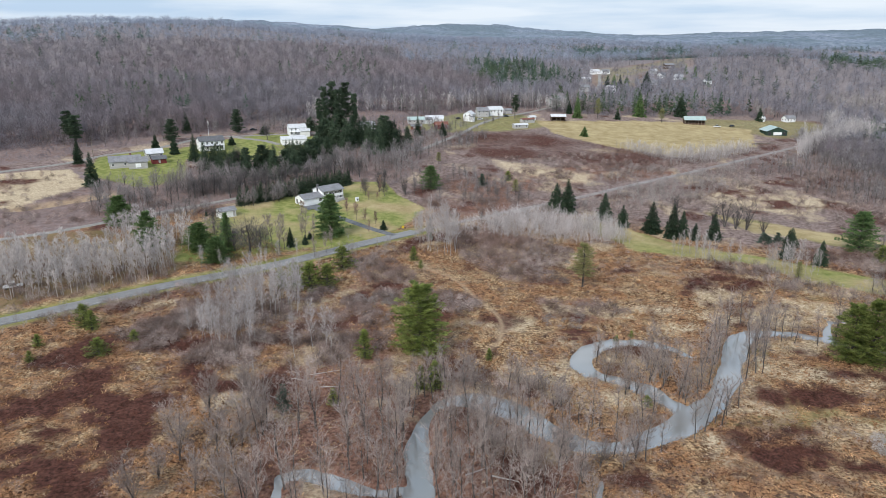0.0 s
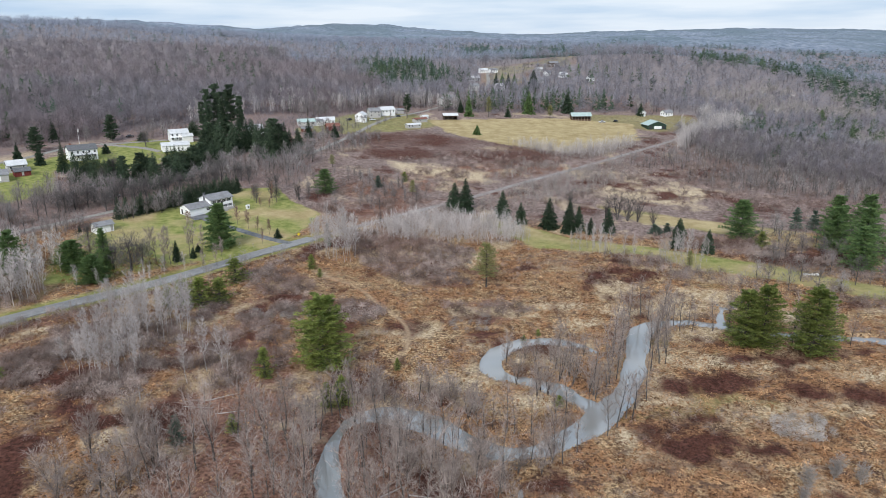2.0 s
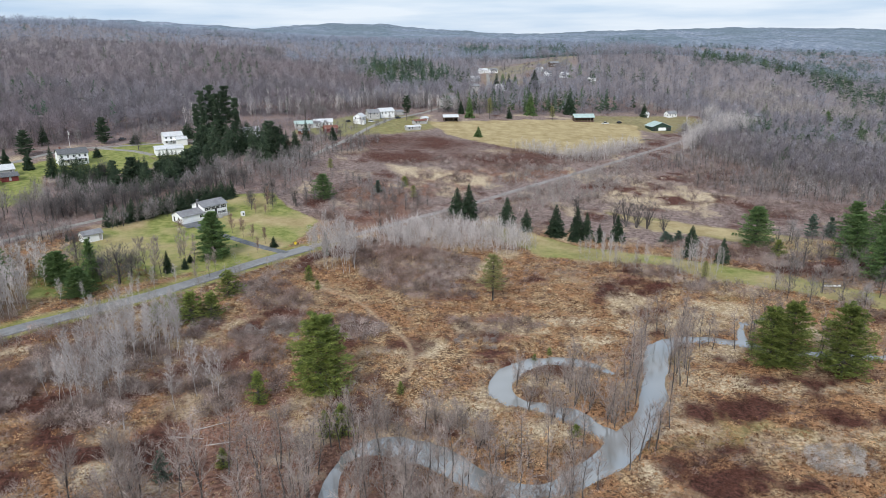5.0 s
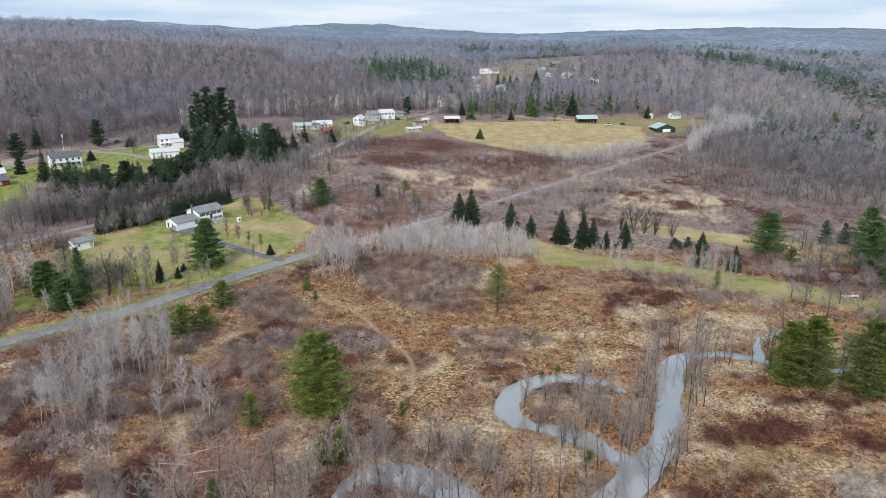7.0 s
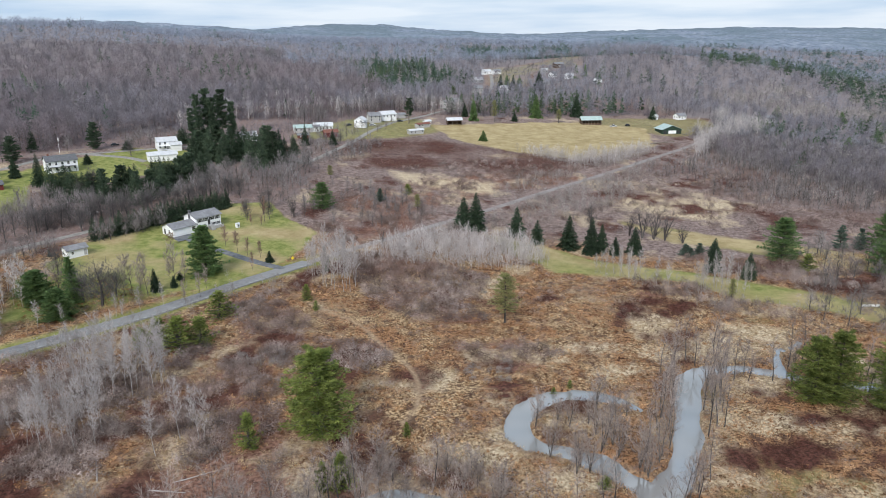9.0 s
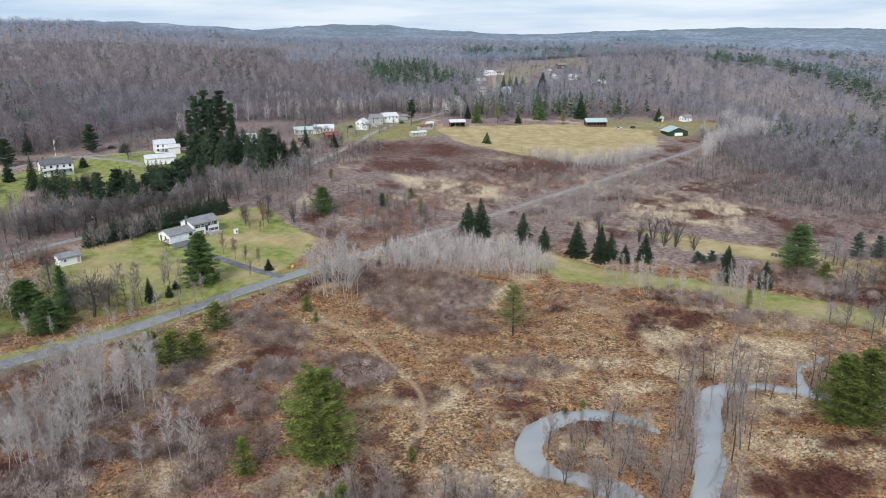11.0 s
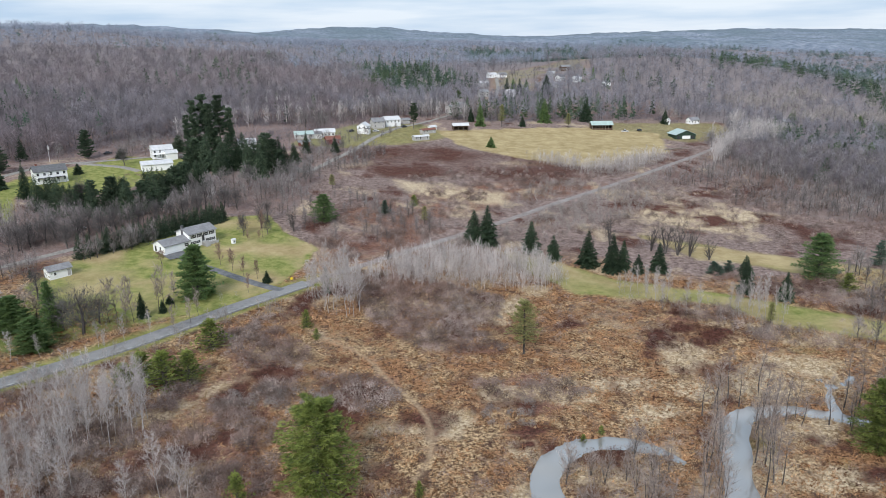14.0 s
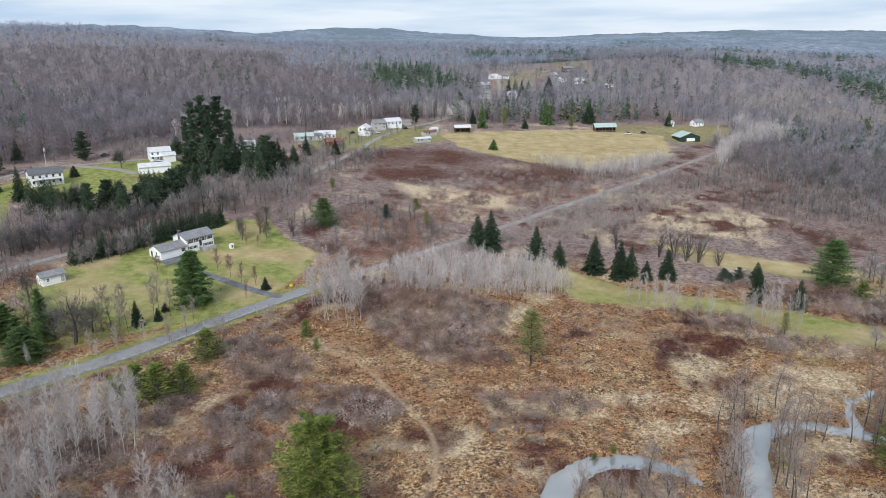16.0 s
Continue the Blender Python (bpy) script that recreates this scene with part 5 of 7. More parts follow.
spots += within([(66, 330), (90, 318), (134, 362), (132, 402), (90, 408), (60, 360)], 300, rng, 0.45, 0.95, 1.6, dry)
spots += within([(95, 470), (128, 446), (190, 486), (205, 470), (150, 425), (118, 420)], 300, rng, 0.45, 0.95, 1.6, dry)
spots += within([(15, 298), (60, 332), (120, 385), (150, 420), (168, 405), (135, 362), (100, 330), (62, 308)], 230, rng, 0.4, 0.8, 1.6, dry) + within([(70, 255), (104, 238), (112, 221), (130, 209), (158, 183), (150, 176), (120, 203), (98, 215), (82, 240)], 90, rng, 0.35, 0.75, 1.8, dry)
spots = [q for q in spots if dry(q[0], q[1]) and (abs(math.degrees(math.atan2(q[0], q[1] - 30)) - 24.0) > 1.7 or q[1] < 470)]
tagged(strew("poplar_scrub", spots, wisp, [M_PSHRUB, M_PSHRUB], 10, tilt=0.06), "pale leafless saplings along the road and meadow", "saplings", kind="stuff")
EAST = [(160, 405), (200, 430), (240, 500), (270, 520), (330, 440), (370, 340), (300, 270), (240, 305), (195, 350)]
tagged(strew("hardwood_scrub", within(EAST, 620, rng, 0.6, 1.1, 2.8, dry) + within(SCRUB, 760, rng, 0.35, 0.9, 0, lambda x, y: dry(x, y) & (poly_mask(x, y, RED_E, 3) < 0.5)) + within([(172, 362), (187, 338), (207, 324), (240, 300), (330, 296), (330, 350), (240, 380), (200, 386)], 420, rng, 0.3, 0.6, 0, dry), [soft_tree(340 + s, 76, 11, 2.8, 0.16, 0.1, 0.24, 8) for s in range(5)], [M_BTWIG, M_BARK], 11), "open leafless scrub woodland on the valley floor", "grove", kind="stuff")
JUNCTION = [(165, 440), (180, 462), (222, 505), (262, 560), (300, 600), (305, 540), (250, 500), (205, 445), (182, 428)]


def off_farm(x, y):
    return dry(x, y) & (np.abs(np.degrees(np.arctan2(np.asarray(x), np.asarray(y) - 30)) - 24.0) > 2.0) & (poly_mask(x, y, FARMYARD, 0.1) < 0.5)


spots = within(JUNCTION, 330, rng, 0.8, 1.4, 1.5, off_farm) + within([(95, 462), (130, 446), (178, 478), (190, 470), (150, 430), (118, 425)], 220, rng, 0.5, 0.9, 1.6, dry) + within([(270, 330), (300, 300), (330, 340), (300, 380)], 60, rng, 0.9, 1.4, 2, dry)
tagged(strew("roadside_poplars", spots, [soft_tree(360 + s, 90, 11, 2.3, 0.1, 0.05, 0.12, 8) for s in range(5)], [M_MTWIG, M_MTWIG], 23), "pale silvery leafless poplars where the road leaves the valley", "grove", kind="stuff")
rim = [soft_tree(300 + s, 110, 15, 3.0, 0.12, 0.1, 0.2, 10) for s in range(4)]
ea = np.radians(rng.uniform(-14, 8, 130))
er = edge_r(np.degrees(ea)) + 60 * rng.random(130) ** 2 - 4
tagged(strew("pale_forest_edge", np.stack([er * np.sin(ea), 30 + er * np.cos(ea), rng.uniform(0.7, 1, 130), rng.uniform(0.8, 1.1, 130)], -1), rim, [M_MTWIG, M_MTWIG], 12), "pale leafless trees along the forest edge", "forest", kind="stuff")

ea = np.radians(rng.uniform(-42, 42, 2600))
er = edge_r(np.degrees(ea)) + rng.uniform(-6, 30, 2600)
ex, ey = er * np.sin(ea), 30 + er * np.cos(ea)
ok = (wooded(ex, ey) > 0.05) & (paved(ex, ey) > 2)
tagged(strew("understory", np.stack([ex, ey, rng.uniform(1.2, 2.4, 2600), rng.uniform(1.0, 2.2, 2600)], -1)[ok].tolist() + within(WOOD_FOOT, 1900, rng, 0.9, 2.2, 0, lambda x, y: dry(x, y) & (poly_mask(x, y, HOMES, 1) + poly_mask(x, y, LAWN_C, 1) < 0.5)) + within([(-60, 480), (-20, 500), (8, 520), (26, 570), (60, 590), (40, 625), (-20, 600), (-70, 540)], 260, rng, 0.7, 1.5, 0, lambda x, y: dry(x, y) & (poly_mask(x, y, HOMES, 1) < 0.5)), [((clump(730 + s, 26, 1.9, 2.4, 0.22)), np.zeros(26, int)) for s in range(4)], [M_FOREST], 24), "grey leafless underbrush along the forest edge", "brush", kind="stuff")

silver_src = [tree_thing("pale_bush", bare_tree(310 + s, 5, 0.45, 14, 1.0, 0.05, 0.06, 0.035, stems=4, fine=7), M_PALE, M_SILVER, "bushy silvery leafless shrub in the marsh grass", "bush") for s in range(2)]
stand(silver_src, [(74.6, 104.1, 0.9, 0.8), (80.8, 106.3, 1.0, 0.9), (84.3, 104.3, 0.8, 0.7), (71.6, 101.1, 0.7, 0.6)], "silvery bushes", rng)

# willows
willow_src = [tree_thing("willow_tree", bare_tree(280 + s, 8, 0.4, 8, 1.2, 0.12, 0.24, 0.045, stems=4, fine=3), M_BARK, M_BARK, "dark many-stemmed leafless willow on the field edge", "tree") for s in range(2)]
stand(willow_src, [(107.8, 291.7, 1.58, 1.38), (112.0, 289.3, 1.42, 1.35), (115.4, 287.5, 1.35, 1.29), (120.3, 282.5, 1.02, 0.89), (104.1, 295.8, 1.18, 1.16), (92.1, 307.4, 1.45, 1.25), (-31, 327, 0.9, 1.0), (-44, 331, 1.0, 1.2), (5, 291, 0.6, 0.7)], "dark willows", rng)
small = [tree_thing("young_tree", bare_tree(290 + s, 5, 0.3, 13, 1.3, 0.22, 0.07, 0.055, fine=9), M_BARK, M_REDT, "small leafless ornamental tree with reddish twigs on the lawn", "tree") for s in range(2)]
stand(small, [(-52.6, 289.8, 1.2, 1.38), (-47.4, 284.4, 1.17, 1.36), (-43.0, 279.3, 0.9, 1.22), (-38.3, 276.6, 0.87, 1.18), (-39.2, 264.4, 0.7, 1.16), (-72.5, 291.3, 1.63, 0.9), (-50.9, 325.6, 1.37, 1.26), (-42.3, 320.2, 1.17, 1.9), (-47, 315, 0.8, 0.8), (-43, 316, 0.8, 0.7)], "young lawn trees", rng)
thin_src = [tree_thing("bare_tree", bare_tree(297 + s, 9, 0.22, 13, 1.4, 0.22, 0.08, 0.05, fine=8), M_BARK, M_TWIG, "thin leafless tree beside the road verge", "tree") for s in range(2)]
stand(thin_src, [(-67.5, 243.1, 1.22, 1.4), (-69.2, 242.5, 1.14, 1.29), (-73.1, 246.9, 1.25, 1.24), (-74.1, 244.1, 1.14, 1.22), (-62.0, 253.9, 1.28, 1.32), (-63.3, 253.2, 0.97, 1.17), (-58.7, 253.7, 0.86, 1.13), (-50.8, 247.6, 0.75, 0.84), (-51.8, 242.1, 0.72, 0.82), (-54.9, 237.0, 0.64, 0.8), (-98.5, 249.9, 1.72, 0.91), (-94.8, 248.0, 1.5, 0.91)], "thin trees on the verge", rng)
dome_src = [tree_thing("round_tree", (bare_tree(295 + s, 11, 0.36, 9, 0.8, 0.15, 0.3, 0.06, fine=1)[0], merge(bare_tree(295 + s, 11, 0.36, 12, 0.8, 0.15, 0.3, 0.04, fine=2)[1], soft_tree(395 + s, 1100, 11, 4.2, 0.085, 0.12, 0.2, 22)[0])), M_BARK, M_BTWIG, "round-crowned leafless tree with dense twigs", "tree") for s in range(2)]
stand(dome_src, [(-124.3, 304.8, 1.12, 0.86), (-117.7, 311.7, 1.13, 0.89), (-109.1, 308.1, 1.07, 0.86), (-107.7, 324.5, 1.11, 0.89), (-100.9, 320.0, 1.03, 0.88), (-90.9, 329.7, 1.01, 0.89), (-85.5, 334.3, 1.01, 0.91), (-75.8, 339.9, 0.97, 0.96), (-71.1, 357.5, 1.19, 1.02), (-57.5, 356.1, 0.9, 0.89), (-42.8, 340.1, 0.9, 0.85), (-97.9, 325.7, 1.06, 0.92), (-122.0, 308.9, 1.03, 0.87), (-108.9, 316.8, 0.99, 0.85), (-80.2, 337.1, 0.97, 0.92), (-72.4, 346.2, 0.93, 0.96), (-63.4, 358.7, 0.9, 0.89), (-49.6, 321.7, 0.64, 0.81), (-40.7, 323.5, 0.54, 0.69), (-117.1, 317.9, 0.94, 0.86), (-78.1, 236.4, 1.71, 1.19), (-76.5, 243.7, 0.88, 0.76), (-84.6, 240.5, 0.96, 0.8), (-90, 246, 0.9, 0.85), (-100, 262, 0.9, 0.9), (-130, 440, 1, 0.9), (-122, 360, 1.1, 1.1), (-58, 395, 1, 1)], "round bare trees", rng)

# evergreens
pine_src = [tree_thing("pine_tree", pine(400 + s, 15) if s else pine(400, 15, 0.36, 20, 0.05, 8, (0.3, 0.55), 0.42, 0.05, 9), M_BARK, M_FULL if s else M_PINE, "tall soft-needled green pine with tiered boughs", "tree") for s in range(4)]
PINES = [(189, 262, 1.2, 1.0), (197, 255, 1.3, 1.1), (146.3, 258.5, 1.25, 1.0), (171, 237, 1.25, 1.1), (180.6, 234, 1.2, 1.1),
         (-19.6, 340, 1.0, 0.76), (-115, 237, 1.0, 0.95), (-137.6, 262, 1.1, 0.8), (-99, 241.5, 0.9, 0.6), (165, 215, 1.2, 1.0), (185, 222, 1.3, 1.05)]
stand(pine_src[:1], [(-11.4, 162.0, 1.6, 1.22), (94.4, 161.6, 1.1, 1.0), (98.6, 160.5, 1.2, 1.1), (108.7, 155.4, 1.38, 1.15)], "green pines", rng)
stand(pine_src[1:], PINES, "green pines", rng)
full_src = [tree_thing("full_conifer", pine(450 + s, 15, 0.37, 20, 0.03, 7, (0.35, 0.65), 0.62, 0.085, 8), M_BARK, M_FULL, "broad dense green conifer with layered boughs", "tree") for s in range(2)]
stand(full_src, [(-53.8, 261.6, 1.36, 1.11), (-86.9, 239.1, 0.61, 0.97), (-87.0, 228.1, 1.11, 0.6), (-97.1, 239.6, 1.11, 0.68), (-137.6, 262, 1.1, 0.8)], "dense conifers on the lawn", rng)
young_src = [tree_thing("young_pine", pine(420 + s, 5, 0.52, 9, 0.03, 4, (0.6, 1.1), 0.6, 0.18, 4), M_BARK, M_PINE, "young bushy green pine in the rough grass", "tree") for s in range(3)]
YOUNG = [(-24.8, 158.6, 1.15, 1.5), (-49.5, 206.7, 2.2, 1.75), (-55, 209, 2.1, 1.5), (-44.5, 209, 1.9, 1.5), (-42.8, 226.5, 2.0, 1.55), (-19.3, 236.8, 0.9, 1.0), (-16.2, 229.4, 0.5, 0.6), (-104.4, 173.7, 1.4, 1.25), (-101, 171.5, 1.1, 1.1), (-91.4, 156.6, 1.5, 0.9), (-86.4, 165.3, 0.75, 0.6),
         (-109.2, 160.4, 0.8, 0.65), (-106.4, 152.4, 0.6, 0.55), (-6.5, 143.2, 1.2, 1.35), (-9.7, 143, 0.95, 1.1), (40, 173.5, 0.4, 0.4), (44, 174.5, 0.35, 0.4), (6, 159, 0.5, 0.6), (147.4, 245.2, 1.4, 1.2), (19.6, 364, 1.1, 1.0), (-4.5, 100, 0.8, 0.5), (-28, 135, 0.7, 0.8), (39.5, 137.5, 0.6, 0.5), (-59, 208, 1.6, 1.1)]
stand(young_src, YOUNG, "young pines", rng)
blue_src = [tree_thing("blue_pine", pine(440 + s, 9, 0.42, 10, 0.05, 5, (0.4, 0.8), 0.6, 0.13), M_BARK, M_BLUE, "bluish green rounded pine", "tree") for s in range(2)]
stand(blue_src, [(6, 351, 0.85, 0.65), (175.5, 268, 1.0, 1.0), (182, 266, 0.9, 0.9), (114.8, 267.9, 0.87, 0.48), (120.3, 268.2, 0.76, 0.46), (115.7, 265.8, 0.69, 0.39), (-7, 148, 0.5, 0.5), (-38, 132, 0.6, 0.7), (-15, 262, 0.5, 0.95)], "bluish pines", rng)
spr_src = [tree_thing("spruce_tree", spruce(460 + s, 12, 0.26, 22, 0.04, 0.25, 0.65), M_BARK, M_SPRUCE, "dark green pointed spruce beside the grass strip", "tree") for s in range(4)]
SPRUCES = [(39.2, 311.5, 1.35, 1.08), (44, 309.6, 1.35, 1.25), (58.4, 297.5, 1.15, 1.02), (64.5, 288.5, 0.95, 0.78), (74.8, 281, 1.25, 1.08), (81.1, 273.6, 1.1, 1.15), (85.7, 275.6, 0.85, 0.9), (89.4, 271.2, 0.75, 0.58), (97, 272, 1.0, 0.85), (122.8, 262.1, 0.9, 0.65), (123.9, 240.5, 0.85, 0.76), (115.5, 248.5, 0.95, 0.9),
           (-34.7, 273.3, 0.47, 0.34), (-66.2, 247.6, 0.57, 0.62), (-61.4, 250.7, 0.4, 0.33), (-61.1, 257.0, 0.42, 0.25), (-177.4, 316.2, 1.2, 1.33), (-206.5, 357, 0.9, 1.1)]
stand(spr_src, [(x, y, 1.18 * b, t) for x, y, b, t in SPRUCES], "dark spruces", rng)
dark_src = [tree_thing("dark_conifer", spruce(480 + s, 15, (0.27, 0.31, 0.36)[s], 21, 0.03, 0.15, 0.55), M_BARK, M_DPINE if s else M_SPRUCE, "tall bushy dark conifer in the belt between the houses", "tree") for s in range(3)]
dark_src.append(tree_thing("dark_conifer", pine(484, 15, 0.4, 11, 0.1, 5, (0.6, 1.1), 0.5, 0.2, 4), M_BARK, M_DPINE, "dark round-topped pine in the belt between the houses", "tree"))
stand(dark_src, DARKS, "dark conifers between the houses", rng)
tallpine_src = [tree_thing("tall_pine", pine(500 + s, 30, 0.14, 16, 0.35, 5, (0.3, 0.5), 0.3, 0.06, 8, 1.5, 1.5), M_BARK, M_DPINE, "very tall pine with an open irregular crown", "tree") for s in range(3)]
stand(tallpine_src, [(-96.8, 460.1, 0.85, 1.06), (-92.6, 467.0, 1.13, 1.15), (-85.0, 472.7, 1.2, 1.12), (-77.4, 461.6, 0.78, 0.93), (-84.8, 448.1, 0.89, 1.07), (-97.3, 447.2, 0.7, 0.86), (-228, 395, 1.2, 0.6), (-235, 400, 1.1, 0.65), (34, 568, 1.0, 0.6)], "very tall pines", rng)
HEDGE_A, HEDGE_B = np.array([-101.0, 297.5]), np.array([-60.0, 341.5])
cedar_src = [tree_thing("hedge_cedar", spruce(520 + s, 8, 0.2, 13, 0.01, 0.1, 0.6), M_BARK, M_DPINE, "narrow dark evergreen in the clipped hedge row", "hedge") for s in range(3)]
stand(cedar_src, [(*(HEDGE_A + (HEDGE_B - HEDGE_A) * s + rng.normal(0, 0.25, 2)), rng.uniform(1.2, 1.7), rng.uniform(0.75, 1.12)) for s in np.linspace(0, 1, 44) if s > 0.3 or rng.random() < 0.6], "evergreen hedge row", rng)
arb_src = [tree_thing("arborvitae", spruce(530, 9, 0.3, 20, 0.0, -0.1), M_BARK, M_SPRUCE, "dense dark egg-shaped arborvitae on the lawn", "tree")]
stand(arb_src, [(-180, 391, 1.1, 1.1), (-168.5, 389, 1.1, 1.08), (-146, 420, 1.0, 0.58), (-137, 457, 1.2, 0.6), (-118, 398, 0.6, 0.4), (-110, 280, 0.3, 0.3)], "clipped arborvitae", rng)
larch_src = [tree_thing("larch_tree", pine(540, 14, 0.34, 13, 0.3, 5, (0.3, 0.5), 0.5, 0.06, 5), M_BARK, M_LARCH, "thin yellow-green conifer in the rough grass", "tree")]
stand(larch_src, [(36.8, 213.5, 1.35, 1.04), (22, 336, 0.6, 0.55), (-18.4, 393.8, 0.6, 0.5), (101, 577, 0.9, 1.2), (152, 575, 0.9, 0.8), (108, 222, 0.45, 0.5)], "thin yellowish conifers", rng)
farm_src = [tree_thing("farm_conifer", spruce(550 + s, 16, (0.27, 0.34)[s], 18, 0.04, 0.1), M_BARK, M_FULL if s else M_SPRUCE, "full green conifer near the farm buildings", "tree") for s in range(2)]
stand(farm_src, [(135.8, 732.0, 1.0, 1.05), (142.6, 734.4, 0.85, 1.0), (148.1, 730.4, 0.9, 1.02), (153.6, 726.4, 0.9, 1.0), (174.5, 730.0, 1.6, 1.2), (164.0, 722.1, 0.85, 0.38), (183.8, 685.4, 0.81, 0.81), (85.1, 580.6, 0.77, 1.14), (117.9, 581.1, 0.67, 0.49), (139.4, 598.2, 1.0, 1.19), (174.8, 605.0, 1.34, 1.16), (79.6, 501.8, 0.62, 0.45), (237.4, 595.4, 0.84, 0.72), (239.6, 788.8, 0.55, 0.85), (81.0, 599.1, 0.68, 0.7), (87.4, 722.3, 0.83, 0.57), (300.2, 554.1, 0.8, 0.55), (355.0, 609.3, 0.9, 0.65), (316.8, 487.6, 1.0, 0.55), (332.5, 483.4, 0.9, 0.6), (306.1, 510.5, 0.7, 0.5), (402.4, 591.1, 0.9, 0.6), (304.4, 571.8, 1.17, 0.39), (409.7, 578.8, 1.05, 0.47), (-20, 480, 0.7, 0.6)], "conifers near the farm", rng)
ax, ay = rng.uniform(90, 330, 900), rng.uniform(620, 1020, 900)
ok = (poly_mask(ax, ay, VILLAGE, 2) > 0.5) & (fbm(ax, ay, 40, 57) > -0.1)
tagged(strew("village_trees", np.stack([ax, ay, rng.uniform(0.5, 0.9, 900), rng.uniform(0.4, 0.7, 900)], -1)[ok], [far_tree(380 + s, 44, 15, 3.6, 0.35) for s in range(4)], [M_FOREST, M_FTRUNK], 25), "bare trees among the village houses", "grove", kind="stuff")

# brush
shrubs = [((clump(600 + s, 150, 1.6, 2.2, 0.055)), np.zeros(150, int)) for s in range(6)]
low = [((shrub(620 + s, 60, 1.0, 0.8, 0.06, 0.6)), np.zeros(60, int)) for s in range(4)]
def patchy(x, y):
    return dry(x, y) & (fbm(x, y, 8, 95) > -0.08) & (line_dist(x, y, TRACK) > 1.6) & (((x + 25) / 8) ** 2 + ((y - 209.5) / 4) ** 2 > 1)


SOUTH_EDGE = [(81, 247), (102, 240), (110, 223), (129, 211), (158, 183), (150, 176), (120, 203), (100, 213), (90, 232)]
ROADSIDE = [(15, 298), (60, 332), (120, 385), (150, 420), (168, 405), (135, 362), (100, 330), (62, 308)]
THICKETS += [([(-100, 178), (-72, 200), (-42, 197), (-38, 165), (-60, 152), (-88, 160)], 520), (SOUTH_EDGE, 170), (ROADSIDE, 330), ([(60, 365), (130, 420), (95, 455), (60, 440), (20, 420), (30, 380)], 260), (DARK_E, 130), (WEST_ROUGH, 420), (HAYFIELD[3:] + [(-215, 250), (-170, 250)], 60)]
spots = []
for poly, count in THICKETS:
    spots += within(poly, count, rng, 0.55, 1.5, 1.35, dry if count == 620 else patchy)
tagged(strew("brush", spots, shrubs, [M_SHRUB], 13), "grey-brown leafless brush thickets in the marsh", "brush", kind="stuff")
ax, ay = rng.uniform(-125, 170, 12000), rng.uniform(98, 420, 12000)
ok = (poly_mask(ax, ay, LAWN, 1) + poly_mask(ax, ay, STRIP, 1) + poly_mask(ax, ay, STRIP_B, 1) + poly_mask(ax, ay, VERGE, 1) + creek_depth(ax, ay) < 0.1) & (paved(ax, ay) > 2) & (np.minimum(line_dist(ax, ay, TRACK), line_dist(ax, ay, TRACK2)) > 2)
ok &= fbm(ax, ay, 18, 61) + np.where((ax < -12) & (ay > 148), 0.3, 0) - np.where((ax < -55) & (ay < 165), 0.25, 0) - np.where((ax > 45) & (ay < 165), 0.2, 0) > 0.12
ax, ay = ax[ok], ay[ok]
tagged(strew("scattered_brush", np.stack([ax, ay, rng.uniform(0.5, 1.1, len(ax)), rng.uniform(0.4, 1.0, len(ax))], -1), [((clump(690 + s, 70, 1.4, 1.7, 0.075)), np.zeros(70, int)) for s in range(6)], [M_SHRUB], 14), "scattered leafless shrubs among the marsh grass", "brush", kind="stuff")
fringe = []
for bank, reach in ((CREEK, 3.2), (OXBOW, 2.9), (SIDE, 2.6)):
    for (qx0, qy0), (qx1, qy1) in zip(bank, bank[1:]):
        for _ in range(8):
            s, side = rng.random(), rng.choice((-1, 1)) * (reach + abs(rng.normal(0, 1.6)))
            ln = math.hypot(qx1 - qx0, qy1 - qy0)
            fringe.append((qx0 + (qx1 - qx0) * s + side * (qy1 - qy0) / ln, qy0 + (qy1 - qy0) * s - side * (qx1 - qx0) / ln, rng.uniform(0.25, 0.7), rng.uniform(0.3, 0.8)))
fringe = [q for q in fringe if creek_depth(np.array([q[0]]), np.array([q[1]]))[0] < 0.6]
tagged(strew("bank_brush", fringe, [((clump(760 + s, 60, 1.4, 1.7, 0.07)), np.zeros(60, int)) for s in range(5)], [M_SHRUB], 26), "leafless brush and dead stems along the water's edge", "brush", kind="stuff")
spots = within([(92, 121), (91, 128), (82, 128), (79, 124), (81, 119), (87, 118)], 70, rng, 0.45, 0.85)
tagged(strew("pale_brush", spots, shrubs, [M_SILVER], 15), "pale silvery leafless brush", "brush", kind="stuff")
spots = within([(24, 250), (38, 246), (36, 232), (24, 236)], 20, rng, 0.4, 0.7) + within([(20, 190), (34, 190), (32, 178), (22, 180)], 25, rng, 0.5, 0.8) + within([(-34, 203), (-21, 203), (-19, 195), (-34, 195)], 30, rng, 0.6, 1.0) + within([(-24, 200), (-12, 200), (-12, 190), (-24, 190)], 20, rng, 0.6, 1.0)
tagged(strew("grey_brush", spots, shrubs, [M_PSHRUB], 36), "grey leafless brush in rounded clumps", "brush", kind="stuff")


def field_points(count, box, seed):
    g = np.random.default_rng(seed)
    x, y = g.uniform(box[0], box[1], count), g.uniform(box[2], box[3], count)
    ok = (poly_mask(x, y, LAWN, 1) + poly_mask(x, y, STRIP, 1) + poly_mask(x, y, VERGE, 1) + creek_depth(x, y) < 0.1) & (paved(x, y) > 2.5) & (np.minimum(line_dist(x, y, TRACK), line_dist(x, y, TRACK2)) > 1.5)
    return x[ok], y[ok], g


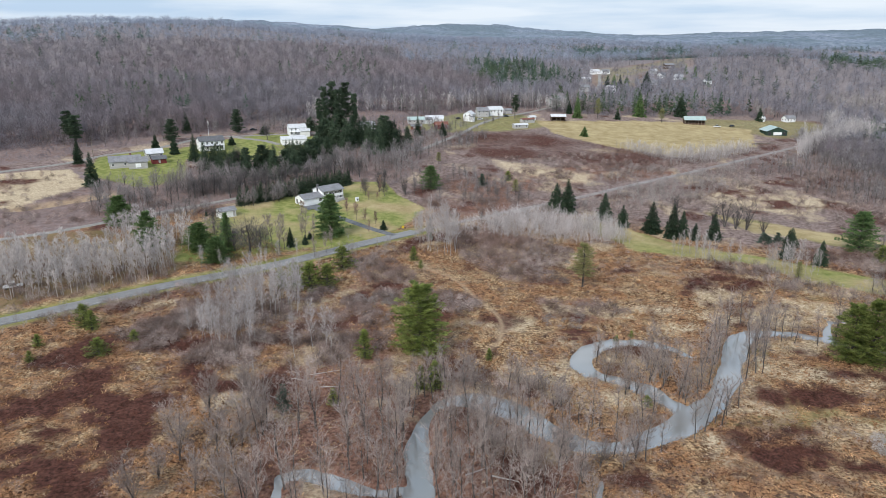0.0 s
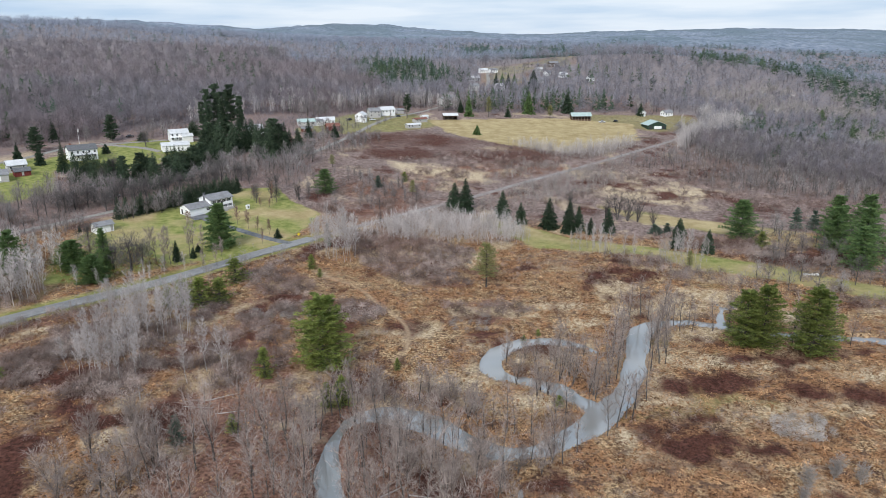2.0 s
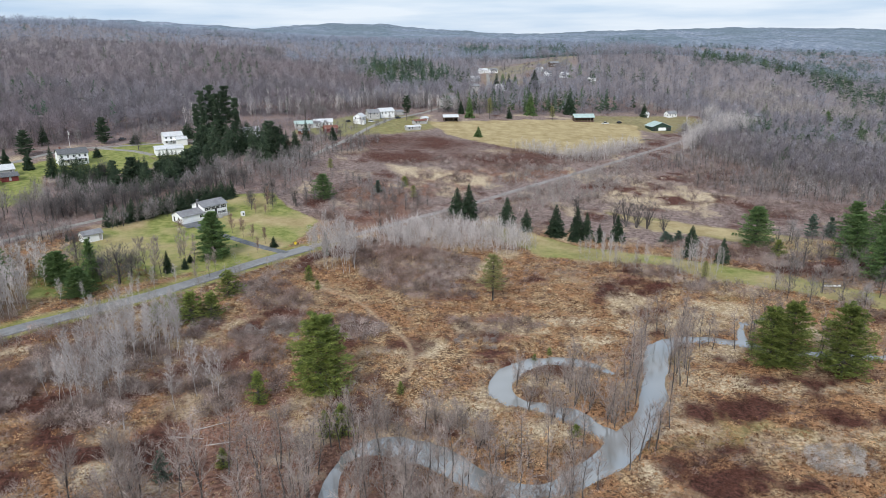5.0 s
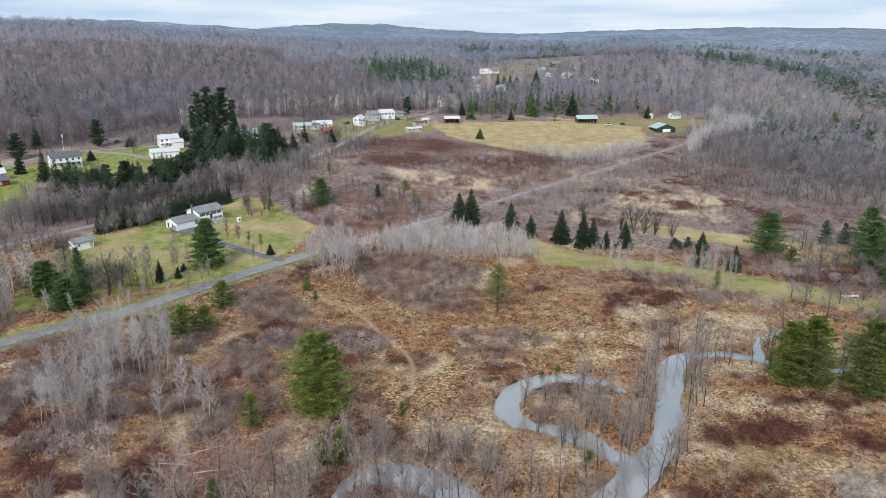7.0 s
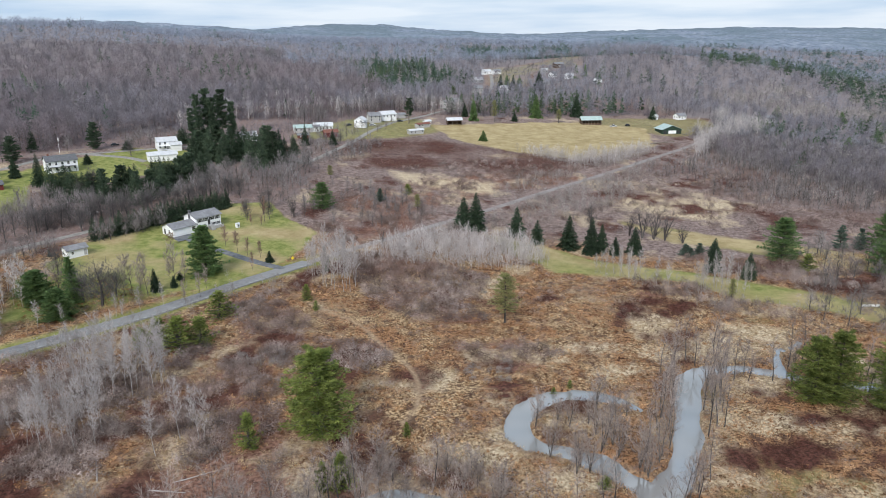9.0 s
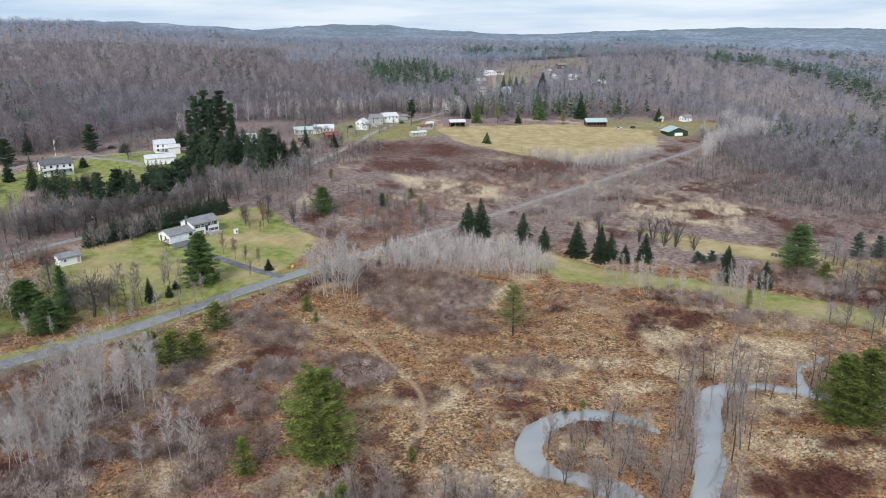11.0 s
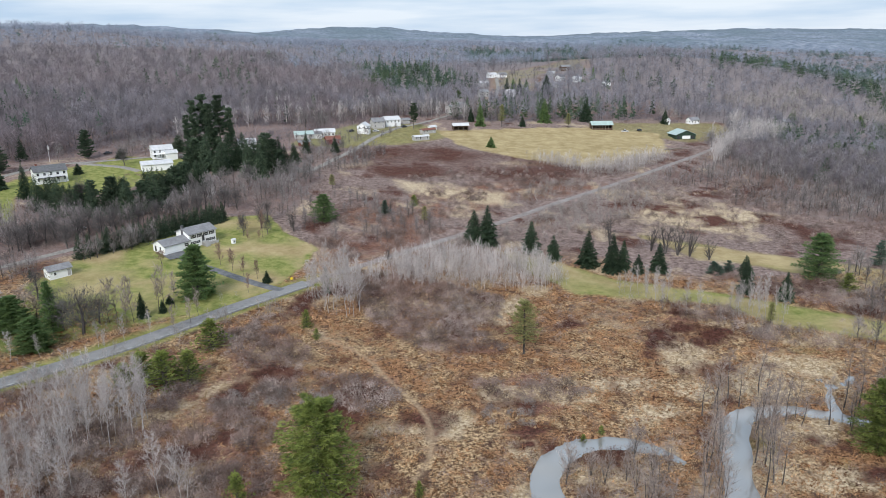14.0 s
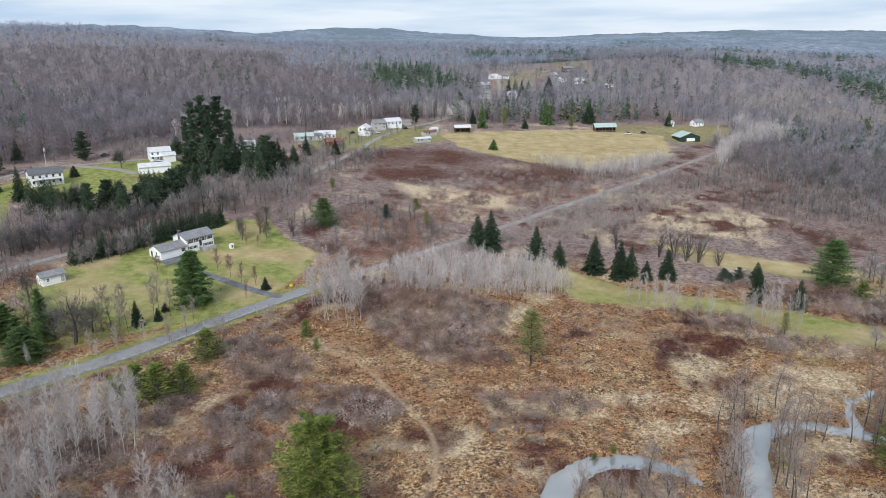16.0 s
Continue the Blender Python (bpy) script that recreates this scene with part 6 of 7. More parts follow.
def rust_at(x, y):
    v = np.clip(2.2 * fbm(x, y, 11, 21) - 0.45 + 0.5 * np.clip((-52 - x) / 14, 0, 1) * np.clip((174 - y) / 10, 0, 1), 0, 1) * 0.8
    for cx, cy, sx, sy in ((62, 123, 10, 9.5), (80, 144.5, 8.5, 4.4), (74.5, 141.5, 5.5, 2.4), (95, 137, 5.5, 4), (106, 155, 20, 2.6), (106, 132.5, 5.5, 3.6), (74, 116, 4.5, 3), (84, 220, 12, 8), (75, 214, 6, 3.5), (26, 173, 7.5, 1.2), (-25, 209.5, 8, 4), (-83, 121, 3.5, 2.2), (-62, 155, 6, 2.5), (152, 228, 20, 8), (133, 250, 14, 6)):
        v = np.maximum(v, np.exp(-((((x - cx) / sx) ** 2 + ((y - cy) / sy) ** 2) ** 2)))
    return v


x, y, g = field_points(74000, (-120, 188, 96, 262), 71)
r = rust_at(x, y)
pick = g.random(len(x)) < r * 1.1
tagged(strew("rust_brush", np.stack([x[pick], y[pick], g.uniform(0.5, 1.0, pick.sum()), g.uniform(0.5, 1.1, pick.sum())], -1), [((clump(640 + s, 34, 1.0, 1.1, 0.1, 0.4)), np.zeros(34, int)) for s in range(4)], [M_RUST], 16), "low dark rust-brown brush patches in the marsh", "brush", kind="stuff")
ax, ay = g.uniform(-60, 300, 26000), g.uniform(285, 520, 26000)
far_ok = (poly_mask(ax, ay, MEADOW, 1) + poly_mask(ax, ay, STRIP_B, 1) + poly_mask(ax, ay, STRIP, 1) + poly_mask(ax, ay, LAWN, 1) + poly_mask(ax, ay, HOMES, 1) + wooded(ax, ay) < 0.1) & (paved(ax, ay) > 1) & (line_dist(ax, ay, TRACK3) > 2.5) & (poly_mask(ax, ay, PALE, 6, 6, 5) + poly_mask(ax, ay, PALE_B, 6, 5, 6) < 0.5)
reddish = (0.9 * poly_mask(ax, ay, HEATH, 10, 8, 5) + 0.9 * np.maximum(poly_mask(ax, ay, DARK_E, 14, 9, 27), poly_mask(ax, ay, RED_E, 6, 6, 26)) + 0.5 * fbm(ax, ay, 25, 17)) > 0.55
sparse = fbm(ax, ay, 17, 63) > np.where(reddish, -0.45, -0.05)
low_clump = [((clump(740 + s, 17, 1.4, 1.3, 0.16, 0.5)), np.zeros(17, int)) for s in range(5)]
for name, ok, m, text in (("far_red_brush", far_ok & sparse & reddish, M_FRUST, "low dark red brush on the valley's far meadows"), ("far_brush", far_ok & sparse & ~reddish, M_FSHRUB, "low mauve-grey leafless brush on the valley's far meadows")):
    tagged(strew(name, np.stack([ax[ok], ay[ok], g.uniform(0.7, 1.5, ok.sum()), g.uniform(0.5, 1.3, ok.sum())], -1), low_clump, [m], 31), text, "brush", kind="stuff")
tuft = [((shrub(660 + s, 9, 0.62, 0.75, 0.17, 0.6)), np.zeros(9, int)) for s in range(8)]
light = (g.random(len(x)) < np.where(((x > 45) & (y < 165)) | ((x < -60) & (y < 172)), 0.0, 0.3) + np.where(((x > 45) & (y < 165)) | ((x < -60) & (y < 172)), 0.6, 1.4) * fbm(x, y, 13, 11)) & ~pick & (r < 0.35)
dull = ~light & ~pick & (r < 0.35)
bare = (poly_mask(x, y, FORE, 5, 4, 8) > 0.5) & (g.random(len(x)) < 0.75)
light, dull = light & ~bare, dull & ~bare
tagged(strew("straw_grass", np.stack([x[light], y[light], g.uniform(0.6, 1.3, light.sum()), g.uniform(0.5, 1.1, light.sum())], -1), tuft, [M_STRAW], 17, tilt=0.3), "bleached straw-coloured marsh grass tussocks", "grass", kind="stuff")
tagged(strew("tawny_grass", np.stack([x[dull], y[dull], g.uniform(0.6, 1.3, dull.sum()), g.uniform(0.5, 1.1, dull.sum())], -1), tuft, [M_SEDGE], 18, tilt=0.3), "tawny brown marsh grass tussocks", "grass", kind="stuff")

# ---- buildings ----


def part(name, bm, material, parent, label=""):
    me = bpy.data.meshes.new(name)
    bm.normal_update()
    bm.to_mesh(me)
    bm.free()
    me.materials.append(material)
    ob = new(name, me)
    ob.parent = parent
    if label:
        ob["label"] = label
    return ob


def box(bm, x0, x1, y0, y1, z0, z1, m=None):
    v = [bm.verts.new(p) for p in ((x0, y0, z0), (x1, y0, z0), (x1, y1, z0), (x0, y1, z0), (x0, y0, z1), (x1, y0, z1), (x1, y1, z1), (x0, y1, z1))]
    for q in ((3, 2, 1, 0), (4, 5, 6, 7), (0, 1, 5, 4), (1, 2, 6, 5), (2, 3, 7, 6), (3, 0, 4, 7)):
        bm.faces.new([v[i] for i in q])
    if m is not None:
        bmesh.ops.transform(bm, matrix=m, verts=v)
    return bm


def gable_walls(L, W, H, rise, x0=0.0, y0=0.0, z0=-1.2):
    bm = bmesh.new()
    ends = []
    for x in (x0 - L / 2, x0 + L / 2):
        ends.append([bm.verts.new(p) for p in ((x, y0 - W / 2, z0), (x, y0 + W / 2, z0), (x, y0 + W / 2, H), (x, y0, H + rise), (x, y0 - W / 2, H))])
    a, b = ends
    bm.faces.new(a[::-1])
    bm.faces.new(b)
    for i in range(5):
        j = (i + 1) % 5
        bm.faces.new((a[i], a[j], b[j], b[i]))
    return bm


def gable_roof(L, W, H, rise, over=0.45, thick=0.18, x0=0.0, y0=0.0):
    bm = bmesh.new()
    k = rise / (W / 2)
    for s in (-1, 1):
        prof = [(0, H + rise + 0.03), (s * (W / 2 + over), H - k * over + 0.03), (s * (W / 2 + over), H - k * over + 0.03 + thick), (0, H + rise + 0.03 + thick)]
        ends = [[bm.verts.new((x, y0 + y, z)) for y, z in prof] for x in (x0 - L / 2 - over, x0 + L / 2 + over)]
        bm.faces.new(ends[0] if s > 0 else ends[0][::-1])
        bm.faces.new(ends[1][::-1] if s > 0 else ends[1])
        for i in range(4):
            j = (i + 1) % 4
            f = (ends[0][i], ends[1][i], ends[1][j], ends[0][j])
            bm.faces.new(f if s > 0 else f[::-1])
    bmesh.ops.recalc_face_normals(bm, faces=bm.faces)
    return bm


FACES = {"front": (0, -1, 0), "back": (0, 1, 180), "left": (-1, 0, -90), "right": (1, 0, 90)}


def on_wall(face, u, L, W, x0=0.0, y0=0.0):
    """The pose of a wall's surface at u metres along it: x to its right, -y outwards."""
    sx, sy, turn = FACES[face]
    return Matrix.Translation((x0 + sx * L / 2, y0 + sy * W / 2, 0)) @ pose(0, 0, 0, 0, 0, turn) @ Matrix.Translation((u, 0, 0))


def window(parent, m, z, w, h, trim=None, shutters=False):
    bm = bmesh.new()
    for a in ((-w / 2 - 0.09, -w / 2, z, z + h), (w / 2, w / 2 + 0.09, z, z + h), (-w / 2 - 0.09, w / 2 + 0.09, z + h, z + h + 0.09), (-w / 2 - 0.12, w / 2 + 0.12, z - 0.1, z), (-w / 2, w / 2, z + h / 2 - 0.03, z + h / 2 + 0.03)):
        box(bm, a[0], a[1], -0.08, 0.02, a[2], a[3], m)
    fr = part("window", bm, trim or M_WHITE, parent)
    part("pane", box(bmesh.new(), -w / 2, w / 2, -0.03, 0.01, z, z + h, m), M_GLASS, fr)
    if shutters:
        for s in (-1, 1):
            c = s * (w / 2 + 0.32)
            part("shutter", box(bmesh.new(), c - 0.2, c + 0.2, -0.06, 0.02, z - 0.05, z + h + 0.05, m), M_SHUT_SHADE, fr)


def door(parent, m, w=0.95, h=2.05, z=0.05, material=None, name="door"):
    bm = box(bmesh.new(), -w / 2, w / 2, -0.06, 0.02, z, z + h, m)
    n = 4 if w > 2 else 2
    for i in range(n):
        box(bm, -w / 2 + 0.12, w / 2 - 0.12, -0.085, -0.05, z + 0.12 + i * (h - 0.1) / n, z - 0.02 + (i + 1) * (h - 0.1) / n, m)
    return part(name, bm, material or M_GREYW, parent)


def root_at(name, x, y, rot, label, cat, group="", half=5.0):
    a = np.linspace(0, 2 * np.pi, 9)
    z = float(np.mean(height(x + half * np.cos(a), y + half * np.sin(a))))
    ob = new(name)
    ob.matrix_basis = pose(x, y, z + 0.15, 0, 0, rot)
    return tagged(ob, label, cat, group)


def simple_house(name, x, y, rot, L, W, H, rise, wall, roof, label, cat="house", rows=(1.0,), ends=True, doors=(0.0,), chimney=None, win=(1.0, 1.2), step=2.6, group="", over=0.45):
    r = root_at(name, x, y, rot, label, cat, group, min(L, W) / 2)
    part("wall", gable_walls(L, W, H, rise), wall, r)
    part("roof", gable_roof(L, W, H, rise, over), roof, r)
    for u in doors:
        door(r, on_wall("front", u, L, W))
    for z in rows:
        n = max(1, int(L / step))
        for i in range(n):
            u = (i + 0.5) * L / n - L / 2
            for face in ("front", "back"):
                if z < 2 and face == "front" and any(abs(u - d) < 1.2 for d in doors):
                    continue
                window(r, on_wall(face, u, L, W), z, *win)
        if ends:
            for face in ("left", "right"):
                for u in (-W / 4, W / 4):
                    window(r, on_wall(face, u, L, W), z, win[0] * 0.9, win[1])
    if chimney is not None:
        bm = box(bmesh.new(), chimney - 0.4, chimney + 0.4, 0.3, 1.0, H * 0.5, H + rise + 0.9)
        box(bm, chimney - 0.47, chimney + 0.47, 0.23, 1.07, H + rise + 0.9, H + rise + 1.02)
        part("chimney", bm, M_BRICK, r)
    return r


# the split-level house on the lawn: a two-storey block and a lower garage wing
home = root_at("house", -68.2, 310.3, 46.4, "white split-level house with grey shingle roof and attached garage", "house", half=6)
part("wall", gable_walls(11.2, 8.2, 4.7, 1.7, 4.6, 0.6), M_WHITE, home)
part("wall", gable_walls(10.2, 7.4, 2.6, 1.6, -6.1, 0.0), M_WHITE, home, "low white garage wing")
part("roof", gable_roof(11.2, 8.2, 4.7, 1.7, 0.5, 0.18, 4.6, 0.6), M_SHINGLE, home)
part("roof", gable_roof(10.2, 7.4, 2.6, 1.6, 0.4, 0.16, -6.1, 0.0), M_SHINGLE, home)
for u in (-3.9, -1.3, 1.3, 3.9):
    window(home, on_wall("front", u, 11.2, 8.2, 4.6, 0.6), 3.05, 1.15, 1.2, None, True)
for u in (-4.0, -2.4, 2.2, 4.0):
    window(home, on_wall("front", u, 11.2, 8.2, 4.6, 0.6), 0.9, 1.1, 0.95, None, True)
door(home, on_wall("front", 0.1, 11.2, 8.2, 4.6, 0.6), 1.0, 2.1, 1.3, M_SHUT_SHADE)
for z in (0.9, 3.05):
    for u in (-2, 2):
        window(home, on_wall("right", u, 11.2, 8.2, 4.6, 0.6), z, 1.1, 1.1)
        window(home, on_wall("back", u, 11.2, 8.2, 4.6, 0.6), z, 1.1, 1.1)
for u in (-2.2, 0.9):
    door(home, on_wall("front", u, 10.2, 7.4, -6.1, 0.0), 2.6, 2.15, 0.02, M_WHITE, "garage_door")
window(home, on_wall("front", 3.6, 10.2, 7.4, -6.1, 0.0), 0.9, 1.6, 1.2)
window(home, on_wall("left", 1.0, 10.2, 7.4, -6.1, 0.0), 1.0, 0.9, 1.1)
door(home, on_wall("left", -2.0, 10.2, 7.4, -6.1, 0.0), 0.9, 2.05, 0.05, M_SHUT_SHADE)
bm = box(bmesh.new(), -1.35, -0.55, 0.2, 1.0, 2.0, 7.4)
box(bm, -1.42, -0.48, 0.13, 1.07, 7.4, 7.52)
part("chimney", bm, M_DSHINGLE, home)
bm = bmesh.new()
for k in range(5):
    box(bm, 3.9, 5.6, -5.3 - 0.0 - 0.28 * k, -3.7, -0.6, 1.2 - 0.22 * k)
part("steps", bm, M_GREYW, home, "pale grey front steps")
bm = box(bmesh.new(), 5.7, 10.0, -5.2, -3.75, -0.4, 0.5)
for k in range(6):
    box(bm, 5.75 + k * 0.83, 5.85 + k * 0.83, -5.18, -5.08, 0.5, 1.3)
box(bm, 5.7, 10.0, -5.2, -5.1, 1.3, 1.38)
part("porch", bm, M_GREYW, home, "pale grey wooden porch deck")
apron = ribbon("driveway_apron", [(-67.4, 297.4), (-69.6, 300.2), (-71.4, 302.2)], 3.6, 0.1, M_DARKASPH, "dark asphalt apron before the garage", "driveway")

shed = simple_house("shed", -101.8, 280.8, 44, 6.8, 4.4, 2.6, 1.1, M_WHITE, M_SHINGLE, "small white shed with a grey shingle roof on the lawn", "shed", (1.0,), False, (2.6,), None, (0.7, 0.9), 3.0)
window(shed, on_wall("left", -1.0, 6.8, 4.4), 1.0, 0.8, 0.9)

box_house = root_at("well_house", -51.9, 312.7, 40, "little white well house with a dark panel standing for a shaded opening on the lawn", "shed", half=1)
part("wall", gable_walls(1.3, 1.2, 1.3, 0.4), M_WHITE, box_house)
part("roof", gable_roof(1.3, 1.2, 1.3, 0.4, 0.15, 0.06), M_WROOF, box_house)
# the hole's shade is a dark panel on the closed front wall
part("opening", box(bmesh.new(), -0.3, 0.3, -0.63, -0.59, 0.3, 1.0), M_SHUT_SHADE, box_house, "dark panel standing for a shaded opening")

# houses along the lane
farmhouse = simple_house("house", -153.3, 404.8, 33, 14, 9, 5.4, 2.2, M_WHITE, M_DSHINGLE, "white two-storey house with a dark grey roof", "house", (1.0, 3.6), True, (1.0,), -5.0)
bm = box(bmesh.new(), -5.8, 5.8, -6.6, -4.5, 2.45, 2.6)
for u in (-5.6, -2.8, 0, 2.8, 5.6):
    box(bm, u - 0.07, u + 0.07, -6.5, -6.36, -0.5, 2.45)
part("porch_roof", bm, M_DSHINGLE, farmhouse)
white_house = simple_house("house", -116, 461, 25, 11, 8, 4.8, 2.0, M_WHITE, M_WROOF, "tall white farmhouse with a pale roof and porches", "house", (1.0, 3.2), True, (0.0,), 2.0)
part("wall", gable_walls(6, 5, 3.0, 1.4, 4.0, -6.0), M_WHITE, white_house, "low white side wing")
part("roof", gable_roof(6, 5, 3.0, 1.4, 0.4, 0.15, 4.0, -6.0), M_WROOF, white_house)
bm = bmesh.new()
box(bm, -6, 1, -7.2, -4.5, 0.1, 0.3)
box(bm, -6, 1, -7.3, -4.5, 2.5, 2.65)
for u in (-5.9, -3.6, -1.3, 0.9):
    box(bm, u - 0.08, u + 0.08, -7.1, -6.94, 0.3, 2.5)
part("porch", bm, M_WHITE, white_house)
garage = simple_house("garage", -111, 432, 22, 15, 8.5, 3.0, 1.5, M_WHITE, M_WROOF, "long white metal garage with a pale roof", "garage", (), False, (), None)
for u in (-2.2, 2.2):
    door(garage, on_wall("left", u, 15, 8.5), 2.8, 2.3, 0.02, M_WHITE, "garage_door")
grey = simple_house("house", -181, 356, 28, 15, 8, 3.0, 2.4, M_GREYW, M_SHINGLE, "low grey house with crossing gable roofs", "house", (1.0,), True, (-2.0,), 3.0)
part("wall", gable_walls(9, 6.5, 2.9, 2.0, 6.0, -4.5), M_GREYW, grey, "grey garage wing")
part("roof", gable_roof(9, 6.5, 2.9, 2.0, 0.4, 0.15, 6.0, -4.5), M_SHINGLE, grey)
door(grey, on_wall("front", 0, 9, 6.5, 6.0, -4.5), 2.6, 2.1, 0.02, M_WHITE, "garage_door")
simple_house("barn", -174, 375, 35, 8.5, 6.5, 3.4, 2.0, M_GREYW, M_WROOF, "pale grey barn beside the grey house", "barn", (1.6,), True, (0.0,), None)
simple_house("barn", -168, 367, 35, 7, 5, 2.2, 1.4, M_REDW, M_DSHINGLE, "small dark red barn on the lawn", "barn", (), False, (0.0,), None)
simple_house("house", -42, 524, 10, 12, 8, 2.8, 1.7, M_GREYW, M_GROOF, "low ranch house with a pale grey-green roof", "house", (1.0,), True, (2.0,), 4.0)
ranch = simple_house("house", -28.5, 531, 6, 13, 8.5, 3.0, 1.9, M_WHITE, M_WROOF, "white ranch house with a pale metal roof", "house", (1.0,), True, (-2.0,), None)
part("wall", gable_walls(6, 5.5, 2.7, 1.3, -5.5, -4.5), M_WHITE, ranch, "low white side wing")
part("roof", gable_roof(6, 5.5, 2.7, 1.3, 0.35, 0.14, -5.5, -4.5), M_SHINGLE, ranch)
simple_house("shed", -40, 500, 12, 7, 5, 2.2, 1.0, M_BRICK, M_SHINGLE, "low brick outbuilding with a grey roof", "shed", (0.9,), False, (0.0,), None, (0.8, 0.8))
brown_shed = simple_house("shed", -22.5, 507, 14, 9, 6, 2.9, 1.7, M_REDW, M_BRICK, "dark red board shed with a reddish roof", "shed", (), False, (0.0,), None)
door(brown_shed, on_wall("left", 0, 9, 6), 2.6, 2.2, 0.02, M_SHUT_SHADE, "garage_door")
simple_house("house", -73, 487, 20, 10, 7, 3.6, 2.4, M_WHITE, M_WROOF, "white house half hidden by dark pines", "house", (1.0, 2.8), True, (0.0,), None)
gabled = simple_house("house", -2.5, 549, 74, 9, 7, 4.4, 2.2, M_WHITE, M_WROOF, "white two-storey house with a front gable", "house", (1.0, 3.0), True, (0.0,), None)
part("wall", gable_walls(5, 8, 2.6, 1.0, -4.6, -1.5), M_WHITE, gabled, "low white front wing")
part("roof", gable_roof(5, 8, 2.6, 1.0, 0.3, 0.13, -4.6, -1.5), M_SHINGLE, gabled)
simple_house("house", 7.5, 568, 16, 9, 8, 4.6, 2.3, M_GREYW, M_SHINGLE, "grey house with upper windows and a dark roof", "house", (1.0, 3.2), True, (0.0,), 2.0)
simple_house("garage", 17.5, 578, 24, 12, 9, 4.4, 2.2, M_WHITE, M_WROOF, "tall white garage with a wide pale roof", "garage", (2.6,), False, (2.0,), None)
simple_house("shed", 29, 590, 24, 6, 5, 2.5, 1.1, M_GREYW, M_SHINGLE, "small grey shed beside the white garage", "shed", (), False, (0.0,), None)
simple_house("trailer", 35.5, 524, 24, 11, 4.2, 2.3, 0.8, M_GREYW, M_WROOF, "pale mobile home at the meadow's edge", "trailer", (0.9,), False, (1.0,), None)
simple_house("trailer", 42.5, 549, 30, 11, 4.2, 2.4, 0.8, M_GREYW, M_BRICK, "mobile home with a rusty brown roof", "trailer", (0.9,), False, (1.0,), None)
simple_house("shed", 47, 562, 30, 5, 4, 2.2, 0.9, M_WHITE, M_WROOF, "small white shed by the lane", "shed", (), False, (0.0,), None)
hut = root_at("pole_barn", 67.6, 563, 2, "open-fronted pole barn with a pale metal roof", "barn", half=4)
for u in (-5.2, -1.7, 1.7, 5.2):
    part("post", box(bmesh.new(), u - 0.15, u + 0.15, -3.5, -3.2, -1.0, 3.6), M_WOOD, hut)
bm = bmesh.new()
box(bm, -5.3, 5.3, 3.3, 3.5, -1, 3.3)
box(bm, -5.4, -5.2, -3.5, 3.5, -1, 3.4)
box(bm, 5.2, 5.4, -3.5, 3.5, -1, 3.4)
box(bm, -5.3, 5.3, -3.5, -3.4, 2.5, 3.6)
part("wall", bm, M_BROWNW, hut)
part("roof", gable_roof(11, 7.5, 3.4, 1.5, 0.6), M_WROOF, hut)
barn = root_at("barn", 177.5, 574, -4, "long open barn with a pale green metal roof", "barn", half=5)
bm = bmesh.new()
box(bm, -7.8, 7.8, 3.8, 4.0, -1.5, 3.4)
box(bm, -7.8, -7.6, -4.0, 4.0, -1.5, 3.4)
box(bm, 7.6, 7.8, -4.0, 4.0, -1.5, 3.4)
box(bm, -7.8, 7.8, -4.0, -3.85, -1.0, 0.7)
part("wall", bm, M_BROWNW, barn)
for u in range(7):
    part("post", box(bmesh.new(), -7.5 + u * 2.5 - 0.12, -7.5 + u * 2.5 + 0.12, -4.12, -3.86, -1.2, 3.5), M_WOOD, barn)
part("roof", gable_roof(15.6, 8, 3.4, 2.2, 0.7), M_GROOF, barn)
horse_barn = root_at("barn", 228, 543, 92, "dark green barn with pale roof and white doors", "barn", half=5)
part("wall", gable_walls(13, 15, 2.8, 2.9), M_DARKW, horse_barn)
part("roof", gable_roof(13, 15, 2.8, 2.9, 0.8), M_GROOF, horse_barn)
door(horse_barn, on_wall("left", 0.4, 13, 15), 6.2, 2.3, -0.3, M_WHITE, "garage_door")
# dark panels laid on the wall stand in for shaded openings
for u in (-5.4, 5.4):
    door(horse_barn, on_wall("left", u, 13, 15), 2.4, 2.3, -0.3, M_SHUT_SHADE, "shaded_opening")
for n, (x, y, rot, L, W, H, wall, roof) in enumerate([(142, 850, 20, 10, 7, 3, M_WHITE, M_WROOF), (153, 845, 10, 9, 7, 3, M_WHITE, M_SHINGLE), (138, 725, 30, 8, 7, 4.8, M_WHITE, M_WROOF), (204, 827, 10, 7, 6, 3, M_GREYW, M_WROOF), (207, 800, 40, 8, 6, 3.2, M_WHITE, M_SHINGLE), (221, 785, 15, 8, 6, 3.5, M_WHITE, M_WROOF), (228, 855, 5, 11, 8, 3.6, M_BROWNW, M_SHINGLE), (112, 728, 20, 9, 7, 4.8, M_GREYW, M_SHINGLE), (123, 792, 10, 9, 6, 3, M_GREYW, M_WROOF), (244, 759, 20, 7, 6, 3, M_WHITE, M_SHINGLE), (334, 589, 15, 11, 8, 3.6, M_GREYW, M_SHINGLE), (72, 640, 40, 11, 8, 5, M_GREYW, M_SHINGLE), (81, 652, -30, 9, 8, 5, M_GREYW, M_SHINGLE), (191, 763, 30, 8, 6, 3, M_GREYW, M_SHINGLE), (262, 598, 20, 9, 6, 2.8, M_WHITE, M_SHINGLE), (240, 596, 60, 6, 4, 2.4, M_WHITE, M_WROOF)]):
    simple_house("house", x, y, rot, L, W, H, 2.0, wall, roof, "small far house among the trees with " + ("a pale roof" if roof is M_WROOF else "a grey roof"), "house", (1.0,) if H < 4.6 else (1.0, 3.2), True, (0.0,), None, group="village houses")

# poles, vehicles, clutter


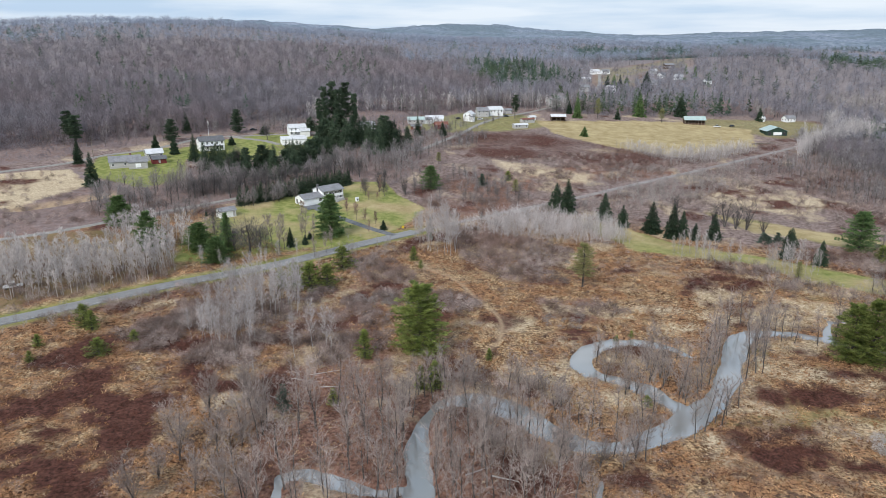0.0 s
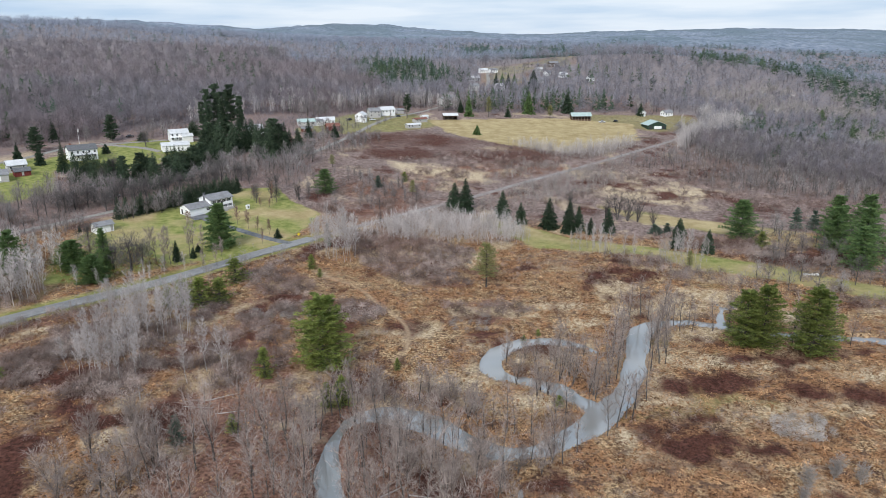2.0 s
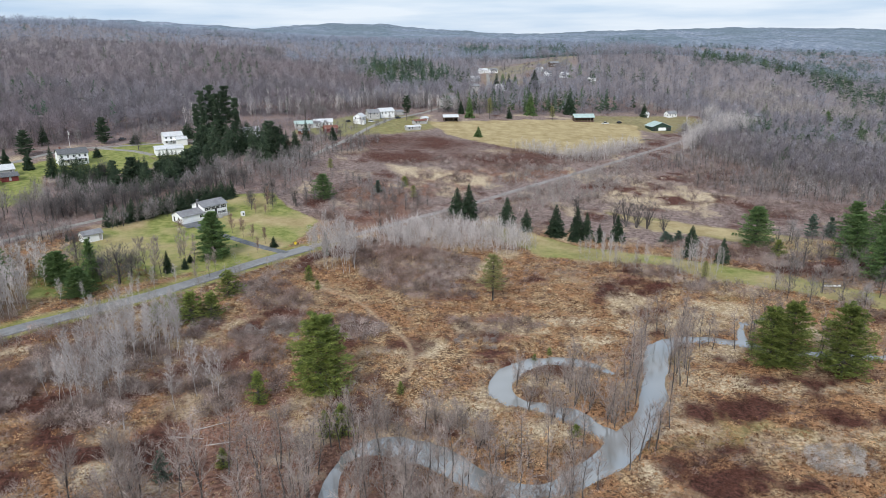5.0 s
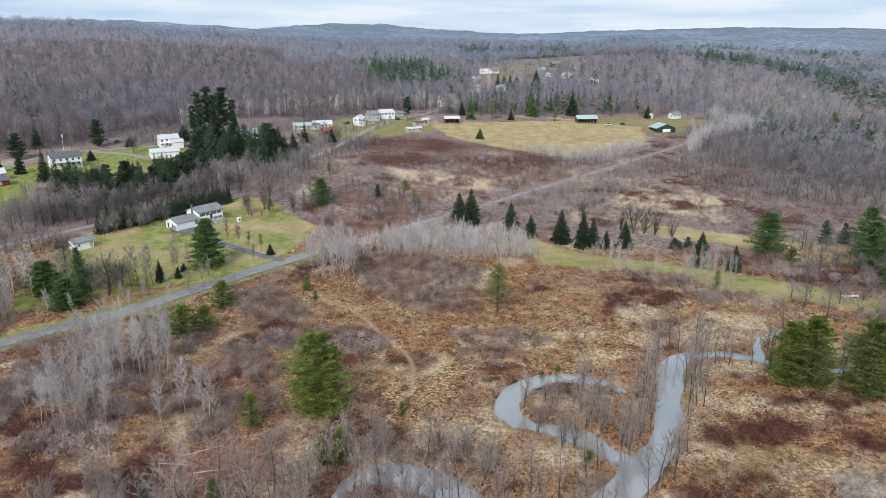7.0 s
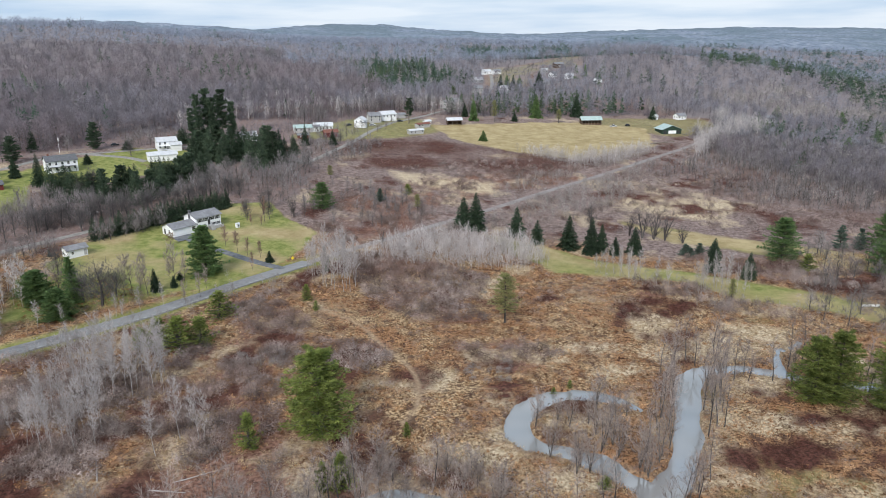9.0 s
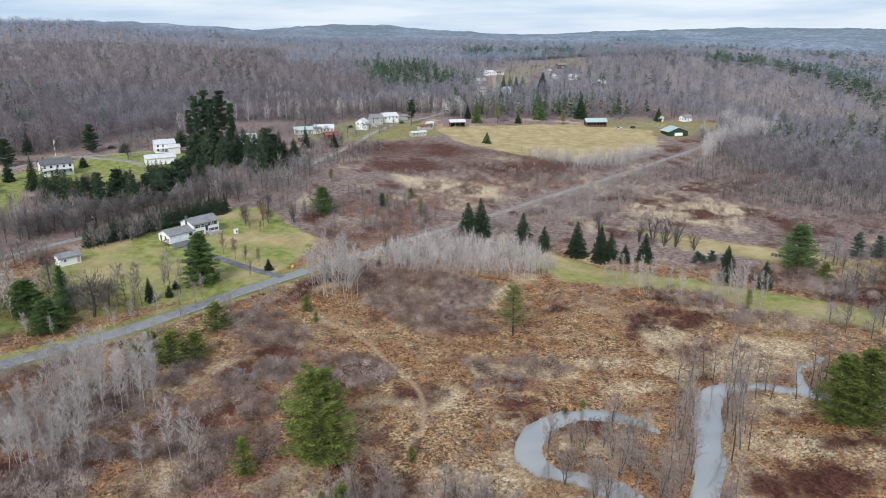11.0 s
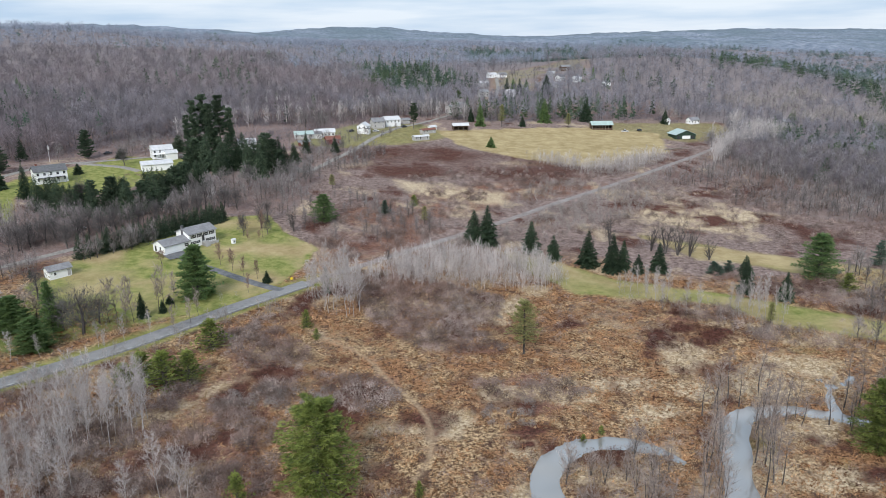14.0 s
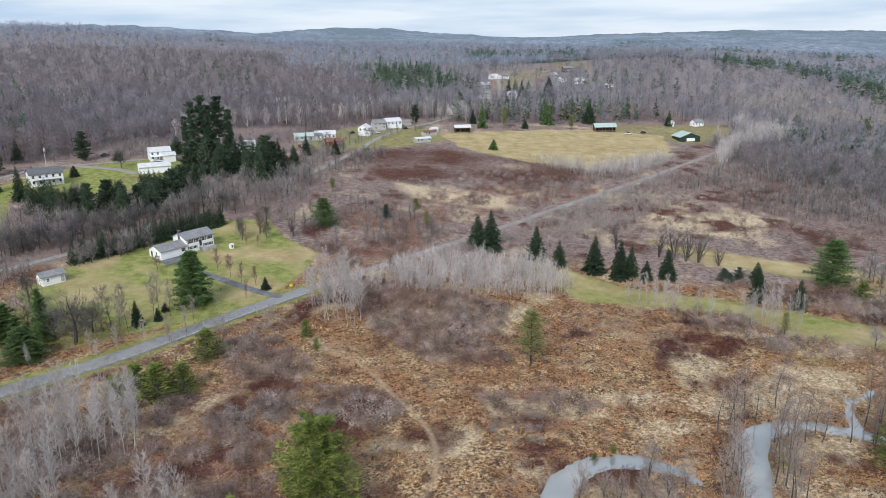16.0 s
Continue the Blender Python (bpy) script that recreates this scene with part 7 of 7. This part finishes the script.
def pole(x, y, h, rot, label="weathered wooden utility pole with a crossarm"):
    r = root_at("utility_pole", x, y, rot, label, "pole", "utility poles", 0.5)
    bm = bmesh.new()
    bmesh.ops.create_cone(bm, segments=10, radius1=0.17, radius2=0.11, depth=h + 1, cap_ends=True, matrix=Matrix.Translation((0, 0, h / 2 - 0.5)))
    part("post", bm, M_WOOD, r)
    part("crossarm", box(bmesh.new(), -1.2, 1.2, -0.22, -0.1, h - 0.9, h - 0.75), M_WOOD, r)
    for u in (-1.05, -0.5, 0.5, 1.05):
        b = bmesh.new()
        bmesh.ops.create_cone(b, segments=8, radius1=0.06, radius2=0.03, depth=0.2, cap_ends=True, matrix=Matrix.Translation((u, -0.16, h - 0.66)))
        part("insulator", b, M_GREYW, r)
    return r


for x, y in ((-150, 487), (-25, 434), (33, 560), (-206, 371), (-88, 468), (2, 505)):
    pole(x, y, 11, 40)
flag = root_at("flagpole", -169, 444, 0, "slim white flagpole beside the lane", "flagpole", half=0.5)
bm = bmesh.new()
bmesh.ops.create_cone(bm, segments=10, radius1=0.09, radius2=0.05, depth=9.5, cap_ends=True, matrix=Matrix.Translation((0, 0, 4.2)))
bmesh.ops.create_icosphere(bm, subdivisions=1, radius=0.14, matrix=Matrix.Translation((0, 0, 9.0)))
part("post", bm, M_WHITE, flag)
part("cloth", box(bmesh.new(), 0.06, 0.75, -0.03, 0.03, 6.9, 8.6), M_GREYW, flag)


def vehicle(name, x, y, rot, paint, label, cat, L=4.6, W=1.85, H=1.5, bed=False):
    r = root_at(name, x, y, rot, label, cat, "parked vehicles", 1.5)
    bm = box(bmesh.new(), -L / 2, L / 2, -W / 2, W / 2, 0.3, 0.85)
    bmesh.ops.bevel(bm, geom=list(bm.edges), offset=0.1, segments=2, affect="EDGES")
    part("body", bm, paint, r)
    x0, x1 = (-0.9, 0.9) if bed else (-L / 2 + 0.5, L / 2 - 1.2)
    bm = box(bmesh.new(), x0, x1, -W / 2 + 0.08, W / 2 - 0.08, 0.84, H)
    for v in bm.verts:
        if v.co.z > 1:
            v.co.x *= 0.78
            v.co.y *= 0.86
    part("cabin", bm, M_GLASS, r)
    part("cabin_roof", box(bmesh.new(), x0 * 0.78, x1 * 0.78, -W / 2 * 0.8, W / 2 * 0.8, H, H + 0.05), paint, r)
    for sx in (-L / 2 + 0.85, L / 2 - 0.85):
        for sy in (-W / 2 + 0.1, W / 2 - 0.1):
            b = bmesh.new()
            bmesh.ops.create_cone(b, segments=14, radius1=0.34, radius2=0.34, depth=0.22, cap_ends=True, matrix=Matrix.Translation((sx, sy, 0.24)) @ pose(0, 0, 0, 90))
            w = part("wheel", b, M_RUBBER, r)
            b = bmesh.new()
            bmesh.ops.create_cone(b, segments=10, radius1=0.19, radius2=0.19, depth=0.24, cap_ends=True, matrix=Matrix.Translation((sx, sy, 0.24)) @ pose(0, 0, 0, 90))
            part("rim", b, M_GREYW, w)
    return r


vehicle("car", -147, 467, 20, M_CARD, "black car parked beside the lane", "car")
vehicle("pickup_truck", 192, 562, 5, M_CARW, "white pickup truck parked near the barn", "truck", 5.4, 1.95, 1.75, True)
vehicle("car", 205, 566, 30, M_CARD, "dark car parked in the farmyard", "car")
vehicle("car", 6, 551, 15, M_CARW, "white car parked by a house", "car")
vehicle("car", -11, 549, 60, M_CARD, "dark car parked by a white house", "car")
vehicle("car", 27, 571, 10, M_CARD, "dark car parked under a garage roof", "car")
vehicle("pickup_truck", -140.5, 198.5, 38, M_CARW, "pale pickup truck parked among roadside poplars", "truck", 5.4, 1.95, 1.75, True)
vehicle("car", -112.4, 329, 40, M_CARW, "white car half hidden among the bare trees", "car")
sign = root_at("road_sign", -26.5, 270.5, 200, "yellow diamond warning sign at the road bend", "sign", half=0.5)
bm = bmesh.new()
bmesh.ops.create_cone(bm, segments=8, radius1=0.05, radius2=0.05, depth=3.0, cap_ends=True, matrix=Matrix.Translation((0, 0, 1.0)))
part("post", bm, M_WOOD, sign)
part("panel", box(bmesh.new(), -0.45, 0.45, 0.06, 0.1, -0.45, 0.45, Matrix.Translation((0, 0, 2.2)) @ pose(0, 0, 0, 0, 45)), M_YELLOW, sign)

# fallen pale logs and a stump in the marsh
for x, y, rot, ln in ((-33, 150, 20, 8), (-37, 146, -15, 7), (-44, 128, 80, 6), (-30, 143, 5, 6), (-47, 133, 60, 5), (-52, 155, 110, 9), (-41, 137, 150, 6), (3, 112, 30, 5), (8, 110, -20, 5)):
    b = bmesh.new()
    bmesh.ops.create_cone(b, segments=8, radius1=0.14, radius2=0.05, depth=ln, cap_ends=True, matrix=pose(0, 0, 0.12, 0, 88, 0))
    for k in range(4):
        bmesh.ops.create_cone(b, segments=5, radius1=0.05, radius2=0.02, depth=1.4, cap_ends=True, matrix=pose((k / 4 - 0.3) * ln, 0.4 * (-1) ** k, 0.3, 50 * (-1) ** (k + 1), 40, 0))
    log = part("fallen_log", b, M_PALE, None)
    log.matrix_basis = pose(x, y, float(height(x, y)) + 0.05, 0, 0, rot)
    tagged(log, "bleached fallen tree trunk lying in the grass", "log", "fallen logs")

# white boards beside the far lane
barrier = root_at("board_fence", 145.0, 211.0, -8, "short row of white boards on dark posts among bare trees", "fence", half=1)
for n in range(4):
    part("board", box(bmesh.new(), -2.6 + n * 1.35, -1.45 + n * 1.35, -0.06, 0.0, 0.25, 0.95), M_WHITE, barrier)
for n in range(5):
    part("post", box(bmesh.new(), -2.75 + n * 1.35, -2.63 + n * 1.35, 0.0, 0.12, -0.5, 1.05), M_WOOD, barrier)

# a heap of cut logs by the farmyard
pile = root_at("log_pile", 201.7, 498.3, 15, "loose heap of pale cut logs and brush beside the farmyard", "log pile", half=2)
heap = np.random.default_rng(77)
for n in range(22):
    b = bmesh.new()
    bmesh.ops.create_cone(b, segments=7, radius1=0.28, radius2=0.2, depth=heap.uniform(2.5, 5), cap_ends=True, matrix=pose(heap.normal(0, 4.2), heap.normal(0, 2.0), 0.1 + 0.5 * (n % 3), 90 + heap.normal(0, 6), 0, heap.uniform(0, 180)))
    part("log", b, M_WOOD if n % 3 else M_REDT, pile)
